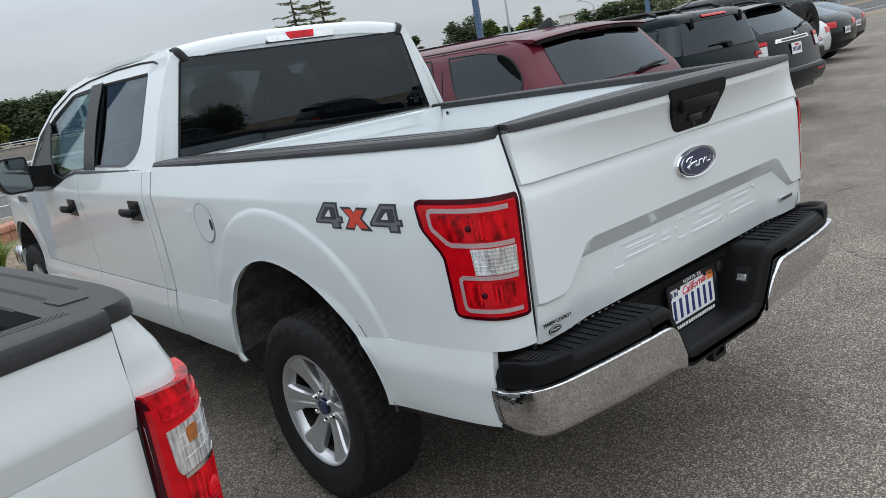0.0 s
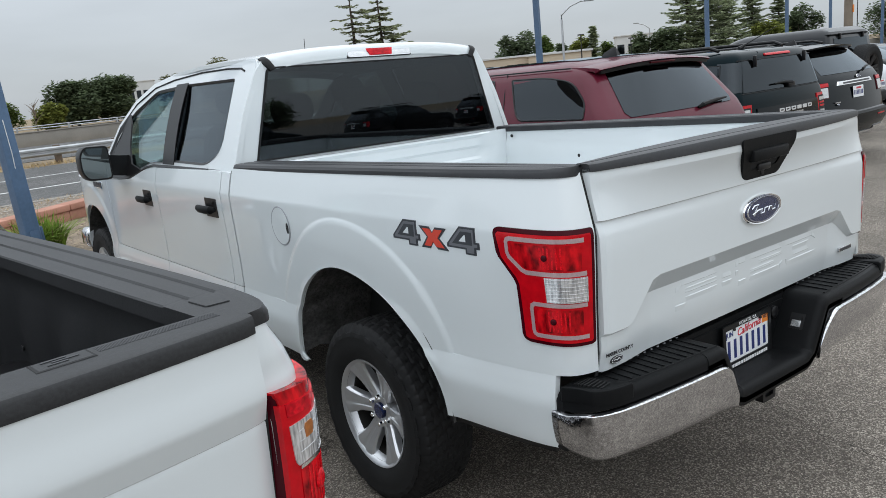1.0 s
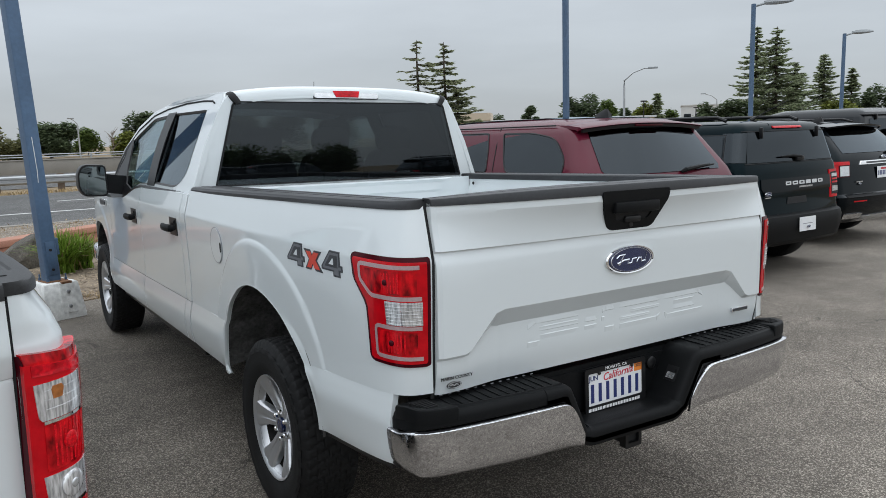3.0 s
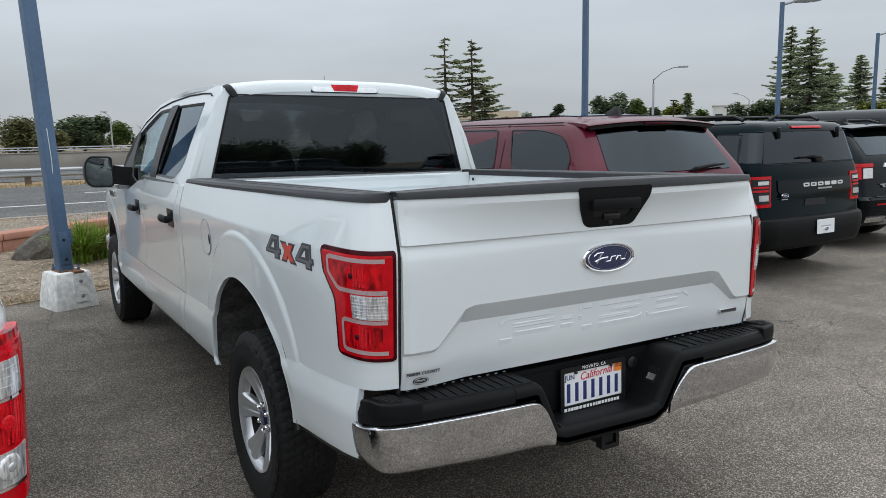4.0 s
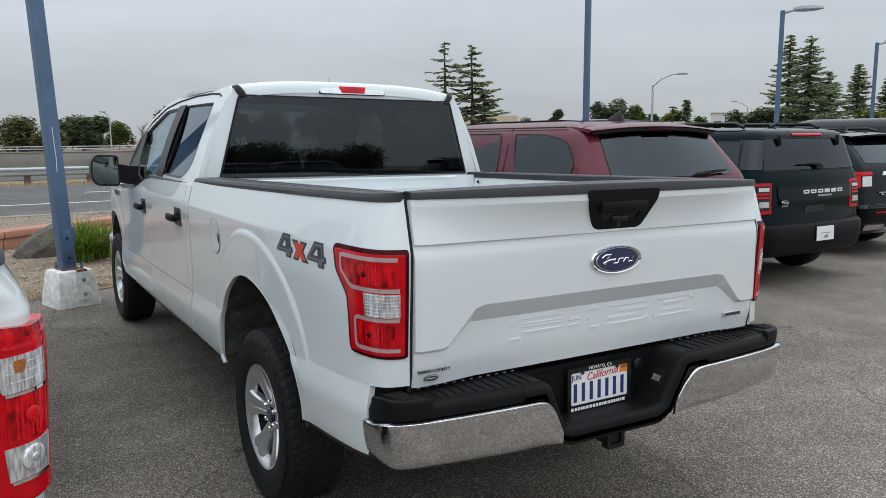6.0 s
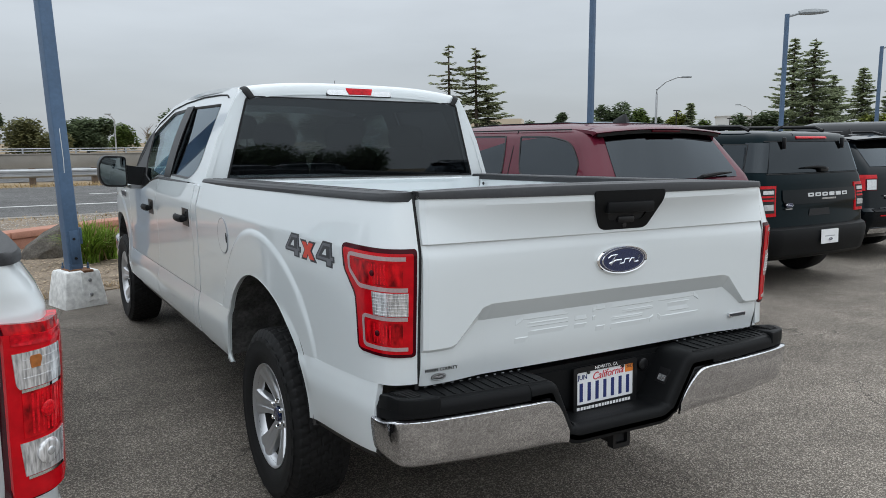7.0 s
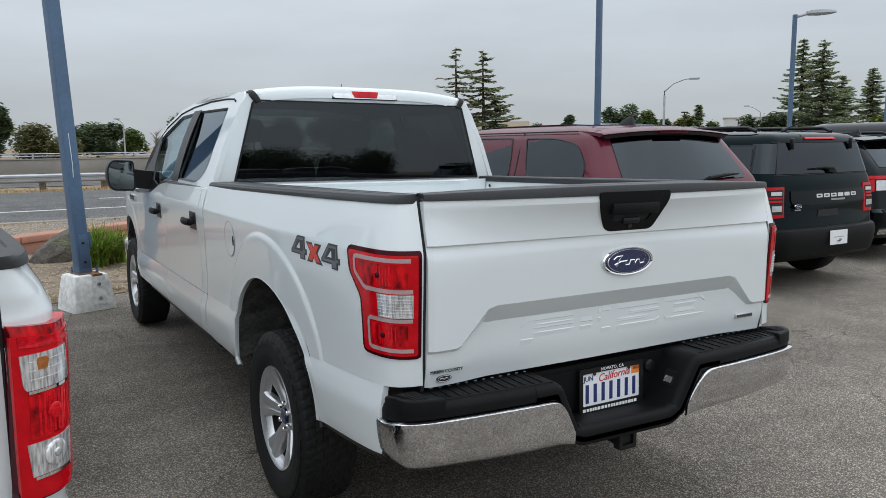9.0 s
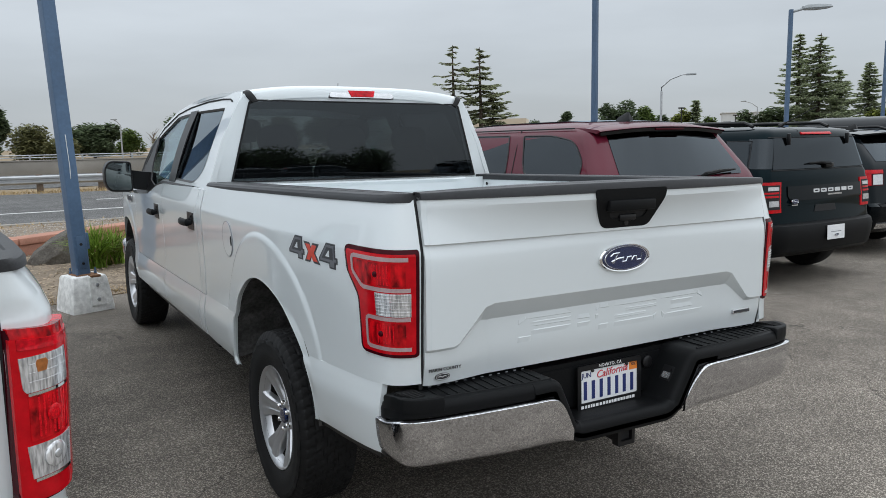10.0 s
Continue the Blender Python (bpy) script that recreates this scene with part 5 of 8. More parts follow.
    # rear bumper
    LINE = [(0.300, -0.106), (0.34, -0.105), (0.39, -0.104), (0.43, -0.102), (0.50, -0.099), (0.60, -0.092), (0.70, -0.083), (0.78, -0.074), (0.834, -0.066), (0.848, -0.063), (0.88, -0.055), (0.904, -0.043), (0.922, -0.026), (0.930, 0.000), (0.933, 0.030), (0.934, 0.058), (0.934, 0.082), (0.934, 0.104)]
    OUT = []
    for k, (x, y) in enumerate(LINE):
        (xa, ya), (xb, yb) = LINE[max(k - 1, 0)], LINE[min(k + 1, len(LINE) - 1)]
        OUT.append(Vector((yb - ya, -(xb - xa), 0)).normalized())
    def inset(x, sgn):
        """The kerb-side wing reaches a little further in towards the plate."""
        return x - (0.085 * smooth((0.66 - x) / 0.36) if sgn > 0 else 0.0)
    bmp = None
    for sgn in (-1, 1):
        rings = []
        for (x, y), n in zip(LINE, OUT):
            if x < 0.42:
                continue
            fall = 0.027 * smooth((y + 0.06) / 0.13) if x > 0.8 else 0.0
            top, bot = 0.797 - 0.75 * fall, 0.743 - fall

            def at(d, z):
                return (sgn * (inset(x, sgn) + n.x * d), y + n.y * d, z)
            ib = (sgn * min(inset(x, sgn), 0.90), max(y + 0.05, 0.080))
            rings.append([at(-0.010, bot), at(0.0, bot + 0.006), at(0.0, top - 0.026), at(-0.004, top - 0.013), at(-0.013, top - 0.004), at(-0.028, top), (*ib, top + 0.002), (ib[0], ib[1] + 0.03, top - 0.02), (ib[0], ib[1] + 0.03, bot + 0.01)])
        half_pad = part("step_pad", loft(bmesh.new(), rings), BLACK_PLASTIC, bmp or t, "black plastic step pad of the rear bumper", 30)
        bmp = bmp or half_pad
    for sgn in (-1, 1):
        for k in range(12):
            xa = 0.425 + 0.034 * k
            x0 = sgn * inset(xa, sgn)
            y0 = between(xa, LINE) + 0.038
            bm = bmesh.new()
            prism(bm, [(x0 - 0.0024, y0, 0.797), (x0 + 0.0024, y0, 0.797), (x0 + 0.0024, 0.048, 0.798), (x0 - 0.0024, 0.048, 0.798)], (0, 0, 0.0032))
            part("step_rib", bm, BLACK_PLASTIC, bmp)
            part("step_slot", box(bmesh.new(), x0 + 0.012, x0 + 0.022, 0.058, 0.062, 0.7985, 0.8012), DECAL_GREY, bmp)
        edge = [(sgn * inset(x, sgn), y + 0.030, 0.7965) for x, y in LINE if 0.38 < x < 0.86]
        part("step_edge", tube(bmesh.new(), edge, 0.0035, 6), BLACK_PLASTIC, bmp)
        bm = bmesh.new()
        plan = rounded([(0.800, -0.074), (0.848, -0.066), (0.882, -0.0575), (0.906, -0.045), (0.925, -0.027), (0.932, 0.0), (0.936, 0.03), (0.936, 0.09), (0.824, 0.09)], 0.008)
        tilt_z = lambda y: 0.808 - 0.015 * smooth((y - 0.01) / 0.10)
        cu, cv = 0.872, 0.018
        rings = []
        for dz, pull in ((-0.045, 0.0), (-0.010, 0.0), (-0.003, 0.03), (0.0, 0.09)):
            rings.append([(sgn * (u + (cu - u) * pull), v + (cv - v) * pull, tilt_z(v) + dz) for u, v in plan])
        loft(bm, rings)
        part("corner_block", bm, BLACK_PLASTIC, bmp)
        for k in range(8):
            y0 = -0.030 + 0.0125 * k
            zz = tilt_z(y0) + 0.0012
            bm = bmesh.new()
            prism(bm, [(sgn * u, v, zz) for u, v in ((0.848, y0 + 0.005), (0.894 + 0.015 * smooth((y0 + 0.03) / 0.05), y0 - 0.003), (0.894 + 0.015 * smooth((y0 + 0.03) / 0.05), y0 + 0.002), (0.848, y0 + 0.010))], (0, 0, -0.006))
            part("corner_rib", bm, RUBBER, bmp)
        # chrome wing of the bumper
        rows = []
        for k in range(len(LINE) * 3 - 2):
            i, f = divmod(k, 3)
            j = min(i + 1, len(LINE) - 1)
            x, y = [LINE[i][q] + (LINE[j][q] - LINE[i][q]) * f / 3 for q in (0, 1)]
            n = (OUT[i] * (1 - f / 3) + OUT[j] * f / 3).normalized()
            if x < 0.305:
                continue
            top = between(x, [(0.305, 0.600), (0.345, 0.680), (0.362, 0.708), (0.378, 0.728), (0.395, 0.739), (0.42, 0.744), (1.0, 0.744)]) - (0.027 * smooth((y + 0.06) / 0.13) if x > 0.8 else 0.0)
            bot = 0.572 + 0.012 * smooth((x - 0.45) / 0.45)
            r = []
            for g, d in ((0.0, -0.030), (0.03, -0.012), (0.10, -0.002), (0.25, 0.006), (0.5, 0.013), (0.75, 0.017), (0.93, 0.018), (0.972, 0.0172), (0.99, 0.013), (1.0, 0.003)):
                d *= 0.1 + 0.9 * smooth((x - 0.30) / 0.09)
                r.append((sgn * (inset(x, sgn) + n.x * d), y + n.y * d, bot + (top - bot) * g))
            rows.append(r)
        part("chrome_wing", shell(rows, (0, 0.010, 0)), MOTTLED_CHROME, bmp, "chrome bumper wing reflecting the asphalt", 40)
        part("bumper_end_filler", box(bmesh.new(), sgn * 0.89, sgn * 0.935, 0.075, 0.14, 0.585, 0.755, 0.01), SATIN_BLACK, bmp)
    # plate recess
    # trough with sloping ends, its rim rolled over into the black face of the bumper
    rim = rounded([(-0.475, 0.7966), (-0.365, 0.7966), (-0.280, 0.612), (0.158, 0.606), (0.270, 0.7966), (0.405, 0.7966)], [0.0, 0.035, 0.028, 0.028, 0.035, 0.0], 6)
    away = []
    for k, p in enumerate(rim):
        d = Vector(rim[min(k + 1, len(rim) - 1)]) - Vector(rim[max(k - 1, 0)])
        away.append(Vector((d.y, -d.x)).normalized())
    away = [Vector((-v.x, -v.y)) if v.y > 0 else v for v in away]
    rows = []
    for y, d in ((0.058, 0.0), (0.02, 0.0), (-0.04, 0.0), (-0.072, 0.0), (-0.086, 0.002), (-0.095, 0.008), (-0.100, 0.018), (-0.1025, 0.032), (-0.1025, 0.052), (-0.098, 0.062), (-0.06, 0.066), (0.04, 0.066)):
        rise_ = 0.010 * smooth((0.05 - y) / 0.13)
        rows.append([(p[0] + v.x * d, y, p[1] + v.y * d + (rise_ if p[1] < 0.62 else 0.0)) for p, v in zip(rim, away)])
    rc = part("plate_recess", shell(rows, lambda i, j: (away[j].x * 0.003, 0, away[j].y * 0.003)), BLACK_PLASTIC, bmp, "black moulded number plate recess", 50)
    bm = bmesh.new()
    prism(bm, [(x, 0.056, z) for x, z in ((-0.37, 0.790), (-0.272, 0.600), (0.152, 0.594), (0.28, 0.790))], (0, 0.05, 0))
    part("recess_back", bm, BLACK_PLASTIC, rc)
    bm = bmesh.new()
    prism(bm, [(x, 0.050, z) for x, z in rounded([(-0.335, 0.772), (-0.262, 0.622), (0.165, 0.622), (0.262, 0.772)], 0.012)], (0, 0.010, 0), 0.002, 1)
    part("plate_panel", bm, BLACK_PLASTIC, rc)
    for at, up, ahead in (((-0.327, -0.020, 0.702), Vector((-0.42, 0, 0.907)), Vector((0, 1, 0))), ((0.221, -0.024, 0.702), Vector((0.509, 0, 0.861)), Vector((0, -1, 0)))):
        nrm = ahead.cross(up)
        mm = Matrix((ahead, up, nrm)).transposed().to_4x4()
        mm.translation = at
        bm = bmesh.new()
        vv = bmesh.ops.create_cube(bm, size=1.0, matrix=mm @ Matrix.Diagonal((0.062, 0.068, 0.012, 1)))["verts"]
        bmesh.ops.bevel(bm, geom=list({e for v in vv for e in v.link_edges}), offset=0.004, segments=2, affect='EDGES')
        pl = part("plate_lamp", bm, SATIN_BLACK, rc)
        bm = bmesh.new()
        bmesh.ops.create_cube(bm, size=1.0, matrix=mm @ Matrix.Translation((0.0, -0.003, 0.004)) @ Matrix.Diagonal((0.034, 0.038, 0.010, 1)))
        part("lamp_lens", bm, CLEAR_LENS, pl)
        bm = bmesh.new()
        bmesh.ops.create_cube(bm, size=1.0, matrix=mm @ Matrix.Translation((0.0, 0.010, 0.006)) @ Matrix.Diagonal((0.035, 0.014, 0.010, 1)))
        part("lamp_hood", bm, SATIN_BLACK, pl)
    bm = bmesh.new()
    lathe(bm, [(0.024, 0), (0.024, 0.012), (0.018, 0.016)], 18, Matrix.Translation((0.178, 0.052, 0.738)) @ pose(0, 0, 0, 90, 0, 0))
    part("tow_socket_cover", bm, SATIN_BLACK, rc, "round black trailer socket cover")
    if detail:
        number_plate(bmp, Matrix.Translation((-0.024, 0.036, 0.689)) @ pose(0, 0, 0, 88, 0, 0), True)
    # tow hitch
    bm = bmesh.new()
    tube(bm, [(-0.50, 0.10, 0.53), (0.50, 0.10, 0.53)], 0.035, 10)
    box(bm, -0.032, 0.032, -0.02, 0.35, 0.478, 0.542, 0.004)
    hitch = part("tow_hitch", bm, SATIN_BLACK, t, "black square tow hitch receiver")
    bm = bmesh.new()
    o = rounded([(-0.042, 0.466), (0.042, 0.466), (0.042, 0.554), (-0.042, 0.554)], 0.008)
    i_ = rounded([(-0.027, 0.483), (0.027, 0.483), (0.027, 0.537), (-0.027, 0.537)], 0.004)
    holed(bm, o, [i_], lambda a, b: (a, -0.037, b), (0, 0.03, 0))
    part("receiver_collar", bm, SATIN_BLACK, hitch)
    part("receiver_bore", box(bmesh.new(), -0.027, 0.027, -0.022, -0.021, 0.483, 0.537), GAP_BLACK, hitch)
    # rear cab wall, window and roof
    win = rounded([(-0.812, 1.378), (0.812, 1.378), (0.691, 1.828), (0.671, 1.842), (-0.671, 1.842), (-0.691, 1.828)], [0.012, 0.012, 0.02, 0.015, 0.015, 0.02])
    rear = [(-0.915, 0.9), (0.915, 0.9), (0.930, 1.34), (0.848, 1.60), (0.750, 1.815), (0.71, 1.872), (-0.71, 1.872), (-0.750, 1.815), (-0.848, 1.60), (-0.930, 1.34)]

    def back(x, z):
        return (x, 2.240 + 0.0227 * (z - 1.385) + 0.004 * abs(x / 0.9) ** 6, z)
    cab = part("cab_rear_wall", holed(bmesh.new(), rear, [win], back, (0, 0.05, 0)), P, t, angle=50)
    bm = bmesh.new()
    prism(bm, [Vector(back(a, b)) + Vector((0, -0.004, 0)) for a, b in win], (0, 0.006, 0))
    pane = part("rear_window", bm, TINTED_GLASS, cab, "dark tinted rear window")
    pane.visible_shadow = False
    bm = bmesh.new()
    vo = [bm.verts.new(Vector(back(*q)) + Vector((0, -0.006, 0))) for q in win]
    vi = [bm.verts.new(Vector(back(q[0] * 0.985, 1.615 + (q[1] - 1.615) * 0.965)) + Vector((0, -0.005, 0))) for q in win]
    for k in range(len(win)):
        bm.faces.new((vo[k], vo[(k + 1) % len(win)], vi[(k + 1) % len(win)], vi[k]))
    part("window_band", bm, SATIN_BLACK, cab)
    bm = bmesh.new()
    rows = []
    for y, lift, half in ((2.240, -0.046, 0.700), (2.243, -0.020, 0.706), (2.256, -0.004, 0.714), (2.29, 0.004, 0.722), (2.40, 0.008, 0.728), (2.65, 0.014, 0.740), (3.0, 0.016, 0.745), (3.4, 0.004, 0.742), (3.75, -0.030, 0.732), (3.98, -0.084, 0.715)):
        rows.append([((half - 0.018) * u, y + 0.014 * abs(u) ** 6 * (1 if y < 2.27 else 0), 1.886 + lift + 0.044 * (1 - abs(u) ** 3.2)) for u in [-1 + k / 14 for k in range(29)]])
    shell(rows, (0, 0, -0.02), bm)
    roof = part("roof", bm, P, t, angle=50)
    bm = bmesh.new()
    shell([[(0.70 * u, y, 1.835 + 0.045 * (1 - abs(u) ** 2.6)) for u in [-1 + k / 6 for k in range(13)]] for y in (2.32, 2.7, 3.2, 3.8)], (0, 0, -0.01), bm)
    part("roof_lining", bm, INTERIOR, roof)
    for sgn in (-1, 1):
        bm = bmesh.new()
        rows = []
        for x, y, z, wd in ((0.655, 2.240, 1.828, 0.015), (0.667, 2.242, 1.845, 0.017), (0.679, 2.245, 1.861, 0.018), (0.689, 2.250, 1.875, 0.018), (0.695, 2.262, 1.886, 0.016), (0.698, 2.280, 1.890, 0.014)):
            rows.append([(sgn * (x + wd * du), y - 0.006 + 0.004 * abs(du), z + 0.35 * wd * -du + 0.004 - 0.003 * abs(du)) for du in (-1.0, -0.4, 0.4, 1.0)])
        shell(rows, (0, 0.006, -0.006), bm)
        part("roof_ditch_cover", bm, SATIN_BLACK, roof, "black roof corner moulding")
    bm = bmesh.new()
    o = rounded([(-0.215, 1.864), (0.215, 1.864), (0.198, 1.914), (-0.198, 1.914)], 0.018)
    prism(bm, [(a, 2.228 + 0.02 * (b - 1.868) / 0.04, b) for a, b in o], (0, 0.04, 0), 0.004)
    bm2 = bmesh.new()
    prism(bm2, [(a * 1.02, 2.235 + 0.02 * (b - 1.868) / 0.04, 1.888 + (b - 1.888) * 1.22) for a, b in o], (0, 0.03, 0), 0.003)
    part("lamp_gasket", bm2, SATIN_BLACK, t)
    st = part("high_brake_lamp", bm, SMOKED_CLEAR, t, "high brake lamp with red centre and clear ends")
    bm = bmesh.new()
    prism(bm, [(a, 2.223 + 0.02 * (b - 1.868) / 0.04, b) for a, b in ((-0.072, 1.870), (0.072, 1.870), (0.090, 1.910), (-0.090, 1.910))], (0, 0.01, 0), 0.002)
    part("brake_lens", bm, BRIGHT_RED_LENS, st)
    part("aerial", tube(bmesh.new(), [(0.90, 4.80, 1.20), (0.905, 4.78, 1.75), (0.909, 4.755, 2.17)], [0.006, 0.0035, 0.003], 6), SATIN_BLACK, t, "thin black whip aerial on the wing")
    # windscreen, bonnet, front
    bm = bmesh.new()
    rows = [[(0.72 * u * (1 + 0.10 * k / 6), 3.98 + 0.80 * k / 6 + 0.05 * (1 - u * u) * k / 6, 1.862 - 0.59 * (k / 6) ** 1.1 - 0.04 * abs(u) ** 2.6) for u in [-1 + j / 6 for j in range(13)]] for k in range(7)]
    shell(rows, (0, -0.006, 0.0), bm)
    ws = part("windscreen", bm, CLEAR_GLASS, t, "clear windscreen")
    ws.visible_shadow = False
    bm = bmesh.new()
    rows = []
    for y, z, h in ((4.74, 1.235, 0.88), (5.1, 1.235, 0.88), (5.5, 1.215, 0.87), (5.8, 1.18, 0.84), (5.98, 1.12, 0.78), (6.02, 0.95, 0.76), (6.0, 0.55, 0.74)):
        rows.append([(h * u, y, z + 0.03 * (1 - u * u)) for u in [-1 + j / 8 for j in range(17)]])
    shell(rows, (0, -0.02, -0.02), bm)
    part("bonnet", bm, P, t)
    part("front_bumper", box(bmesh.new(), -0.915, 0.915, 5.85, 6.06, 0.52, 0.70, 0.05, 3), MOTTLED_CHROME, t, "chrome front bumper")
    # cabin
    bm = bmesh.new()
    box(bm, -0.80, 0.80, 4.35, 4.75, 1.0, 1.30, 0.05)
    box(bm, -0.90, 0.90, 2.36, 4.7, 0.95, 0.99)
    dash = part("dashboard", bm, INTERIOR, t)
    bm = bmesh.new()
    tube(bm, [(-0.40 + 0.19 * math.cos(a), 4.15 + 0.06 * math.sin(a), 1.28 + 0.18 * math.sin(a)) for a in [2 * math.pi * k / 20 for k in range(21)]], 0.014, 6)
    part("steering_wheel", bm, INTERIOR, dash)
    for yy, xs3 in ((3.35, (-0.42, 0.42)), (2.52, (-0.45, 0.0, 0.45))):
        for x0 in xs3:
            bm = bmesh.new()
            w = 0.25 if yy > 3 else 0.22
            rings = []
            for zz, f, d in ((1.0, 1.0, 0.0), (1.2, 1.0, 0.0), (1.36, 0.97, -0.015), (1.44, 0.91, -0.02), (1.50, 0.82, -0.026), (1.535, 0.70, -0.03), (1.552, 0.54, -0.03), (1.56, 0.36, -0.03)):
                rings.append([(x0 + w * f * a, yy + d + 0.07 * b, zz) for a, b in ((-1, -0.6), (-0.8, -1), (0.8, -1), (1, -0.6), (1, 0.6), (0.8, 1), (-0.8, 1), (-1, 0.6))])
            loft(bm, rings)
            seat = part("seat_back", bm, SEAT_CLOTH, t, "dark cloth seat back")
            bm = bmesh.new()
            rings = []
            low = 0.0 if yy > 3 else 0.075
            for k in range(11):
                a0 = math.pi * (k + 0.3) / 10.6
                f = math.sin(a0) ** 0.45
                rings.append([(x0 + 0.130 * f * math.copysign(abs(math.cos(b)) ** 0.6, math.cos(b)), yy - 0.03 + 0.05 * f * math.sin(b), 1.693 - low - 0.085 * math.cos(a0)) for b in [2 * math.pi * j / 16 for j in range(16)]])
            loft(bm, rings)
            for q in (-0.05, 0.05):
                tube(bm, [(x0 + q, yy - 0.03, 1.53), (x0 + q, yy - 0.03, 1.62)], 0.006, 6)
            part("headrest", bm, SEAT_CLOTH, seat)
    # fuel flap on the driver's side
    for k in (1,):
        s = arc_at(1.693)
        bm = bmesh.new()
        ring = [flank(arc_at(1.693 + 0.083 * math.cos(a)), 1.133 + 0.086 * math.sin(a), -1, 0.0015) for a in [2 * math.pi * j / 32 for j in range(32)]]
        tube(bm, ring + ring[:1], 0.0032, 5)
        fl = part("fuel_flap_gap", bm, DECAL_GREY, t)
        bm = bmesh.new()
        prism(bm, [flank(arc_at(1.693 + 0.080 * math.cos(a)), 1.133 + 0.083 * math.sin(a), -1, 0.004) for a in [2 * math.pi * j / 32 for j in range(32)]], (0.004, 0, 0))
        fd = part("fuel_flap", bm, P, t, "round white fuel flap")
        bm = bmesh.new()
        prism(bm, [flank(arc_at(1.626 + 0.010 * math.cos(a)), 1.128 + 0.024 * math.sin(a), -1, 0.006) for a in [2 * math.pi * j / 16 for j in range(16)]], (0.003, 0, 0))
        part("flap_finger_notch", bm, GAP_BLACK, fd)
    # mud flap edge and lower black trim behind the rear wheel
    for side in (-1, 1):
        bm = bmesh.new()
        grid = [[flank(arc_at(y), between(y, [(0.1, 0.592), (0.65, 0.555)]) + dz, side, -0.006) for dz in (-0.022, 0.006)] for y in (0.125, 0.25, 0.4, 0.55, 0.597)]
        shell(grid, (-side * 0.012, 0, 0), bm)
        part("lower_trim", bm, SATIN_BLACK, t)
    if detail:
        truck_decals(t)
    return t


def number_plate(parent, m, framed):
    """A Californian plate, 305 by 152 mm: sky-white sheet, red script, month and year stickers, and plain bars for the number."""
    base = part("number_plate", box(bmesh.new(), -0.146, 0.146, -0.073, 0.073, 0.0, 0.002, 0.0009, 1), PLATE_WHITE, parent, "white licence plate with red script and dark blue bars")
    base.matrix_local = m

    def bar(x0, x1, y0, y1, mat, name, z=0.0035, lab=""):
        return part(name, box(bmesh.new(), x0, x1, y0, y1, 0.0015, z), mat, base, lab)
    for k in range(7):
        x = -0.118 + 0.0385 * k
        bar(x - 0.0075, x + 0.0075, -0.045, 0.024, PLATE_BLUE, "number_bar")
    me = letters("California", 0.040, 0.0008, 1.0, 0.3)
    me.materials.append(PLATE_RED)
    ob = new("state_script", me)
    ob.parent, ob.matrix_local = base, Matrix.Translation((0.012, 0.045, 0.003)) @ pose(0, 0, 0, 0, 0, 3)
    me = letters("JUN", 0.026, 0.0008)
    me.materials.append(PLATE_BLUE)
    ob = new("month_sticker", me)
    ob.parent, ob.matrix_local = base, Matrix.Translation((-0.112, 0.046, 0.003))
    bar(0.100, 0.142, 0.035, 0.070, STICKER_ORANGE, "year_sticker", 0.003)
    me = letters("2023", 0.016, 0.0006)
    me.materials.append(DECAL_DARK)
    ob = new("year", me)
    ob.parent, ob.matrix_local = base, Matrix.Translation((0.122, 0.056, 0.0035))
    if framed:
        bm = bmesh.new()
        o = rounded([(-0.157, -0.084), (0.157, -0.084), (0.157, 0.084), (-0.157, 0.084)], 0.010)
        i_ = rounded([(-0.140, -0.055), (0.140, -0.055), (0.140, 0.066), (-0.140, 0.066)], 0.006)
        holed(bm, o, [i_], lambda a, b: (a, b, 0.0065), (0, 0, -0.006))
        fr = part("plate_frame", bm, SATIN_BLACK, base, "black dealer plate frame with white lettering")
        me = letters("NOVATO, CA", 0.017, 0.0006, 1.1)
        me.materials.append(FRAME_TEXT)
        ob = new("frame_lettering", me)
        ob.parent, ob.matrix_local = fr, Matrix.Translation((0.0, 0.0755, 0.007))
        bm = bmesh.new()
        x = -0.142
        for wd in (0.018, 0.014, 0.014, 0.009, 0.015, 0.019, 0.016, 0.016, 0.014, 0.013, 0.013, 0.017, 0.015, 0.015, 0.014, 0.005, 0.012, 0.013, 0.018):
            box(bm, x, x + wd * 0.70, -0.0745, -0.0635, 0.0065, 0.0078)
            x += wd
        part("frame_strip", bm, FRAME_TEXT, fr)
    for x in (-0.085, 0.085):
        part("plate_screw", lathe(bmesh.new(), [(0.006, 0.0), (0.006, 0.008), (0.003, 0.010)], 10, Matrix.Translation((x, 0.062, 0))), DARK_METAL, base)
    return base


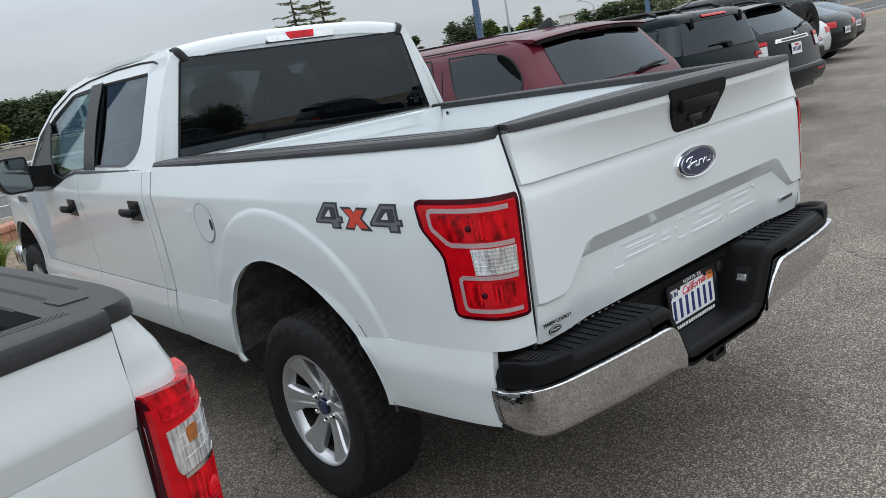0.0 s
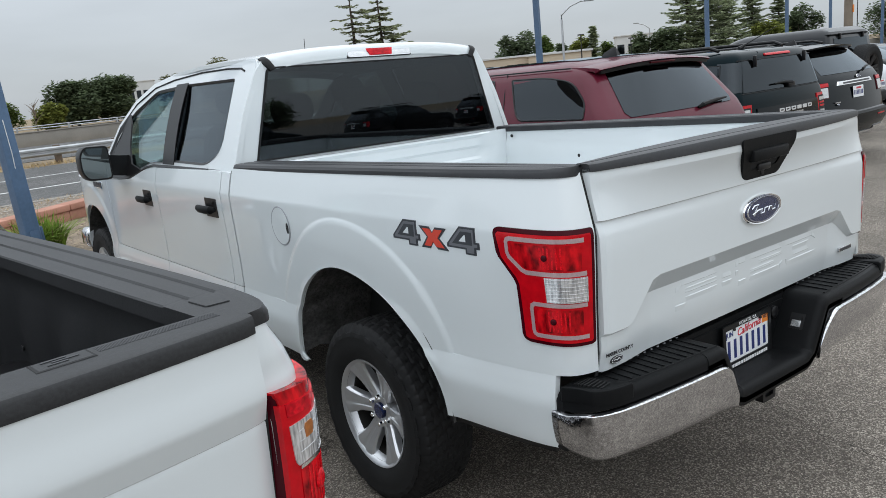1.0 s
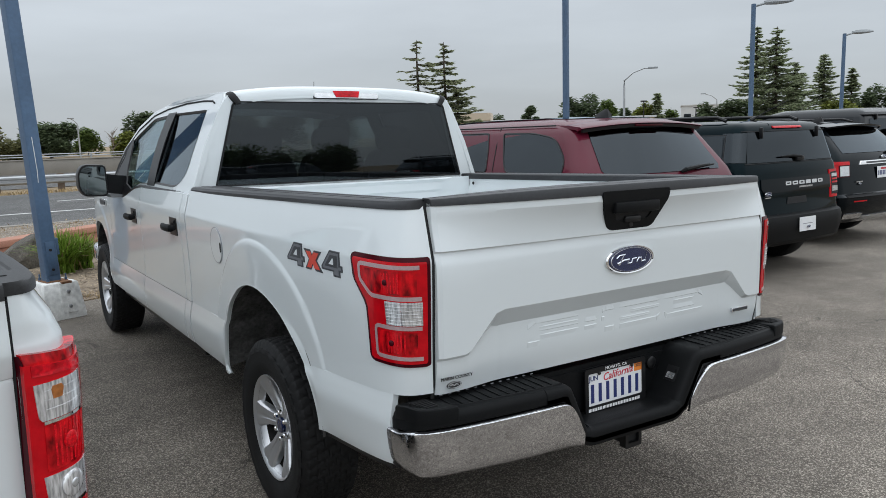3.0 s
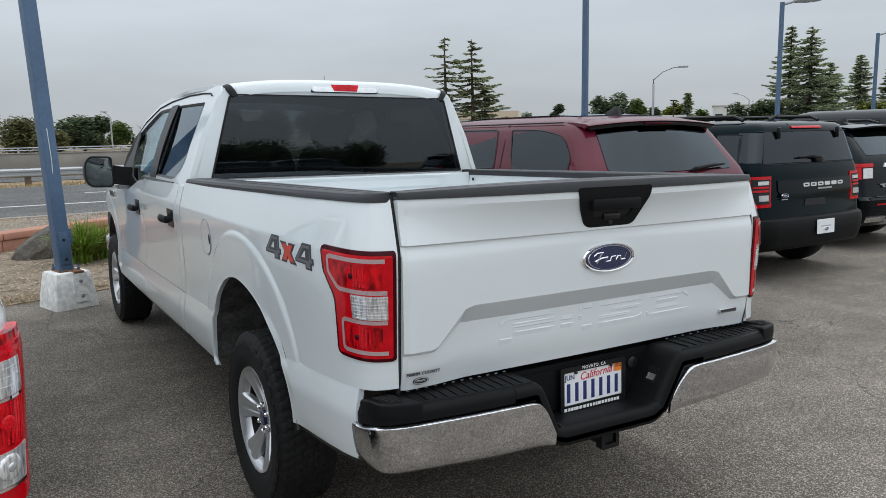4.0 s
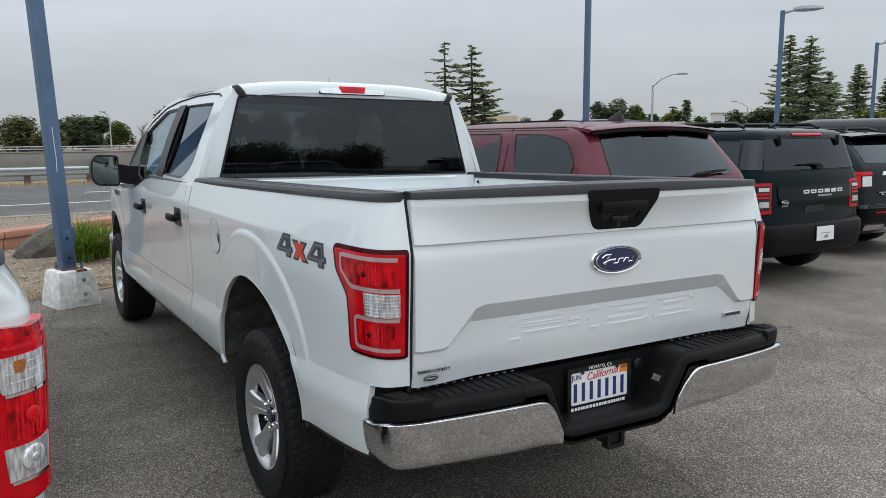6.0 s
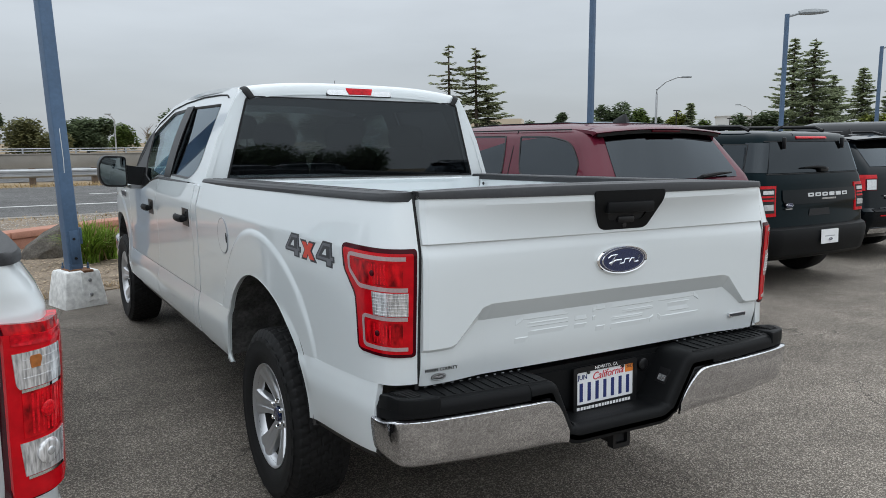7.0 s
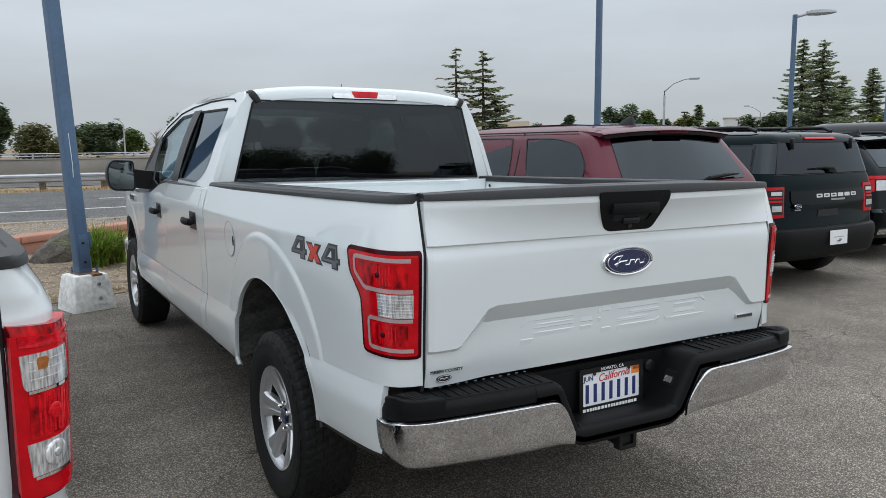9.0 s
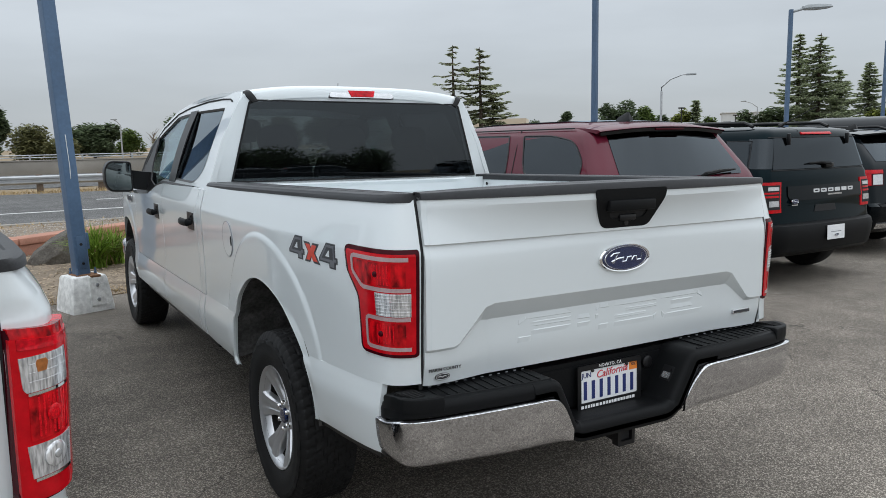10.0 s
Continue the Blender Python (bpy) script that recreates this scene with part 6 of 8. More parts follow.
def truck_decals(t):
    """The drive decal on the flanks and the dealer's sticker on the tailgate."""
    for side in (-1, 1):
        holder = None

        def at(u, v, out):
            # u runs with the reading direction, 0 to 0.42 m; v is height
            y = 0.818 - 1.16 * u if side < 0 else 0.40 + 1.16 * u
            return flank(arc_at(y), 1.155 + v, side, out)

        def glyph(name, outline, mat, out, parent):
            bm = bmesh.new()
            prism(bm, [at(u, v, out) for u, v in outline], (-side * 0.003, 0, 0))
            return part(name, bm, mat, parent)
        four = [(0.0, 0.028), (0.055, 0.088), (0.118, 0.088), (0.118, 0.042), (0.132, 0.042), (0.132, 0.020), (0.118, 0.020), (0.118, 0.0), (0.076, 0.0), (0.076, 0.016), (0.0, 0.016)]
        four_in = [(0.010, 0.030), (0.058, 0.081), (0.111, 0.081), (0.111, 0.036), (0.125, 0.036), (0.125, 0.026), (0.111, 0.026), (0.111, 0.006), (0.083, 0.006), (0.083, 0.022), (0.010, 0.022)]
        four_core = [(0.024, 0.031), (0.062, 0.073), (0.105, 0.073), (0.105, 0.031)]
        hole = [(0.052, 0.040), (0.076, 0.062), (0.080, 0.062), (0.080, 0.040)]
        EX = [(0.128, 0.088), (0.176, 0.088), (0.190, 0.066), (0.206, 0.088), (0.256, 0.088), (0.222, 0.046), (0.262, 0.0), (0.212, 0.0), (0.192, 0.026), (0.176, 0.0), (0.134, 0.0), (0.164, 0.046)]
        ex = [(0.194 + (u - 0.194) * 0.96, v * 0.84) for u, v in EX]
        cx, cy = 0.194, 0.038
        ex_in = [(cx + (u - cx) * 0.74, cy + (v - cy) * 0.80) for u, v in ex]
        for u0 in (0.0, 0.254):
            g = glyph("decal_digit", [(u + u0, v) for u, v in four], DECAL_DARK, 0.0020, t)
            if side < 0 and holder is None:
                tagged(g, "charcoal 4x4 decal digit")
            glyph("digit_fill", [(u + u0, v) for u, v in four_in], DECAL_STEEL, 0.0026, g)
            glyph("digit_core", [(u + u0, v) for u, v in four_core], DECAL_DARK, 0.0032, g)
            glyph("digit_gap", [(u + u0, v) for u, v in hole], WHITE_PAINT, 0.0040, g)
        g = glyph("decal_cross", ex, DECAL_DARK, 0.0020, t)
        tagged(g, "red x of the drive decal")
        glyph("cross_fill", ex_in, DECAL_RED, 0.0030, g)
    me = letters("MARIN COUNTY", 0.0150, 0.0004, 1.06)
    bm = bmesh.new()
    for k in range(3):
        bm.from_mesh(me)
        bmesh.ops.translate(bm, verts=bm.verts[:], vec=(0.00055, 0.0002, 0.00015))
    bm.to_mesh(me)
    bm.free()
    me.materials.append(GAP_BLACK)
    ob = new("dealer_lettering", me)
    ob.parent = t
    ob.matrix_local = Matrix.Translation((-0.748, tailgate_depth(-0.748, 0.864) - 0.006, 0.864)) @ pose(0, 0, 0, 82, 0, -2.0)
    bm = bmesh.new()
    n = 24
    yo = tailgate_depth(-0.752, 0.850) - 0.002
    prism(bm, [(-0.752 + 0.028 * math.cos(2 * math.pi * k / n), yo, 0.838 + 0.012 * math.sin(2 * math.pi * k / n)) for k in range(n)], (0, 0.003, 0))
    o = part("dealer_oval", bm, GAP_BLACK, t, "small black oval sticker")
    bm = bmesh.new()
    tube(bm, [(-0.752 + 0.024 * math.cos(2 * math.pi * k / n), yo - 0.0006, 0.838 + 0.0095 * math.sin(2 * math.pi * k / n)) for k in range(n + 1)], 0.0008, 4)
    tube(bm, [(-0.768, yo - 0.0006, 0.838), (-0.76, yo - 0.0006, 0.841), (-0.752, yo - 0.0006, 0.836), (-0.744, yo - 0.0006, 0.841), (-0.737, yo - 0.0006, 0.837)], 0.0012, 4)
    part("oval_line", bm, PLATE_WHITE, o)


truck = pickup("pickup_truck", LEAN, "white crew cab pickup with chrome rear bumper and black trim", True, False)
pickup("pickup_truck", Matrix.Translation((-2.751, -0.338, 0.0)) @ pose(0, 0, 0, 0, 0, 5.7) @ Matrix.Diagonal((0.988, 0.98, 0.945, 1)),
       "white pickup with black bed liner and red tail lamps", False, True)


# ---- sport utility cars, parked nose first beside the truck ----
class Shape:
    """A car body as a stack of level slices: tables of height against half width, tail and nose."""

    def __init__(self, half, tail, nose, bow=0.05, corner=0.14):
        self.half, self.tail, self.nose, self.bow, self.corner = half, tail, nose, bow, corner

    def hw(self, z):
        return between(z, self.half)

    def rear(self, x, z):
        h = self.hw(z)
        return between(z, self.tail) + self.bow * (abs(x) / h) ** 2.2

    def ring(self, z):
        h, r = self.hw(z), self.corner
        y1 = between(z, self.nose)
        pts = []
        xs = [-1, -0.75, -0.5, -0.25, 0, 0.25, 0.5, 0.75, 1]
        e = h - r
        for u in xs:
            pts.append((u * e, self.rear(u * e, z), z))
        y0 = self.rear(e, z)
        for k in range(1, 6):
            a = math.pi / 2 * k / 5
            pts.append((e + r * math.sin(a), y0 + r * (1 - math.cos(a)), z))
        ya, yb = y0 + r, y1 - 0.35
        for k in range(1, 7):
            pts.append((h, ya + (yb - ya) * k / 6, z))
        for k in range(1, 5):
            a = math.pi / 2 * k / 4
            pts.append((h - 0.30 * (1 - math.cos(a)), yb + 0.30 * math.sin(a), z))
        pts.append((0.0, y1, z))
        side = [(-x, y, zz) for x, y, zz in pts[9:-1]][::-1]
        return pts + side


def suv_glass(s, parent, name, outline, side, mat, out=0.004, label=""):
    return part(name, holed(bmesh.new(), outline, [], lambda y, z: (side * (s.hw(z) + out), y, z), (-side * 0.006, 0, 0)), mat, parent, label)


def rear_patch(s, parent, name, rows, mat, out=0.005, deep=0.01, label="", n=12, steps=6, x0=0.0):
    """A piece lying on the tail: rows of (z, left x, right x)."""
    grid = []
    zs = [rows[0][0] + (rows[-1][0] - rows[0][0]) * k / steps for k in range(steps + 1)]
    for z in zs:
        a, b = between(z, [(r[0], r[1]) for r in rows]), between(z, [(r[0], r[2]) for r in rows])
        grid.append([(a + (b - a) * j / n, s.rear(a + (b - a) * j / n, z) - out, z) for j in range(n + 1)])
    return part(name, shell(grid, (0, deep, 0)), mat, parent, label, 40)


def corner_patch(s, parent, name, z0, z1, u0, u1, side, mat, out=0.006, label="", steps=8):
    """A piece wrapped round a rear corner; u runs from 0 at the tail's edge to 1 on the flank, below 0 inwards."""
    grid = []
    for i in range(steps + 1):
        z = z0 + (z1 - z0) * i / steps
        h, r = s.hw(z), s.corner
        e = h - r
        row = []
        for j in range(15):
            u = u0 + (u1 - u0) * j / 14
            if u < 0:
                x, y = e + u * r, s.rear(e + u * r, z)
                n = Vector((0, -1, 0))
            elif u <= 1:
                a = math.pi / 2 * u
                x, y = e + r * math.sin(a), s.rear(e, z) + r * (1 - math.cos(a))
                n = Vector((math.sin(a), -math.cos(a), 0))
            else:
                x, y = h, s.rear(e, z) + r + (u - 1) * r
                n = Vector((1, 0, 0))
            row.append(Vector((side * (x + n.x * out), y + n.y * out, z)))
        grid.append(row)
    return part(name, shell(grid, lambda i, j: (-side * 0.012, 0.012, 0)), mat, parent, label, 40)


def wiper(parent, pts, m=None):
    part("rear_wiper", tube(bmesh.new(), pts, [0.013, 0.019, 0.015, 0.007], 8), BLACK_PLASTIC, parent, "black rear wiper")


def fin(parent, x, y, z):
    bm = bmesh.new()
    loft(bm, [[(x + w * a, yy + l * b, z + h) for a, b in ((-1, 0), (-0.6, -1), (0.6, -1), (1, 0), (0.5, 1), (-0.5, 1))] for h, w, l, yy in ((-0.01, 0.035, 0.09, y), (0.02, 0.028, 0.07, y - 0.01), (0.05, 0.012, 0.03, y - 0.035), (0.062, 0.006, 0.014, y - 0.045))])
    part("aerial_fin", bm, SATIN_BLACK, parent, "black roof aerial fin")


def suv(name, m, label, s, zs, paint, windows, y_rear, y_front, tyre_r=0.37, glass_mat=None, cladding=False, track=None):
    t = thing(name, m, label, "car", "parked vehicles")
    body = part("body", loft(bmesh.new(), [s.ring(z) for z in zs]), paint, t, angle=32)
    for side in (-1, 1):
        for k, w in enumerate(windows):
            suv_glass(s, t, "side_window", w, side, glass_mat or DARK_GLASS, label="dark side window")
            cx, cz = sum(p[0] for p in w) / len(w), sum(p[1] for p in w) / len(w)
            bm = bmesh.new()
            pts = [(side * (s.hw(z) + 0.003), y, z) for y, z in w]
            tube(bm, pts + pts[:1], 0.007, 5, False)
            part("window_seal", bm, SATIN_BLACK, t)
        for y in (y_rear, y_front):
            # arches aren't cut: a black half disc stands for their shade, and any cladding
            bm = bmesh.new()
            outer = [(y + (tyre_r + 0.085) * math.cos(math.pi * k / 16), tyre_r + (tyre_r + 0.085) * math.sin(math.pi * k / 16)) for k in range(17)]
            outer = [(y + tyre_r + 0.085, 0.26)] + outer + [(y - tyre_r - 0.085, 0.26)]
            holed(bm, outer, [], lambda a, b: (side * (s.hw(b) + 0.006), a, b), (-side * 0.02, 0, 0))
            part("arch_disc", bm, BLACK_PLASTIC if cladding else GAP_BLACK, t)
            wheel(t, side, y, tyre_r, s.hw(0.5) + 0.02, True, tyre_r, tyre_r * 0.62, 0.235, 6, False, DARK_METAL if cladding else ALLOY)
    part("underbody", box(bmesh.new(), -0.75, 0.75, y_rear - 0.1, y_front + 0.6, 0.28, 0.40), GAP_BLACK, t)
    return t


def blank_plate(parent, m, mat=PLATE_WHITE, bars=True, name="number_plate"):
    p = part(name, box(bmesh.new(), -0.152, 0.152, -0.076, 0.076, 0.0, 0.004, 0.001, 1), mat, parent, "white licence plate" if bars else "white dealer plate insert")
    p.matrix_local = m
    if bars:
        for k in range(7):
            x = -0.118 + 0.039 * k
            part("number_bar", box(bmesh.new(), x - 0.012, x + 0.012, -0.04, 0.02, 0.003, 0.0055), PLATE_BLUE, p)
        part("state_bar", box(bmesh.new(), -0.06, 0.08, 0.035, 0.06, 0.003, 0.0055), PLATE_RED, p)
    else:
        oval_badge(p, (0, -0.028, 0.004), 0.07, 0.03, Matrix())
        part("text_bar", box(bmesh.new(), -0.09, 0.09, 0.0, 0.008, 0.003, 0.0055), DECAL_GREY, p)
    return p


# maroon three-row car
S1 = Shape([(0.28, 0.86), (0.42, 0.93), (0.65, 0.962), (0.90, 0.965), (1.12, 0.935), (1.28, 0.90), (1.60, 0.765), (1.66, 0.72), (1.70, 0.64), (1.725, 0.52), (1.738, 0.36)],
           [(0.28, 2.30), (0.40, 2.08), (0.62, 2.00), (0.85, 2.02), (1.0, 2.10), (1.24, 2.17), (1.28, 2.20), (1.62, 2.46), (1.66, 2.52), (1.70, 2.66), (1.725, 2.85), (1.738, 3.1)],
           [(0.28, 7.0), (0.6, 7.12), (0.9, 7.08), (1.04, 6.9), (1.12, 5.95), (1.28, 5.72), (1.62, 5.12), (1.70, 4.75), (1.738, 4.2)], 0.09, 0.13)
Z1 = [0.28, 0.36, 0.48, 0.62, 0.78, 0.92, 1.02, 1.12, 1.20, 1.28, 1.36, 1.44, 1.52, 1.60, 1.64, 1.67, 1.70, 1.716, 1.728, 1.738]
W1 = [rounded([(2.50, 1.288), (3.20, 1.288), (3.27, 1.38), (3.38, 1.615), (2.98, 1.612), (2.68, 1.565), (2.51, 1.40)], [0.02, 0.06, 0.05, 0.02, 0.1, 0.1, 0.08]),
      rounded([(3.48, 1.288), (4.42, 1.288), (4.42, 1.620), (3.60, 1.620), (3.53, 1.45)], 0.025),
      rounded([(4.52, 1.288), (5.52, 1.288), (5.05, 1.60), (4.52, 1.62)], 0.03)]
maroon = suv("suv", Matrix.Translation((2.85, 0, 0)), "maroon three-row sport utility car with dark rear glass", S1, Z1, MAROON_PAINT, W1, 3.15, 6.15, 0.38)
rear_patch(S1, maroon, "rear_window", [(1.275, -0.66, 0.66), (1.30, -0.695, 0.695), (1.60, -0.615, 0.615), (1.635, -0.59, 0.59)], DARK_GLASS, 0.006, 0.012, "large dark rear window", 16, 10)
bm = bmesh.new()
rows = []
for k in range(21):
    u = -1 + k / 10
    e = 0.035 * abs(u) ** 3
    rows.append([(0.70 * u, 2.78 + 0.02 * abs(u), 1.716 - 0.045 * u * u), (0.715 * u, 2.60 + e, 1.706 - 0.040 * u * u), (0.72 * u, 2.445 + e, 1.684 - 0.036 * u * u), (0.72 * u, 2.425 + e, 1.672 - 0.036 * u * u), (0.71 * u, 2.45 + e, 1.660 - 0.036 * u * u)])
shell(rows, (0, 0.05, -0.020), bm)
sp = part("roof_spoiler", bm, MAROON_PAINT, maroon, "maroon roof spoiler with dark underside")
bm = bmesh.new()
rows = []
for k in range(21):
    u = -1 + k / 10
    e = 0.10 * abs(u) ** 3
    rows.append([(0.70 * u, 2.428 + e * 0.4, 1.664 - 0.036 * u * u), (0.69 * u, 2.436 + e * 0.4, 1.640 - 0.036 * u * u), (0.64 * u, S1.rear(0.64 * u, 1.628) - 0.012, 1.628)])
shell(rows, (0, 0.02, 0.004), bm)
part("spoiler_underside", bm, SATIN_BLACK, sp)
bm = bmesh.new()
box(bm, -0.16, 0.16, 2.416, 2.44, 1.644, 1.660, 0.004)
part("high_brake_lamp", bm, DARK_RED_LENS, sp, "dark red high brake lamp")
wiper(maroon, [(0.12, 2.185, 1.268), (0.15, 2.165, 1.285), (0.35, 2.18, 1.305), (0.56, 2.215, 1.310)])
fin(maroon, 0.0, 2.95, 1.742)
part("roof_panel", shell([[(0.50 * u, y, between(y, [(2.85, 1.727), (3.1, 1.7405), (4.2, 1.7405), (4.6, 1.716)]) + 0.002 - (0.006 if abs(u) > 0.9 else 0.0)) for u in (-1, -0.92, -0.5, 0, 0.5, 0.92, 1)] for y in (2.86, 3.1, 3.6, 4.2, 4.55)], (0, 0, -0.006)), DARK_GLASS, maroon, "dark glossy sheet over the middle of the roof")
for side in (-1, 1):
    corner_patch(S1, maroon, "tail_lamp", 0.92, 1.08, -2.2, 1.3, side, RED_LENS, 0.008, "red wrap-round tail lamp")
    bm = bmesh.new()
    tube(bm, [(side * (S1.hw(1.66) + 0.005), y, 1.668) for y in (2.75, 3.2, 3.8, 4.5)], 0.006, 5)
    part("roof_seam", bm, GAP_BLACK, maroon)
    for y0 in (3.47, 4.47):
        seam = tube(bmesh.new(), [(side * (S1.hw(z) + 0.001), y0 - (0.22 * (1.66 - max(z, 1.25)) if y0 < 4 else 0), z) for z in (1.66, 1.5, 1.3, 1.1, 0.9, 0.6, 0.45)], 0.005, 5)
        part("door_seam", seam, GAP_BLACK, maroon)
rear_patch(S1, maroon, "rear_bumper_trim", [(0.36, -0.75, 0.75), (0.50, -0.80, 0.80)], BLACK_PLASTIC, 0.008, 0.02)
blank_plate(maroon, Matrix.Translation((0, 2.005, 0.78)) @ pose(0, 0, 0, 88, 0, 0))

# black-green compact off-roader
S2 = Shape([(0.30, 0.84), (0.42, 0.90), (0.62, 0.935), (0.90, 0.940), (1.10, 0.925), (1.22, 0.895), (1.54, 0.785), (1.60, 0.76), (1.64, 0.71), (1.665, 0.60), (1.675, 0.45)],
           [(0.30, 2.98), (0.40, 2.84), (0.60, 2.84), (0.66, 2.86), (0.95, 2.88), (1.18, 2.90), (1.22, 2.92), (1.54, 2.985), (1.60, 3.01), (1.64, 3.06), (1.665, 3.2), (1.675, 3.4)],
           [(0.30, 6.95), (0.6, 7.1), (0.95, 7.08), (1.06, 6.95), (1.14, 6.0), (1.22, 5.88), (1.54, 5.45), (1.64, 5.2), (1.675, 4.9)], 0.05, 0.11)
Z2 = [0.30, 0.38, 0.50, 0.62, 0.74, 0.86, 0.98, 1.10, 1.18, 1.22, 1.30, 1.38, 1.46, 1.54, 1.58, 1.61, 1.64, 1.655, 1.665, 1.675]
W2 = [[(3.16, 1.235), (3.50, 1.235), (3.52, 1.525), (3.20, 1.525)], [(3.54, 1.235), (4.10, 1.235), (4.10, 1.535), (3.56, 1.535)],
      rounded([(4.18, 1.235), (4.95, 1.235), (4.95, 1.54), (4.18, 1.54)], 0.03), rounded([(5.02, 1.235), (5.72, 1.235), (5.40, 1.53), (5.02, 1.54)], 0.03)]
boxy = suv("suv", Matrix.Translation((5.70, 0, 0)), "black-green boxy off-road car with upright dark rear glass", S2, Z2, GREEN_BLACK_PAINT, W2, 3.62, 6.28, 0.36, None, True)
rear_patch(S2, boxy, "rear_window", [(1.232, -0.775, 0.775), (1.552, -0.685, 0.685)], DARK_GLASS, 0.007, 0.012, "upright dark rear window", 12, 6)
rear_patch(S2, boxy, "hatch_seam", [(1.218, -0.80, 0.80), (1.226, -0.80, 0.80)], GAP_BLACK, 0.006, 0.008)
rear_patch(S2, boxy, "hatch_seam", [(1.556, -0.76, 0.76), (1.563, -0.76, 0.76)], GAP_BLACK, 0.006, 0.008)
for side in (-1, 1):
    part("glass_hinge", box(bmesh.new(), side * 0.51 - 0.012, side * 0.51 + 0.012, 2.955, 2.995, 1.482, 1.598, 0.008), SATIN_BLACK, boxy)
    corner_patch(S2, boxy, "quarter_glass", 1.240, 1.545, 0.03, 1.98, side, DARK_GLASS, 0.004, "dark glass wrapped round the corner", 6)
    lamp = corner_patch(S2, boxy, "tail_lamp", 0.79, 1.105, -1.12, 0.86, side, RED_LENS, 0.010, "red-framed tail lamp with clear bars")
    corner_patch(S2, lamp, "lamp_housing", 0.825, 1.075, -0.92, 0.66, side, GAP_BLACK, 0.013, "", 6)
    for z0, z1, u1, mt in ((1.020, 1.058, 0.30, SMOKED_CLEAR), (0.985, 1.004, 0.56, RED_LENS), (0.948, 0.968, 0.56, RED_LENS), (0.855, 0.915, 0.25, SMOKED_CLEAR)):
        corner_patch(S2, lamp, "lamp_bar", z0, z1, -0.78, u1, side, mt, 0.016, "", 3)
    bm = bmesh.new()
    tube(bm, [(side * 0.655, 3.3, 1.675), (side * 0.665, 3.4, 1.715), (side * 0.668, 4.2, 1.72), (side * 0.665, 5.0, 1.715), (side * 0.655, 5.12, 1.67)], 0.020, 8)
    part("roof_rail", bm, SATIN_BLACK, boxy, "black raised roof rail")
    rear_patch(S2, boxy, "bumper_reflector", [(0.505, side * 0.62 - 0.05, side * 0.62 + 0.05), (0.525, side * 0.62 - 0.05, side * 0.62 + 0.05)], RED_LENS, 0.075, 0.02)
rear_patch(S2, boxy, "high_brake_lamp", [(1.588, -0.26, 0.26), (1.612, -0.255, 0.255)], RED_LENS, 0.012, 0.02, "red high brake lamp")
bm = bmesh.new()
rows = []
for z, o in ((0.34, 0.0), (0.38, 0.05), (0.48, 0.075), (0.60, 0.085), (0.655, 0.085), (0.672, 0.06), (0.675, 0.0)):
    rows.append([(x, S2.rear(min(abs(x), 0.8), max(z, 0.42)) - o + (0.35 * max(0, abs(x) - 0.80)) * 2.2, z) for x in [-0.935 + 1.87 * k / 22 for k in range(23)]])
shell(rows, (0, 0.06, 0), bm)
bp = part("rear_bumper", bm, BLACK_PLASTIC, boxy, "black plastic rear bumper")
rear_patch(S2, boxy, "letter_band", [(0.905, -0.56, 0.72), (0.925, -0.60, 0.74), (1.055, -0.60, 0.72)], BLACK_PAINT, 0.010, 0.02, "black band across the hatch", 10, 3)
for k in range(6):
    x = -0.150 + 0.124 * k
    bm = bmesh.new()
    o = rounded([(x - 0.050, 0.976), (x + 0.050, 0.976), (x + 0.050, 1.016), (x - 0.050, 1.016)], 0.010)
    i_ = [(x - 0.026, 0.989), (x + 0.026, 0.989), (x + 0.026, 1.003), (x - 0.026, 1.003)]
    holed(bm, o, [i_] if k in (0, 1, 2, 5) else [], lambda a, b: (a, S2.rear(a, b) - 0.014, b), (0, 0.006, 0))
    part("letter_block", bm, BADGE_SILVER, boxy)
part("letter_strip", box(bmesh.new(), 0.04, 0.29, 2.862, 2.875, 0.940, 0.958), BADGE_SILVER, boxy)
oval_badge(boxy, (-0.52, 2.868, 0.90), 0.115, 0.05, pose(0, 0, 0, 90, 0, 0))
part("badge_strip", box(bmesh.new(), -0.57, -0.47, 2.862, 2.875, 0.855, 0.866), BADGE_SILVER, boxy)
rear_patch(S2, boxy, "hatch_grip", [(0.775, -0.18, 0.20), (0.845, -0.16, 0.18)], GAP_BLACK, 0.007, 0.01)
blank_plate(boxy, Matrix.Translation((0.03, 2.745, 0.555)) @ pose(0, 0, 0, 88, 0, 0), PLATE_WHITE, False)
wiper(boxy, [(0.12, 2.905, 1.25), (0.10, 2.895, 1.275), (-0.06, 2.90, 1.29), (-0.26, 2.90, 1.285)])
part("wiper_hub", box(bmesh.new(), 0.02, 0.16, 2.885, 2.92, 1.235, 1.285, 0.012), SATIN_BLACK, boxy)
bm = bmesh.new()
tube(bm, [(-0.05, 3.42, 1.68), (0.0, 3.38, 1.72)], [0.03, 0.012], 8)
tube(bm, [(0.0, 3.40, 1.71), (0.06, 3.05, 1.88)], 0.005, 5)
part("aerial", bm, SATIN_BLACK, boxy)

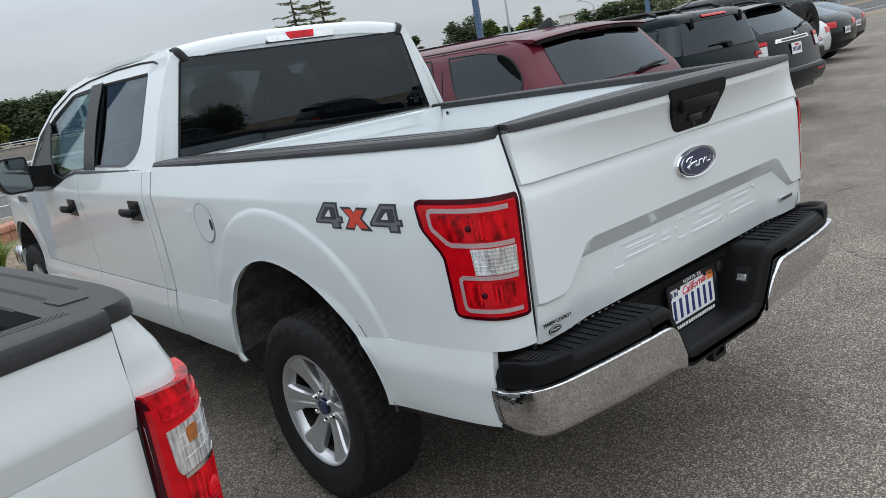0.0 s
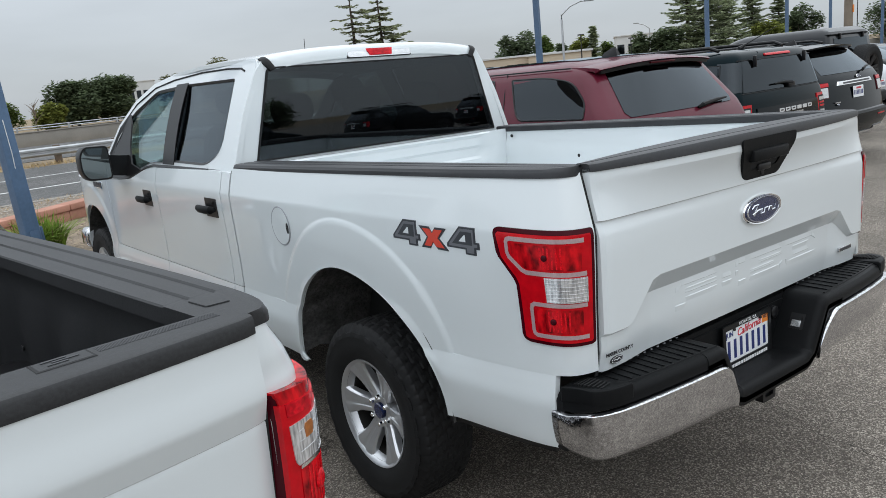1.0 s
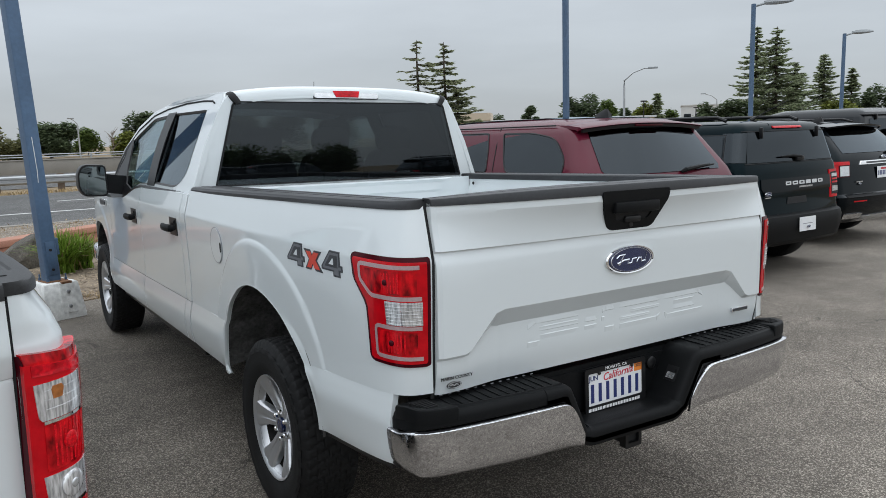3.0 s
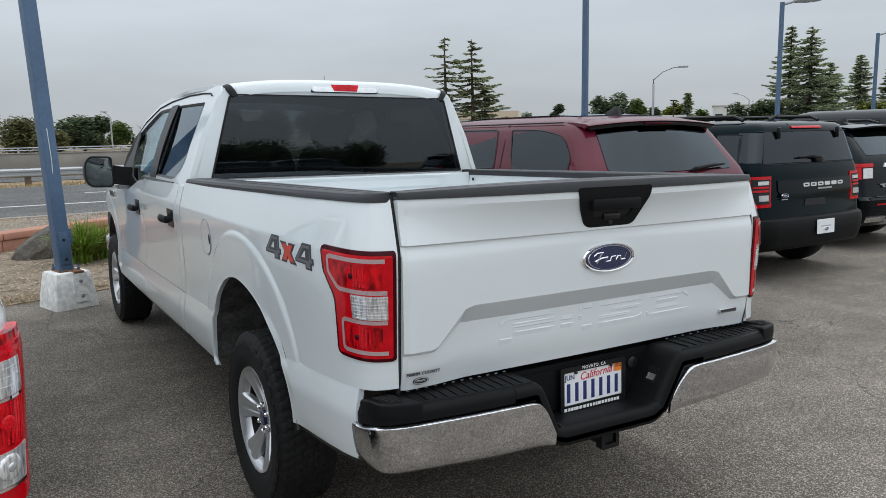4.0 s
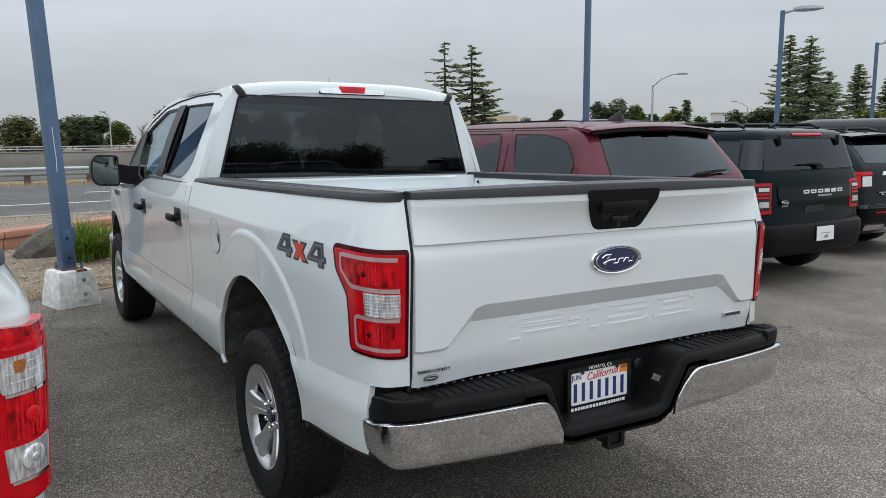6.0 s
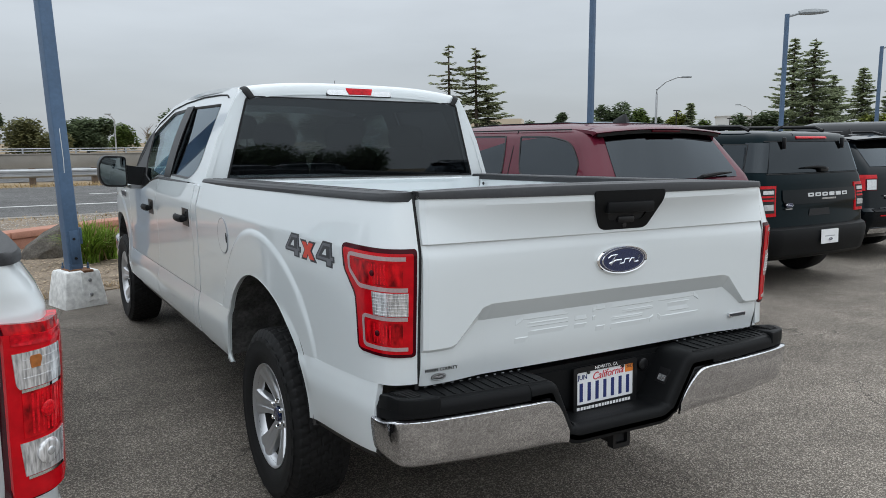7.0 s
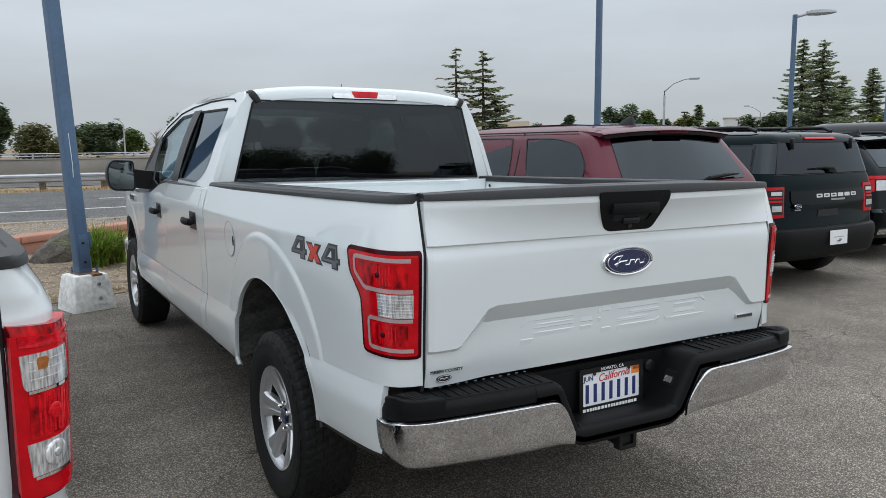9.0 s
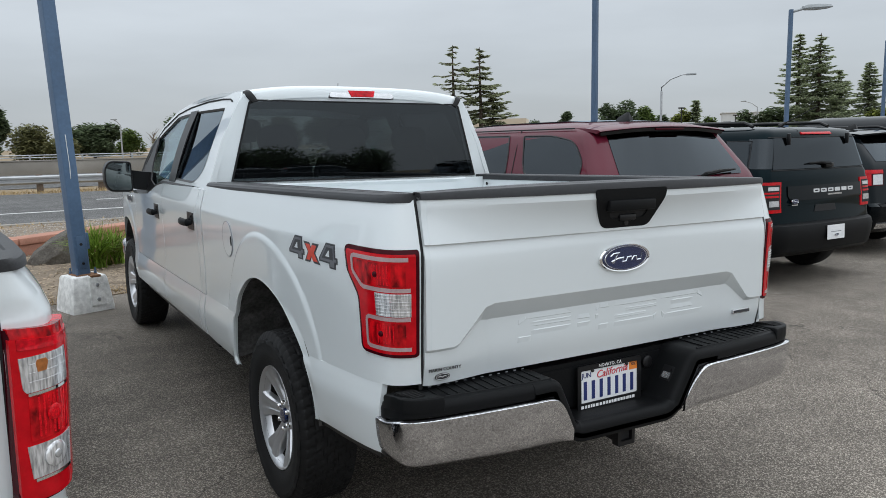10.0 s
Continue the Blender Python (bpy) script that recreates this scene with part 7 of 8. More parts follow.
# black three-row car with a chrome bar over its plate
S3 = Shape([(0.28, 0.86), (0.42, 0.95), (0.62, 0.985), (0.90, 0.985), (1.12, 0.955), (1.22, 0.92), (1.52, 0.79), (1.58, 0.74), (1.62, 0.66), (1.645, 0.50), (1.658, 0.36)],
           [(0.28, 3.62), (0.36, 3.42), (0.55, 3.32), (0.66, 3.32), (0.70, 3.38), (1.10, 3.44), (1.20, 3.48), (1.52, 3.80), (1.58, 3.90), (1.62, 4.06), (1.658, 4.5)],
           [(0.28, 8.2), (0.6, 8.33), (0.95, 8.28), (1.06, 8.1), (1.14, 7.1), (1.22, 6.95), (1.52, 6.4), (1.62, 6.0), (1.658, 5.6)], 0.08, 0.13)
W3 = [rounded([(3.90, 1.235), (4.55, 1.235), (4.60, 1.50), (4.12, 1.50)], 0.03), rounded([(4.66, 1.235), (5.55, 1.235), (5.55, 1.515), (4.70, 1.515)], 0.03),
      rounded([(5.62, 1.235), (6.75, 1.235), (6.25, 1.51), (5.62, 1.515)], 0.03)]
Z3 = [0.28, 0.36, 0.46, 0.55, 0.62, 0.66, 0.70, 0.82, 0.94, 1.06, 1.14, 1.22, 1.32, 1.42, 1.52, 1.56, 1.60, 1.625, 1.642, 1.658]
threerow = suv("suv", Matrix.Translation((8.55, 0, 0)), "glossy black three-row car with chrome hatch bar", S3, Z3, BLACK_PAINT, W3, 4.42, 7.44, 0.38)
rear_patch(S3, threerow, "rear_window", [(1.225, -0.74, 0.74), (1.51, -0.65, 0.65)], DARK_GLASS, 0.007, 0.012, "dark rear window", 12, 6)
bm = bmesh.new()
rows = []
for k in range(17):
    u = -1 + k / 8
    e = 0.08 * abs(u) ** 3
    rows.append([(0.70 * u, 4.15, 1.632 - 0.03 * u * u), (0.70 * u, 3.90 + e, 1.622 - 0.03 * u * u), (0.69 * u, 3.72 + e, 1.598 - 0.03 * u * u), (0.68 * u, 3.72 + e, 1.578 - 0.03 * u * u)])
shell(rows, (0, 0.06, -0.025), bm)
part("roof_spoiler", bm, BLACK_PAINT, threerow, "black roof spoiler")
rear_patch(S3, threerow, "chrome_bar", [(1.070, -0.50, 0.50), (1.120, -0.46, 0.46)], CHROME, 0.016, 0.02, "chrome bar across the hatch", 10, 3)
rear_patch(S3, threerow, "bar_inset", [(1.082, -0.36, 0.42), (1.106, -0.36, 0.42)], DECAL_DARK, 0.018, 0.004, "", 8, 1)
oval_badge(threerow, (0.10, 3.452, 1.160), 0.11, 0.045, pose(0, 0, 0, 82, 0, 0))
part("badge_strip", box(bmesh.new(), -0.62, -0.47, 3.410, 3.42, 0.845, 0.858), BADGE_SILVER, threerow)
oval_badge(threerow, (-0.545, 3.412, 0.825), 0.07, 0.03, pose(0, 0, 0, 88, 0, 0))
blank_plate(threerow, Matrix.Translation((0.02, 3.405, 0.955)) @ pose(0, 0, 0, 86, 0, 0))
for side in (-1, 1):
    lamp = corner_patch(S3, threerow, "tail_lamp", 0.92, 1.13, -1.0, 1.05, side, DARK_RED_LENS, 0.010, "red tail lamp with clear hook")
    corner_patch(S3, lamp, "lamp_band", 1.075, 1.12, -0.95, 1.0, side, RED_LENS, 0.013, "", 3)
    corner_patch(S3, lamp, "lamp_band", 0.925, 1.07, 0.35, 1.0, side, RED_LENS, 0.013, "", 3)
    corner_patch(S3, lamp, "lamp_hook", 0.935, 1.062, -0.85, 0.25, side, SMOKED_CLEAR, 0.014, "", 4)
    rear_patch(S3, threerow, "bumper_reflector", [(0.595, side * 0.62 - 0.13, side * 0.62 + 0.13), (0.612, side * 0.62 - 0.13, side * 0.62 + 0.13)], RED_LENS, 0.006, 0.01)
    rear_patch(S3, threerow, "exhaust_trim", [(0.365, side * 0.66 - 0.16, side * 0.66 + 0.16), (0.435, side * 0.66 - 0.18, side * 0.66 + 0.18)], CHROME, 0.012, 0.02)
    bm = bmesh.new()
    tube(bm, [(side * 0.66, 4.2, 1.635), (side * 0.67, 4.35, 1.675), (side * 0.67, 6.0, 1.675), (side * 0.66, 6.15, 1.63)], 0.018, 8)
    part("roof_rail", bm, SATIN_BLACK, threerow, "black roof rail")
rear_patch(S3, threerow, "bumper_skid", [(0.345, -0.45, 0.45), (0.395, -0.48, 0.48)], BADGE_SILVER, 0.010, 0.02)
rear_patch(S3, threerow, "bumper_pad", [(0.66, -0.86, 0.86), (0.685, -0.86, 0.86)], BLACK_PLASTIC, 0.012, 0.02)
wiper(threerow, [(0.28, 3.475, 1.215), (0.30, 3.47, 1.24), (0.45, 3.50, 1.27), (0.62, 3.54, 1.275)])
fin(threerow, 0.0, 4.35, 1.655)

# tall boxy four-by-four with its spare wheel on the tailgate
S4 = Shape([(0.45, 0.80), (0.60, 0.86), (0.95, 0.87), (1.18, 0.86), (1.24, 0.84), (1.70, 0.77), (1.76, 0.75), (1.82, 0.70), (1.86, 0.60)],
           [(0.45, 4.80), (0.60, 4.72), (1.2, 4.72), (1.70, 4.78), (1.80, 4.82), (1.86, 4.95)],
           [(0.45, 8.7), (0.9, 8.8), (1.12, 8.7), (1.20, 7.3), (1.70, 6.9), (1.80, 6.7), (1.86, 6.5)], 0.02, 0.07)
W4 = [[(4.95, 1.27), (5.60, 1.27), (5.60, 1.68), (4.98, 1.68)], [(5.70, 1.27), (6.40, 1.27), (6.40, 1.69), (5.70, 1.69)], [(6.48, 1.27), (7.10, 1.27), (6.92, 1.68), (6.48, 1.69)]]
Z4 = [0.45, 0.55, 0.65, 0.8, 0.95, 1.08, 1.18, 1.24, 1.4, 1.55, 1.70, 1.75, 1.79, 1.82, 1.845, 1.86]
offroad = suv("off_road_car", Matrix.Translation((11.4, 0, 0)), "tall charcoal four-by-four with spare wheel on its tail", S4, Z4, CHARCOAL_PAINT, W4, 5.35, 8.2, 0.41, None, True)
rear_patch(S4, offroad, "rear_window", [(1.27, -0.66, 0.66), (1.68, -0.60, 0.60)], DARK_GLASS, 0.006, 0.012, "dark rear window", 8, 3)
sw = wheel(offroad, 1, 0, 0, 0, True, 0.41, 0.24, 0.26, 6, True, DARK_METAL, "spare_wheel")
sw.matrix_local = Matrix.Translation((0.05, 4.42, 1.12)) @ pose(0, 0, 0, 0, 0, -90)
tagged(sw, "chunky spare wheel on the tailgate")
part("spare_carrier", box(bmesh.new(), -0.12, 0.22, 4.60, 4.75, 0.95, 1.28, 0.03), SATIN_BLACK, offroad)
part("rear_bumper", box(bmesh.new(), -0.86, 0.86, 4.52, 4.76, 0.52, 0.72, 0.04, 3), BLACK_PLASTIC, offroad, "black steel rear bumper")
part("roof_seam", box(bmesh.new(), -0.752, 0.752, 4.76, 6.8, 1.742, 1.750), GAP_BLACK, offroad)
for side in (-1, 1):
    part("tail_lamp", box(bmesh.new(), side * 0.79 - 0.07, side * 0.79 + 0.07, 4.68, 4.78, 0.86, 1.10, 0.015), RED_LENS, offroad, "square red tail lamp")
    part("glass_hinge", box(bmesh.new(), side * 0.42 - 0.02, side * 0.42 + 0.02, 4.75, 4.80, 1.66, 1.76, 0.008), SATIN_BLACK, offroad)
    part("wheel_flare", box(bmesh.new(), side * 0.86 - 0.04, side * 0.86 + 0.08, 4.85, 5.85, 0.86, 0.92, 0.02), BLACK_PLASTIC, offroad)
blank_plate(offroad, Matrix.Translation((-0.55, 4.705, 0.90)) @ pose(0, 0, 0, 88, 0, 0))

# lower cars further down the row
S5 = Shape([(0.25, 0.84), (0.45, 0.93), (0.70, 0.94), (0.95, 0.90), (1.05, 0.84), (1.36, 0.66), (1.42, 0.58), (1.46, 0.44)],
           [(0.25, 0.35), (0.40, 0.14), (0.62, 0.08), (0.90, 0.12), (1.04, 0.22), (1.12, 0.46), (1.36, 1.0), (1.42, 1.35), (1.46, 1.8)],
           [(0.25, 4.55), (0.6, 4.7), (0.8, 4.65), (0.92, 4.4), (1.02, 3.6), (1.36, 2.9), (1.46, 2.4)], 0.12, 0.16)
Z5 = [0.25, 0.34, 0.45, 0.56, 0.68, 0.80, 0.90, 0.98, 1.05, 1.12, 1.20, 1.28, 1.36, 1.40, 1.435, 1.46]
W5 = [rounded([(1.05, 1.07), (1.90, 1.07), (1.95, 1.33), (1.45, 1.32)], 0.04), rounded([(1.98, 1.07), (3.25, 1.07), (2.75, 1.33), (2.0, 1.335)], 0.04)]
for (cx, cy), mt, lab in (((14.25, 5.35), SILVER_PAINT, "pale silver crossover with dark glass"), ((17.15, 5.9), BLACK_PAINT, "black crossover with dark glass"), ((20.0, 6.7), CHARCOAL_PAINT, "dark grey crossover further down the row")):
    c = suv("crossover_car", Matrix.Translation((cx, cy, 0.0)), lab, S5, Z5, mt, W5, 0.95, 3.75, 0.36)
    rear_patch(S5, c, "rear_window", [(1.10, -0.66, 0.66), (1.34, -0.56, 0.56)], DARK_GLASS, 0.008, 0.012, "dark rear window", 10, 5)
    for side in (-1, 1):
        corner_patch(S5, c, "tail_lamp", 0.80, 0.93, -1.8, 0.9, side, RED_LENS, 0.008, "red tail lamp")
    rear_patch(S5, c, "rear_valance", [(0.28, -0.72, 0.72), (0.44, -0.78, 0.78)], BLACK_PLASTIC, 0.010, 0.02)
    blank_plate(c, Matrix.Translation((0, 0.075, 0.70)) @ pose(0, 0, 0, 88, 0, 0))

# the facing row across the aisle, mirrored in the glass and the paint
for src, x, y, a in ((threerow, 11.0, -21.5, 90), (boxy, 4.9, -22.4, -90), (threerow, 11.0, -21.8, -90), (threerow, 17.4, -22.0, -90), (offroad, -9.0, -14.0, 179), (boxy, -3.0, -13.5, 181)):
    copy_thing(src, pose(x, y, 0, 0, 0, a))


# ---- planting strip, road and barriers beyond the row ----
def lot_edge(x):
    return between(x, [(-30, 5.2), (-6, 5.25), (-0.5, 6.9), (25, 14.4), (95, 14.8)])


EYE_XY = Vector((-1.95, -1.96))


def spot(bearing, dist):
    """A place at a bearing (degrees from +y towards +x) and a distance from the middle of the walk."""
    return EYE_XY.x + dist * math.sin(radians(bearing)), EYE_XY.y + dist * math.cos(radians(bearing))


def quads(name, items, mat, parent=None, label=""):
    """One mesh out of many loose quads, given as four corners each."""
    vs, fs = [], []
    for q in items:
        k = len(vs)
        vs.extend(q)
        fs.append(tuple(range(k, k + len(q))))
    me = bpy.data.meshes.new(name)
    me.from_pydata([tuple(v) for v in vs], [], fs)
    me.materials.append(mat)
    ob = new(name, me)
    if parent is not None:
        ob.parent = parent
    return tagged(ob, label) if label else ob


bm = bmesh.new()
xs = [-60, -30, -15, -8, -6, -4, -3, -2, -1, -0.5, 1, 3, 6, 10, 15, 20, 25, 40, 90]
rows = [[(x, lot_edge(x) + 0.04 * math.sin(x * 7.3), 0.012), (x, lot_edge(x) + 0.5, 0.02), (x, lot_edge(x) + 2.5, 0.03), (x, 16.2, 0.01)] for x in xs]
shell(rows, (0, 0, -0.03), bm)
tagged(part("planting_bed", bm, MULCH), "bark mulch and gravel planting strip", "mulch bed", "", "structure")
rnd = random.Random(4)
chips, stones = [], []
for k in range(11000):
    x = rnd.uniform(-4.2, 1.4)
    y = lot_edge(x) + rnd.random() ** 1.3 * 6.5 + 0.02
    if y > 11.8 + 0.75 * x and rnd.random() < 0.8:
        continue
    a, l, w = rnd.uniform(0, 6.28), rnd.uniform(0.008, 0.026), rnd.uniform(0.003, 0.009)
    c, s_ = math.cos(a), math.sin(a)
    z = 0.024 + rnd.uniform(0, 0.02)
    t = rnd.uniform(-0.012, 0.012)
    chips.append([(x + c * l - s_ * w, y + s_ * l + c * w, z + t), (x - c * l - s_ * w, y - s_ * l + c * w, z), (x - c * l + s_ * w, y - s_ * l - c * w, z + 0.004), (x + c * l + s_ * w, y + s_ * l - c * w, z + t + 0.004)])
tagged(quads("bark_chips", chips, CHIP), "scattered bark chips on the planting strip", "mulch", "", "stuff")
for k in range(7000):
    x = rnd.uniform(-5, 4)
    y = 12.4 + 0.75 * min(x, 1.5) + rnd.random() * 4.2
    if y > 16.2:
        continue
    r = rnd.uniform(0.008, 0.027)
    z = 0.03
    a = rnd.uniform(0, 6.28)
    p = [(x + r * math.cos(a + i * 1.571) * rnd.uniform(0.7, 1.2), y + r * math.sin(a + i * 1.571) * rnd.uniform(0.7, 1.2), z) for i in range(4)]
    top = (x, y, z + r * 0.6)
    for i in range(4):
        stones.append([p[i], p[(i + 1) % 4], top])
tagged(quads("gravel", stones, PEBBLE), "loose grey gravel beside the road", "gravel", "", "stuff")

# dry straw at the lot's edge and along the road
straw = []
for k in range(8200):
    if k < 1500:
        x = rnd.uniform(-4, 0.6)
        y = lot_edge(x) + rnd.gauss(0.12, 0.12)
        h = rnd.uniform(0.02, 0.07)
    elif k < 2600:
        x, y, h = rnd.uniform(-8, 12), 15.9 + rnd.gauss(0, 0.35), rnd.uniform(0.02, 0.08)
    else:
        x, y, h = rnd.uniform(-14, 30), 29.1 + rnd.gauss(0, 0.5), rnd.uniform(0.04, 0.17)
    a = rnd.uniform(0, 6.28)
    l = h * rnd.uniform(0.3, 1.2)
    w = 0.004 if k < 1500 else 0.010
    straw.append([(x - w, y, 0.01), (x + w, y, 0.01), (x + l * math.cos(a), y + l * math.sin(a), h)])
tagged(quads("dry_straw", straw, DRY_GRASS), "dry yellow straw along the verges", "dry grass", "", "stuff")

# low terracotta block kerb running aslant, its blocks as pieces
kerb = thing("garden_kerb", Matrix(), "low terracotta block kerb along the planting strip", "kerb")
ka, kb = Vector((-5.2, 8.20)), Vector((7.6, 17.6))
kd = (kb - ka).normalized()
ang = math.degrees(math.atan2(kd.y, kd.x))
bm = box(bmesh.new(), -0.595, 0.595, -0.13, 0.13, 0.0, 0.165, 0.015)
low = part("kerb_block", bm, TERRACOTTA, kerb)
bm = box(bmesh.new(), -0.595, 0.595, -0.17, 0.17, 0.0, 0.105, 0.02)
cap = part("kerb_cap", bm, TERRACOTTA, kerb)
for k in range(13):
    q = ka + kd * (1.2 * k)
    for src, z in ((low, 0.02), (cap, 0.189)):
        o = src if k == 0 else src.copy()
        if k:
            scene.collection.objects.link(o)
        o.matrix_local = pose(q.x, q.y, z, 0, 0, ang)

# boulder
bm = bmesh.new()
rr = random.Random(21)
for k in range(15):
    a, z = 6.283 * k / 15 * 2.0 + rr.uniform(-0.3, 0.3), (0.0, 0.55, 1.0)[k % 3]
    g = (1.0, 0.95, 0.62)[k % 3] * rr.uniform(0.85, 1.1)
    bm.verts.new((0.36 * g * math.cos(a) + 0.08 * z, 0.30 * g * math.sin(a), z * (0.37 + 0.12 * math.cos(a)) - 0.02))
bmesh.ops.convex_hull(bm, input=bm.verts[:])
bmesh.ops.delete(bm, geom=[v for v in bm.verts if not v.link_faces], context='VERTS')
bmesh.ops.bevel(bm, geom=bm.edges[:], offset=0.012, segments=1, affect='EDGES')
bmesh.ops.subdivide_edges(bm, edges=bm.edges[:], cuts=3, use_grid_fill=True)
for v in bm.verts:
    v.co += v.co.normalized() * (0.014 * noise.noise(v.co * 9) + 0.010 * noise.noise(v.co * 26))
rock = part("boulder", bm, ROCK, angle=14)
rock.matrix_world = pose(-1.36, 9.62, 0.02, 0, 0, 8)
tagged(rock, "dark angular boulder in the planting strip", "boulder")


def strap_plant(x, y, h, n, seed):
    """A clump of arching strap leaves."""
    r = random.Random(seed)
    t = thing("strap_leaf_plant", pose(x, y, 0.02), "clump of bright green arching strap leaves", "plant", "planting strip shrubs")
    green, dead = [], []
    for k in range(n):
        a = r.uniform(0, 6.28)
        lean, l = r.uniform(0.10, 1.15), h * r.uniform(0.75, 1.2)
        w = r.uniform(0.006, 0.012)
        x0, y0 = r.gauss(0, 0.05), r.gauss(0, 0.05)
        last = None
        for i in range(6):
            u = i / 5
            d = l * lean * u ** 1.6 * 0.9
            z = l * (u - 0.42 * lean * u ** 2.6)
            ww = w * (1 - u ** 2.5) + 0.0008
            c = Vector((x0 + d * math.cos(a), y0 + d * math.sin(a), max(z, 0.01)))
            s_ = Vector((-math.sin(a), math.cos(a), 0)) * ww
            if last:
                (green if k % 11 else dead).append([last[0], last[1], c + s_, c - s_])
            last = (c - s_, c + s_)
    quads("leaves", green, BLADE_GREEN, t)
    quads("dead_leaves", dead, DRY_GRASS, t, "withered straw-coloured leaves")
    return t


strap_plant(-0.88, 8.75, 0.58, 420, 3)
strap_plant(-0.66, 8.95, 0.52, 300, 5)
strap_plant(0.55, 9.6, 0.55, 220, 8)
strap_plant(-4.2, 7.6, 0.55, 160, 9)


# ---- lamp posts of the lot ----
def lot_lamp(x, y, turn, height=4.15, base=True, arm=True, lean=0.0, girth=0.066):
    t = thing("lamp_post", pose(x, y, 0, 0, 0, turn), "blue square steel lamp post on a white concrete foot", "lamp post", "lot lamp posts")
    if base:
        bm = bmesh.new()
        rings = []
        for z, h in ((0.0, 0.205), (0.10, 0.197), (0.325, 0.165), (0.345, 0.155), (0.35, 0.14)):
            rings.append([(h * a, h * b, z) for a, b in rounded([(-1, -1), (1, -1), (1, 1), (-1, 1)], 0.10, 3)])
        foot = part("concrete_foot", loft(bm, rings), WHITE_CONCRETE, t, "chipped whitewashed concrete foot")
        part("base_plate", box(bmesh.new(), -0.10, 0.10, -0.10, 0.10, 0.345, 0.362, 0.003), RUST, foot, "rusty base plate")
        for a, b in ((-0.085, -0.085), (0.085, -0.085), (0.085, 0.085), (-0.085, 0.085)):
            part("anchor_bolt", lathe(bmesh.new(), [(0.014, 0.36), (0.014, 0.385), (0.008, 0.387), (0.008, 0.42)], 6, Matrix.Translation((a, b, 0))), POLE_BLUE, foot)
        bm = bmesh.new()
        loft(bm, [[(-0.02, -0.200 + 0.10 * z, z), (0.115, -0.200 + 0.10 * z, z), (0.115, -0.216 + 0.10 * z, z), (-0.02, -0.216 + 0.10 * z, z)] for z in (0.06, 0.34)])
        strap = part("side_strap", bm, WHITE_CONCRETE, foot)
        part("strap_tab", box(bmesh.new(), 0.0, 0.095, -0.184, -0.10, 0.335, 0.358, 0.004), RUST, strap, "rusty bent end of the strap")
        for z in (0.12, 0.26):
            part("strap_bolt", lathe(bmesh.new(), [(0.018, 0), (0.018, 0.012), (0.010, 0.016)], 6, Matrix.Translation((0.048, -0.216 + 0.10 * z, z)) @ pose(0, 0, 0, 90, 0, 0)), GALVANISED, strap)
    bm = bmesh.new()
    loft(bm, [[(h * a, h * b, z) for a, b in rounded([(-1, -1), (1, -1), (1, 1), (-1, 1)], 0.25, 3)] for z, h in ((0.35, girth), (height, girth * 0.88))])
    pole = part("pole", bm, POLE_BLUE, t, "scuffed blue square pole")
    pole.matrix_local = pose(0, 0, 0, 0, lean, 0)
    part("hand_hole_cover", box(bmesh.new(), -0.040, 0.040, -girth - 0.008, -girth + 0.002, 0.42, 0.74, 0.003), POLE_BLUE, pole)
    for z in (0.47, 0.66):
        part("cover_bolt", lathe(bmesh.new(), [(0.014, 0), (0.014, 0.010)], 6, Matrix.Translation((0, -girth - 0.008, z)) @ pose(0, 0, 0, 90, 0, 0)), DARK_METAL, pole)
    if lean:
        part("junction_box", box(bmesh.new(), girth, girth + 0.028, -0.05, 0.02, 0.60, 0.76, 0.004), POLE_BLUE, pole)
        part("paint_scratch", tube(bmesh.new(), [(-0.012, -girth - 0.0005, 1.30), (-0.006, -girth - 0.0005, 1.42), (-0.010, -girth + 0.0005, 1.72)], 0.0035, 5), WHITE_CONCRETE, pole)
    if arm:
        bm = bmesh.new()
        tube(bm, [(0.0, 0, height - 0.06), (0.30, 0, height + 0.02)], 0.028, 8)
        a = part("arm", bm, LAMP_GREY, pole)
        bm = bmesh.new()
        rings = []
        for x0, w, z0, z1 in ((0.26, 0.05, 0.0, 0.07), (0.34, 0.11, -0.01, 0.10), (0.60, 0.14, -0.005, 0.115), (0.85, 0.12, 0.02, 0.10), (0.93, 0.06, 0.04, 0.08)):
            rings.append([(x0, w * b, height + z0 + (z1 - z0) * c) for b, c in ((-1, 0.3), (-0.8, 0.0), (0.8, 0.0), (1, 0.3), (0.7, 0.9), (0, 1.0), (-0.7, 0.9))])
        part("lamp_head", loft(bm, rings), LAMP_GREY, a, "grey cobra lamp head")
    return t


lot_lamp(-1.268, 6.145, 18, lean=-2.3)
lot_lamp(6.235, 7.11, 18, 4.3, True, True, girth=0.043)
lot_lamp(13.74, 9.04, -28, 4.36, girth=0.045)
lot_lamp(21.20, 11.07, -25, 4.3, girth=0.045)
lot_lamp(27.6, 12.75, -25, 4.25, girth=0.045)
lot_lamp(24.4, 9.6, 18, 5.4, girth=0.045)

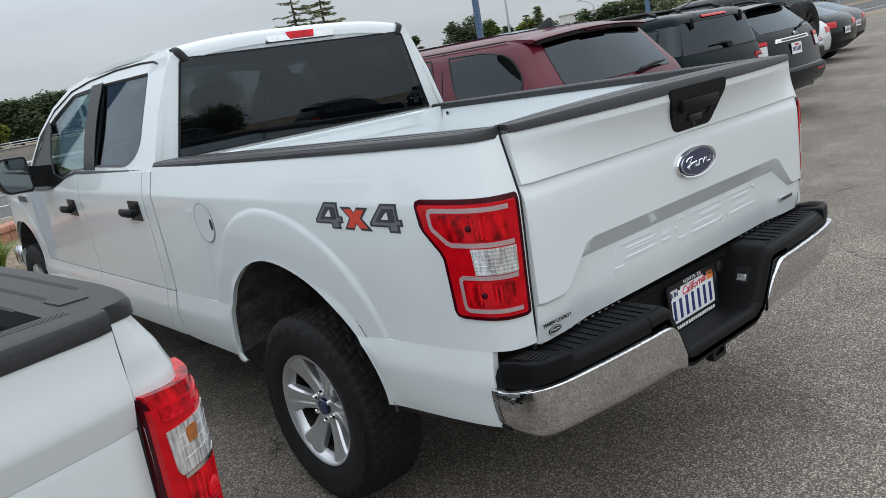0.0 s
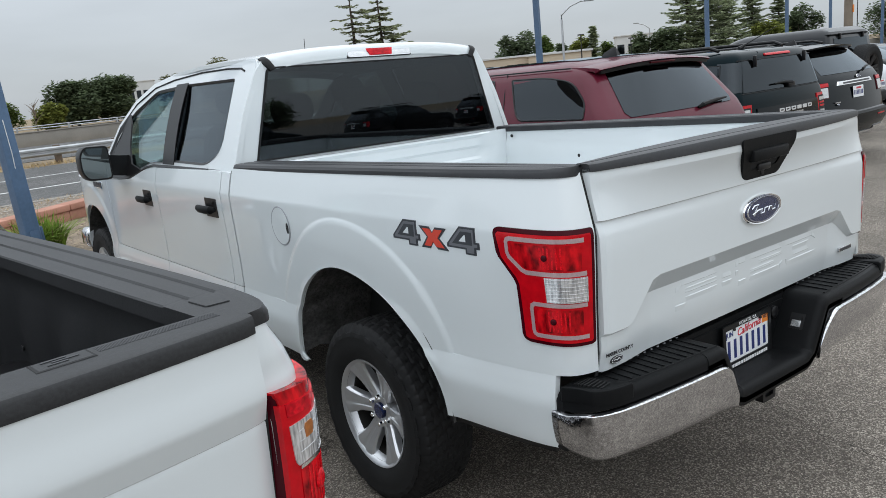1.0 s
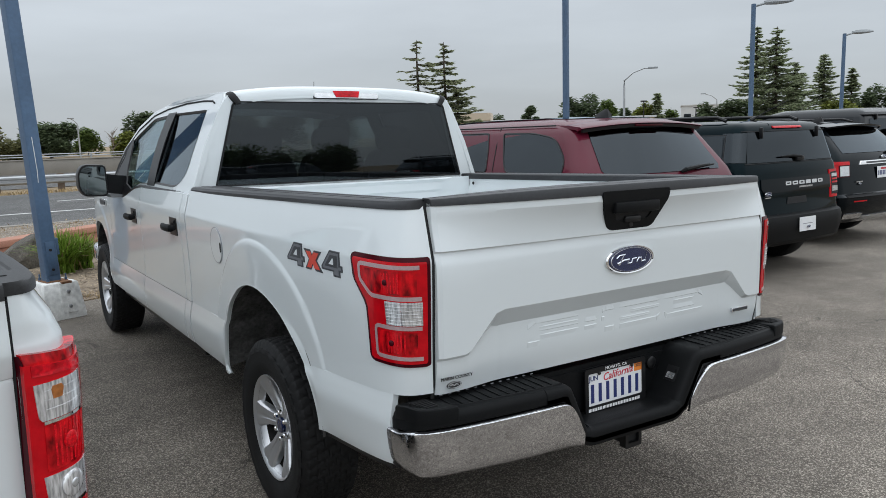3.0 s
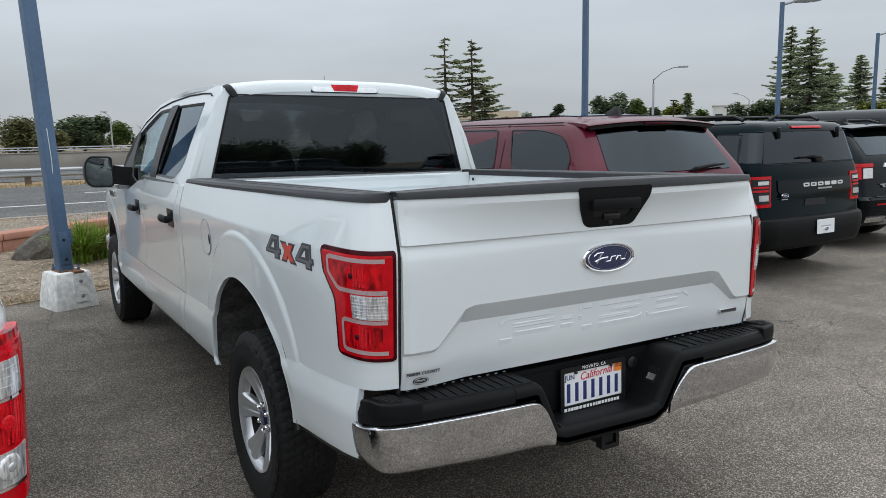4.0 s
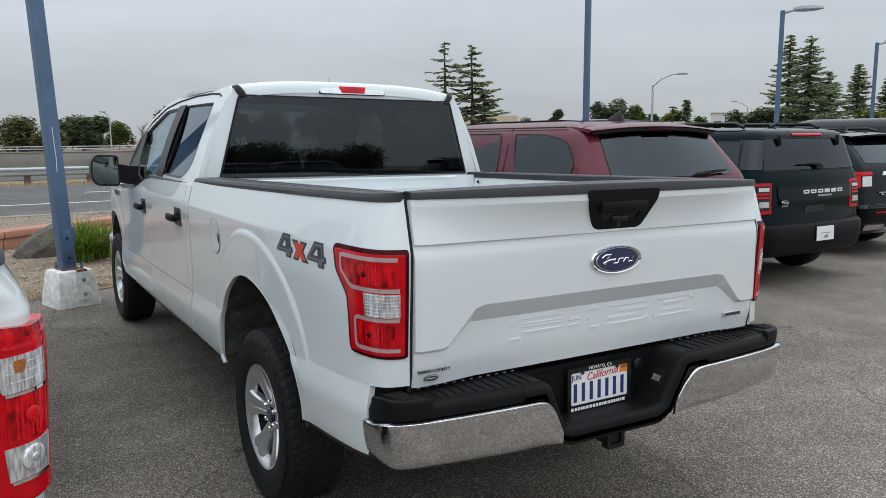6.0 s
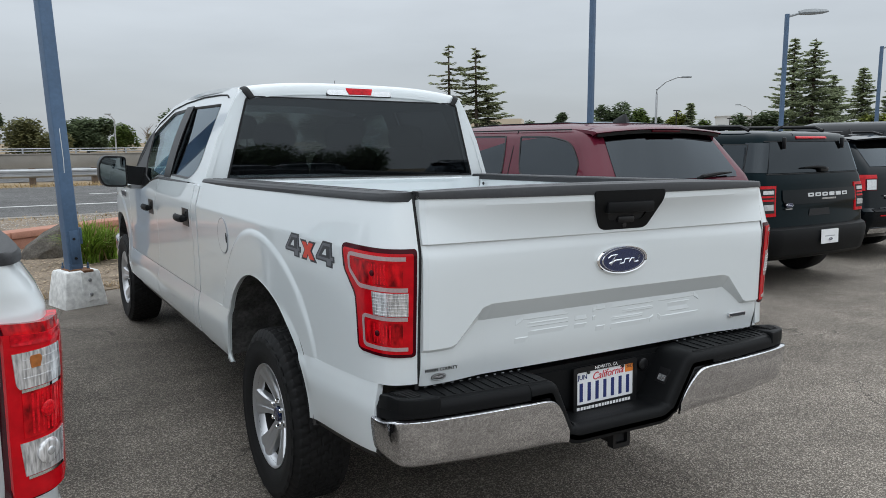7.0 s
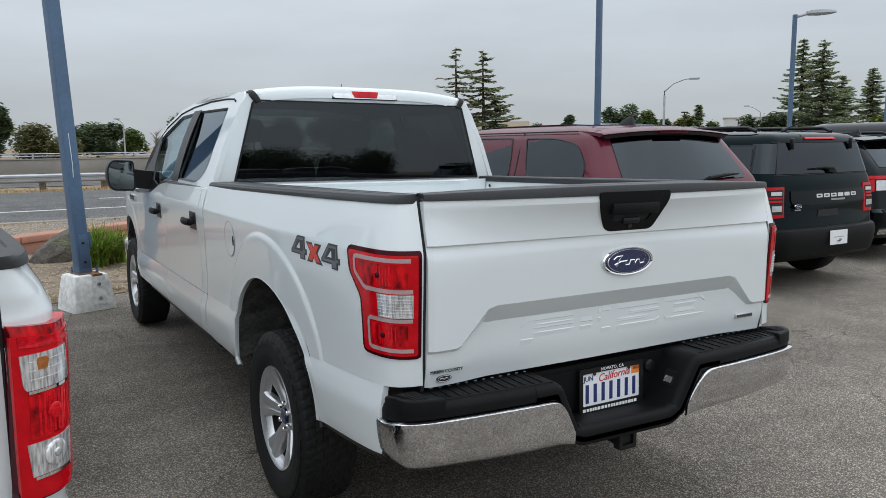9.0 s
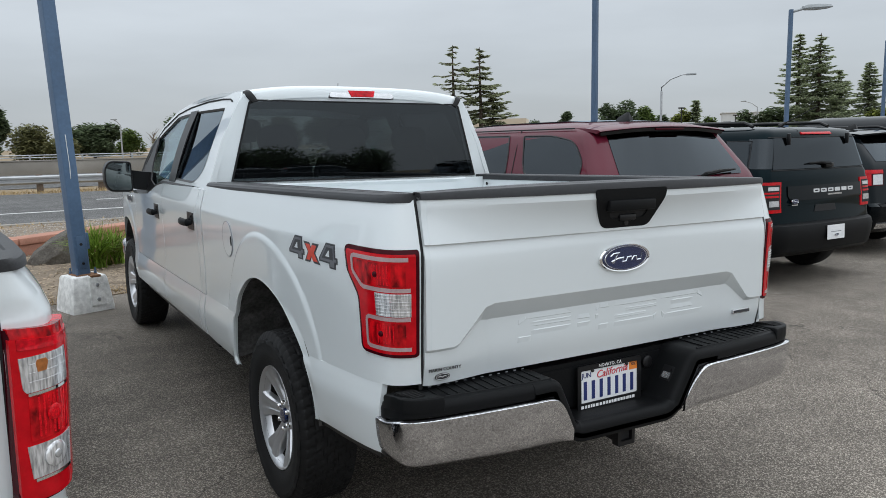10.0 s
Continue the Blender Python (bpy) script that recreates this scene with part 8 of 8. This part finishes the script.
# road beyond the planting strip
flat("road", -90, 120, 16.3, 28.6, 0.006, ROAD_ASPHALT, label="grey asphalt road behind the lot", category="road")
bm = bmesh.new()
box(bm, -90, 120, 19.45, 19.60, 0.004, 0.012)
tagged(part("edge_line", bm, ROAD_WHITE), "solid white edge line", "road marking", "", "structure")
dash = thing("lane_line", Matrix(), "broken white lane line on the road", "road marking", "", "structure")
bm = box(bmesh.new(), -1.5, 1.5, 23.55, 23.67, 0.004, 0.012)
d0 = part("dash", bm, ROAD_WHITE, dash)
for k in range(-7, 9):
    o = d0 if k == -7 else d0.copy()
    if o is not d0:
        scene.collection.objects.link(o)
    o.matrix_local = pose(2.2 + 6.1 * k, 0, 0)
bm = bmesh.new()
box(bm, -90, 120, 16.05, 16.3, -0.02, 0.03, 0.01)
tagged(part("road_kerb", bm, CONCRETE), "narrow concrete road edge", "kerb", "", "structure")

# steel guardrail on timber posts
rail = thing("guardrail", pose(0, 29.6, 0), "galvanised crash barrier on dark timber posts", "guardrail")
prof = [(0.0, 0.30), (-0.03, 0.33), (-0.06, 0.36), (-0.06, 0.40), (-0.01, 0.44), (-0.01, 0.48), (-0.06, 0.52), (-0.06, 0.57), (-0.03, 0.60), (0.0, 0.62)]
bm = bmesh.new()
shell([[(x, y, z) for y, z in prof] for x in (-60, -20, 0, 20, 60)], (0, 0.012, 0), bm)
part("beam", bm, GALVANISED, rail)
bm = box(bmesh.new(), -0.11, 0.11, 0.02, 0.26, 0.0, 0.66, 0.015)
post = part("post", bm, WOOD_POST, rail)
for k in range(-22, 23):
    o = post if k == -22 else post.copy()
    if o is not post:
        scene.collection.objects.link(o)
    o.matrix_local = pose(2.1 * k - 0.55, 0, 0)

# concrete parapet with a steel handrail, further off
par = thing("parapet", pose(0, 52, 0), "concrete road parapet with a steel handrail", "parapet")
bm = bmesh.new()
box(bm, -120, 150, 0.0, 0.3, -0.1, 0.82, 0.03)
part("wall", bm, CONCRETE, par)
part("coping", box(bmesh.new(), -120, 150, -0.05, 0.35, 0.82, 0.90, 0.02), CONCRETE, par)
for z in (1.05, 1.20):
    part("rail", tube(bmesh.new(), [(-120, 0.1, z), (150, 0.1, z)], 0.035, 6), GALVANISED, par)
bm = box(bmesh.new(), -0.05, 0.05, 0.05, 0.15, 0.88, 1.2)
ps = part("rail_post", bm, GALVANISED, par)
for k in range(-25, 30):
    o = ps if k == -25 else ps.copy()
    if o is not ps:
        scene.collection.objects.link(o)
    o.matrix_local = pose(3.0 * k, 0, 0)
flat("far_road", -150, 200, 33, 51.5, 0.002, ROAD_ASPHALT, label="second roadway beyond the guardrail", category="road")


# ---- trees ----
def tuft(r, c, size, flat_=0.6):
    """A small tilted leaf card round c."""
    a, b = r.uniform(0, 6.28), r.uniform(-flat_, flat_)
    u = Vector((math.cos(a), math.sin(a), b * 0.5)) * size * r.uniform(0.6, 1.3)
    v = Vector((-math.sin(a), math.cos(a), b)).normalized() * size * r.uniform(0.35, 0.8)
    c = Vector(c)
    return [c - u * 0.6, c - v * 0.6 + u * 0.1, c + u, c + v * 0.6 + u * 0.1]


def conifer(bearing, dist, height, spread, seed, gaps=0.15, droop=0.25, bare=0.0, label="tall dark green conifer", thin=1.0):
    r = random.Random(seed)
    x, y = spot(bearing, dist)
    t = thing("conifer_tree", pose(x, y, 0), label, "tree", "far trees")
    bm = bmesh.new()
    tube(bm, [(0, 0, 0), (0.05, 0, height * 0.4), (0, 0.04, height * 0.8), (0, 0, height)], [height * 0.022, height * 0.016, height * 0.008, 0.02], 7)
    leaves = []
    z = height * (0.08 + bare)
    while z < height * 0.99:
        u = z / height
        reach = spread * (1 - u) ** 0.8 * (1 if u > 0.2 else 0.9) + 0.22
        phase = r.uniform(0, 6.28)
        count = r.randint(6, 8) if thin == 1.0 else r.randint(4, 5)
        for k in range(count):
            if r.random() < gaps:
                continue
            a = phase + 6.28 * k / count + r.uniform(-0.3, 0.3)
            l = reach * (r.uniform(0.45, 1.25) if thin == 1.0 else r.choice((0.35, 0.6, 0.8, 1.0, 1.3)))
            d = Vector((math.cos(a), math.sin(a), 0))
            e = Vector((-math.sin(a), math.cos(a), 0))
            root = Vector((0, 0, min(z + r.uniform(-0.03, 0.03) * height, height * 0.985)))
            mid = root + d * l * 0.6 + Vector((0, 0, -droop * l * 0.45))
            tip = root + d * l + Vector((0, 0, -droop * l * 0.35 + 0.06 * l))
            tube(bm, [tuple(root), tuple(mid), tuple(tip)], [0.05, 0.03, 0.012], 4)
            n = int(max(14, int(l * 30)) * thin)
            for i in range(n):
                f = 0.10 + 0.92 * (i + r.random()) / n
                c = root.lerp(mid, f / 0.6) if f < 0.6 else mid.lerp(tip, (f - 0.6) / 0.4)
                w = (0.20 * l * math.sin(min(f, 1.0) * 3.0) + 0.06)
                p = c + e * r.uniform(-w, w) + Vector((0, 0, r.uniform(-0.10, 0.03)))
                q = d * r.uniform(0.14, 0.34) + e * r.uniform(-0.16, 0.16) + Vector((0, 0, r.uniform(-0.10, 0.06)))
                v = Vector((0, 0, 1)).cross(q).normalized() * r.uniform(0.05, 0.12) + Vector((0, 0, r.uniform(-0.07, 0.07)))
                leaves.append([p - q * 0.5, p - v, p + q, p + v])
        z += height * r.uniform(0.020, 0.034) * (1.0 if thin == 1.0 else 1.25)
    part("trunk", bm, BARK, t)
    quads("crown", leaves, NEEDLES if thin == 1.0 else OLIVE_NEEDLES, t)
    return t


def broadleaf(bearing, dist, height, width, seed, mat, label, size=0.34, n=7000, trunk_h=0.25, base=0.0, count=9):
    n, size = int(n * 2.2), size * 1.25
    r = random.Random(seed)
    x, y = spot(bearing, dist)
    t = thing("broadleaf_tree", pose(x, y, base), label, "tree", "far trees")
    bm = bmesh.new()
    tube(bm, [(0, 0, 0), (0.1, 0, height * trunk_h), (0.0, 0.1, height * 0.6)], [width * 0.035, width * 0.028, width * 0.012], 7)
    lobes = []
    for k in range(count):
        a = 2 * math.pi * k / count + r.uniform(-0.3, 0.3)
        d = width * 0.5 * r.uniform(0.25, 0.68)
        zz = height * r.uniform(0.20, 0.80)
        rad = width * r.uniform(0.18, 0.30)
        lobes.append((Vector((d * math.cos(a), d * math.sin(a), min(zz, height - rad * 0.8))), rad))
        tube(bm, [(0, 0, height * trunk_h * r.uniform(0.6, 1.2)), tuple(lobes[-1][0] * 0.6 + Vector((0, 0, height * 0.1))), tuple(lobes[-1][0])], [width * 0.02, width * 0.012, width * 0.005], 5)
    lobes.append((Vector((0, 0, height - width * 0.22)), width * 0.25))
    lobes.append((Vector((0, 0, height * 0.5)), width * 0.30))
    leaves = []
    for k in range(n):
        c, rad = lobes[r.randrange(len(lobes))]
        d = Vector((r.gauss(0, 1), r.gauss(0, 1), r.gauss(0, 0.85)))
        d.normalize()
        p = c + d * rad * (r.random() ** 0.35) * r.uniform(0.85, 1.12)
        if p.z < height * 0.05:
            continue
        leaves.append(tuft(r, p, size * r.uniform(0.6, 1.3), 1.0))
    part("trunk", bm, BARK, t)
    quads("crown", leaves, mat, t)
    return t


def rise(dist, elevation):
    return 1.6 + dist * math.tan(radians(elevation))


conifer(31.5, 62, rise(62, 7.0), 2.7, 11, 0.35, 0.10, 0.1, "sparse tall cypress on the skyline", 0.42)
conifer(33.5, 62, rise(62, 6.8), 3.8, 12, 0.25, 0.15, 0.0, "ragged olive-green cypress tree", 0.8)
conifer(34.4, 64, rise(64, 3.6), 3.2, 13, 0.2, 0.12, 0.0, "spreading olive-green cypress tree", 0.9)
conifer(55.5, 104, rise(104, 6.7), 4.2, 14, 0.2, 0.25)
conifer(56.75, 100, rise(100, 6.6), 5.4, 15, 0.12, 0.28)
conifer(57.9, 106, rise(106, 4.2), 4.0, 16, 0.1, 0.25)
conifer(59.7, 112, rise(112, 4.6), 3.4, 17, 0.08, 0.22)
conifer(61.35, 112, rise(112, 3.6), 2.0, 18, 0.05, 0.1, 0.0, "dense small dark conifer")
conifer(48.95, 90, rise(90, 2.55), 0.9, 19, 0.1, 0.2, 0.0, "small young green conifer")
broadleaf(-0.6, 110, rise(110, 2.9), 6.5, 21, OAK_LEAVES, "dark evergreen oak beyond the road")
broadleaf(2.4, 105, rise(105, 1.6), 5.6, 22, OLIVE_LEAVES, "thin olive-green tree beyond the road", 0.26, 2600)
broadleaf(6.0, 130, rise(130, 1.62), 8.2, 23, OAK_LEAVES, "dark round evergreen oak", 0.34, 6000)
broadleaf(8.25, 140, rise(140, 1.25), 4.6, 24, GREEN_LEAVES, "bright green young tree beyond the road", 0.3, 2200)
broadleaf(4.0, 90, rise(90, 0.55), 3.4, 34, OLIVE_LEAVES, "yellow-green bush beyond the parapet", 0.24, 1400)
broadleaf(10.7, 110, rise(110, 0.9), 4.2, 25, YELLOW_LEAVES, "yellow-green bush beyond the parapet", 0.3, 2200)
broadleaf(12.4, 120, rise(120, 2.1), 7.6, 26, OAK_LEAVES, "dark evergreen oak beyond the road", 0.34, 5500)
broadleaf(14.8, 122, rise(122, 2.3), 7.6, 27, OAK_LEAVES, "dark evergreen oak beyond the road", 0.34, 5500)
broadleaf(19.0, 100, rise(100, 2.1), 5.6, 28, OLIVE_LEAVES, "airy olive-green tree beyond the road", 0.24, 2400)
broadleaf(22.0, 100, rise(100, 2.9), 6.4, 29, OLIVE_LEAVES, "airy olive-green tree beyond the road", 0.24, 2400)
broadleaf(25.5, 110, rise(110, 2.3), 6.4, 30, GREEN_LEAVES, "green tree behind the cab", 0.3, 2400)
for b, d, e, w, mt, sd in ((39.9, 95, 1.95, 2.4, OAK_LEAVES, 41), (42.8, 95, 2.45, 4.2, OAK_LEAVES, 42), (44.2, 96, 2.65, 4.6, OAK_LEAVES, 43), (45.4, 98, 2.2, 3.6, GREEN_LEAVES, 44), (46.7, 92, 1.55, 2.6, OAK_LEAVES, 45),
                           (48.2, 90, 1.85, 3.2, YELLOW_LEAVES, 46), (49.9, 95, 1.35, 3.4, GREEN_LEAVES, 47), (52.2, 98, 1.7, 4.0, OAK_LEAVES, 48), (54.0, 98, 1.9, 4.4, OAK_LEAVES, 49), (60.8, 100, 1.6, 4.2, YELLOW_LEAVES, 50),
                           (62.8, 110, 2.4, 5.0, OAK_LEAVES, 51), (67.8, 140, 2.6, 9.0, OAK_LEAVES, 52), (70.5, 140, 3.0, 10.0, OLIVE_LEAVES, 53), (37.5, 120, 1.4, 4.0, OAK_LEAVES, 54)):
    broadleaf(b, d, rise(d, e), w, sd, mt, "dark green tree on the skyline" if mt is OAK_LEAVES else "yellow-green tree on the skyline", 0.28, 1500, 0.08, 0.0, 6)

# a leafless tree
r = random.Random(77)
x, y = spot(9.8, 100)
bare = thing("bare_tree", pose(x, y, 0), "leafless pale grey tree beyond the road", "tree", "far trees")
bm = bmesh.new()
tube(bm, [(0, 0, 0), (0.1, 0, 1.6), (0, 0, 3.4)], [0.10, 0.07, 0.02], 6)
for k in range(26):
    a, z0, l = r.uniform(0, 6.28), r.uniform(0.9, 3.0), r.uniform(0.6, 1.6)
    p = Vector((0.05, 0, z0))
    q = p + Vector((math.cos(a) * l * 0.6, math.sin(a) * l * 0.6, l * 0.7))
    tube(bm, [p, p.lerp(q, 0.5) + Vector((0, 0, 0.05)), q], [0.035, 0.02, 0.008], 4)
part("branches", bm, UTILITY_WOOD, bare)


# ---- street lamps, poles and buildings in the distance ----
def street_lamp(bearing, dist, height, reach, turn):
    x, y = spot(bearing, dist)
    t = thing("street_lamp", pose(x, y, 0, 0, 0, turn), "tall galvanised street lamp with a curved arm", "street lamp", "far street lamps")
    bm = bmesh.new()
    tube(bm, [(0, 0, 0), (0, 0, height * 0.8), (0.0, 0, height * 0.86), (reach * 0.35, 0, height * 0.95), (reach * 0.8, 0, height), (reach, 0, height)], [0.11, 0.08, 0.07, 0.055, 0.05, 0.05], 8)
    pl = part("pole", bm, GALVANISED, t)
    part("lamp_head", box(bmesh.new(), reach - 0.1, reach + 0.65, -0.14, 0.14, height - 0.06, height + 0.08, 0.04), LAMP_GREY, pl)


street_lamp(46.6, 62, rise(62, 4.35), 1.9, -42)
street_lamp(53.0, 120, rise(120, 2.35), -2.2, -50)
street_lamp(7.75, 105, rise(105, 1.9), -1.0, 0)
street_lamp(68.2, 60, rise(60, 4.0), -2.0, -60)
for b, d, h in ((48.0, 75, 4.2), (51.6, 95, 3.9), (66.0, 120, 7.2)):
    x, y = spot(b, d)
    t = thing("service_pole", pose(x, y, 0), "slim dark pole with a flat lamp head", "pole", "far poles")
    part("pole", tube(bmesh.new(), [(0, 0, 0), (0, 0, h)], [0.07, 0.05], 7), DARK_METAL, t)
    part("lamp_head", box(bmesh.new(), -0.30, 0.30, -0.16, 0.16, h - 0.02, h + 0.10, 0.03), DARK_METAL, t)
x, y = spot(64.85, 42)
t = thing("utility_pole", pose(x, y, 0), "thick weathered timber utility pole", "pole", "far poles")
up = part("pole", tube(bmesh.new(), [(0, 0, 0), (0, 0, 10.5)], [0.21, 0.15], 12), UTILITY_WOOD, t)
part("marker_plate", box(bmesh.new(), -0.05, 0.05, -0.24, -0.20, 2.75, 3.1, 0.004), STICKER_ORANGE, up)
part("cross_arm", box(bmesh.new(), -1.1, 1.1, -0.06, 0.06, 9.4, 9.55), UTILITY_WOOD, up)


def hall(bearing, dist, length, deep, height, turn, mat, label, bays=6):
    x, y = spot(bearing, dist)
    t = thing("commercial_building", pose(x, y, 0, 0, 0, turn), label, "building", "far buildings")
    wall = part("wall", box(bmesh.new(), -length / 2, length / 2, 0, deep, 0, height, 0.02, 1), mat, t)
    part("roof", box(bmesh.new(), -length / 2 - 0.2, length / 2 + 0.2, -0.2, deep + 0.2, height, height + 0.22, 0.02, 1), PALE_STUCCO, t)
    for k in range(bays):
        cx = -length / 2 + length * (k + 0.5) / bays
        w = part("window", box(bmesh.new(), cx - length / bays * 0.32, cx + length / bays * 0.32, -0.04, 0.05, height * 0.40, height * 0.74), DARK_GLASS, t)
        part("window_frame", box(bmesh.new(), cx - length / bays * 0.35, cx + length / bays * 0.35, -0.02, 0.04, height * 0.37, height * 0.40), PALE_STUCCO, w)
    return t


b1 = hall(39.5, 92, 26, 12, rise(92, 1.0) - 0.2, -40, STUCCO, "low beige commercial building with a flat roof")
part("parapet_block", box(bmesh.new(), -12.5, -4.2, -0.3, 6, rise(92, 1.0) + 0.02, rise(92, 1.42) + 0.25), STUCCO, b1)
hall(52.2, 150, 8, 10, rise(150, 1.55), -50, PALE_STUCCO, "pale office block on the skyline", 4)
hall(16.6, 190, 7.5, 10, rise(190, 1.75), -16, PALE_STUCCO, "pale office block behind the oaks", 5)
hall(46.5, 88, 7, 6, rise(88, 0.85), -46, STUCCO, "low beige flat-roofed annex", 3)
x, y = spot(44.8, 60)
t = thing("sign", pose(x, y, 0, 0, 0, -46), "small white and blue roadside sign", "sign")
part("post", tube(bmesh.new(), [(0, 0.05, 0), (0, 0.05, 2.55)], 0.05, 6), GALVANISED, t)
brd = part("board", box(bmesh.new(), -0.25, 0.25, 0, 0.08, 2.0, 2.6, 0.01), PLATE_WHITE, t)
part("blue_panel", box(bmesh.new(), -0.21, 0.21, -0.02, 0.0, 2.28, 2.56), SIGN_BLUE, brd)

# the wooded edge behind the aisle, which the rear glass mirrors
for k in range(18):
    t = broadleaf(0, 0, 5.0 + 0.5 * ((k * 5) % 4), 14, 90 + k, OAK_LEAVES, "dark evergreen tree across the aisle", 0.42, 3200)
    t.matrix_world = pose(-85 + 9 * k, -150 + 3 * (k % 3), 0)
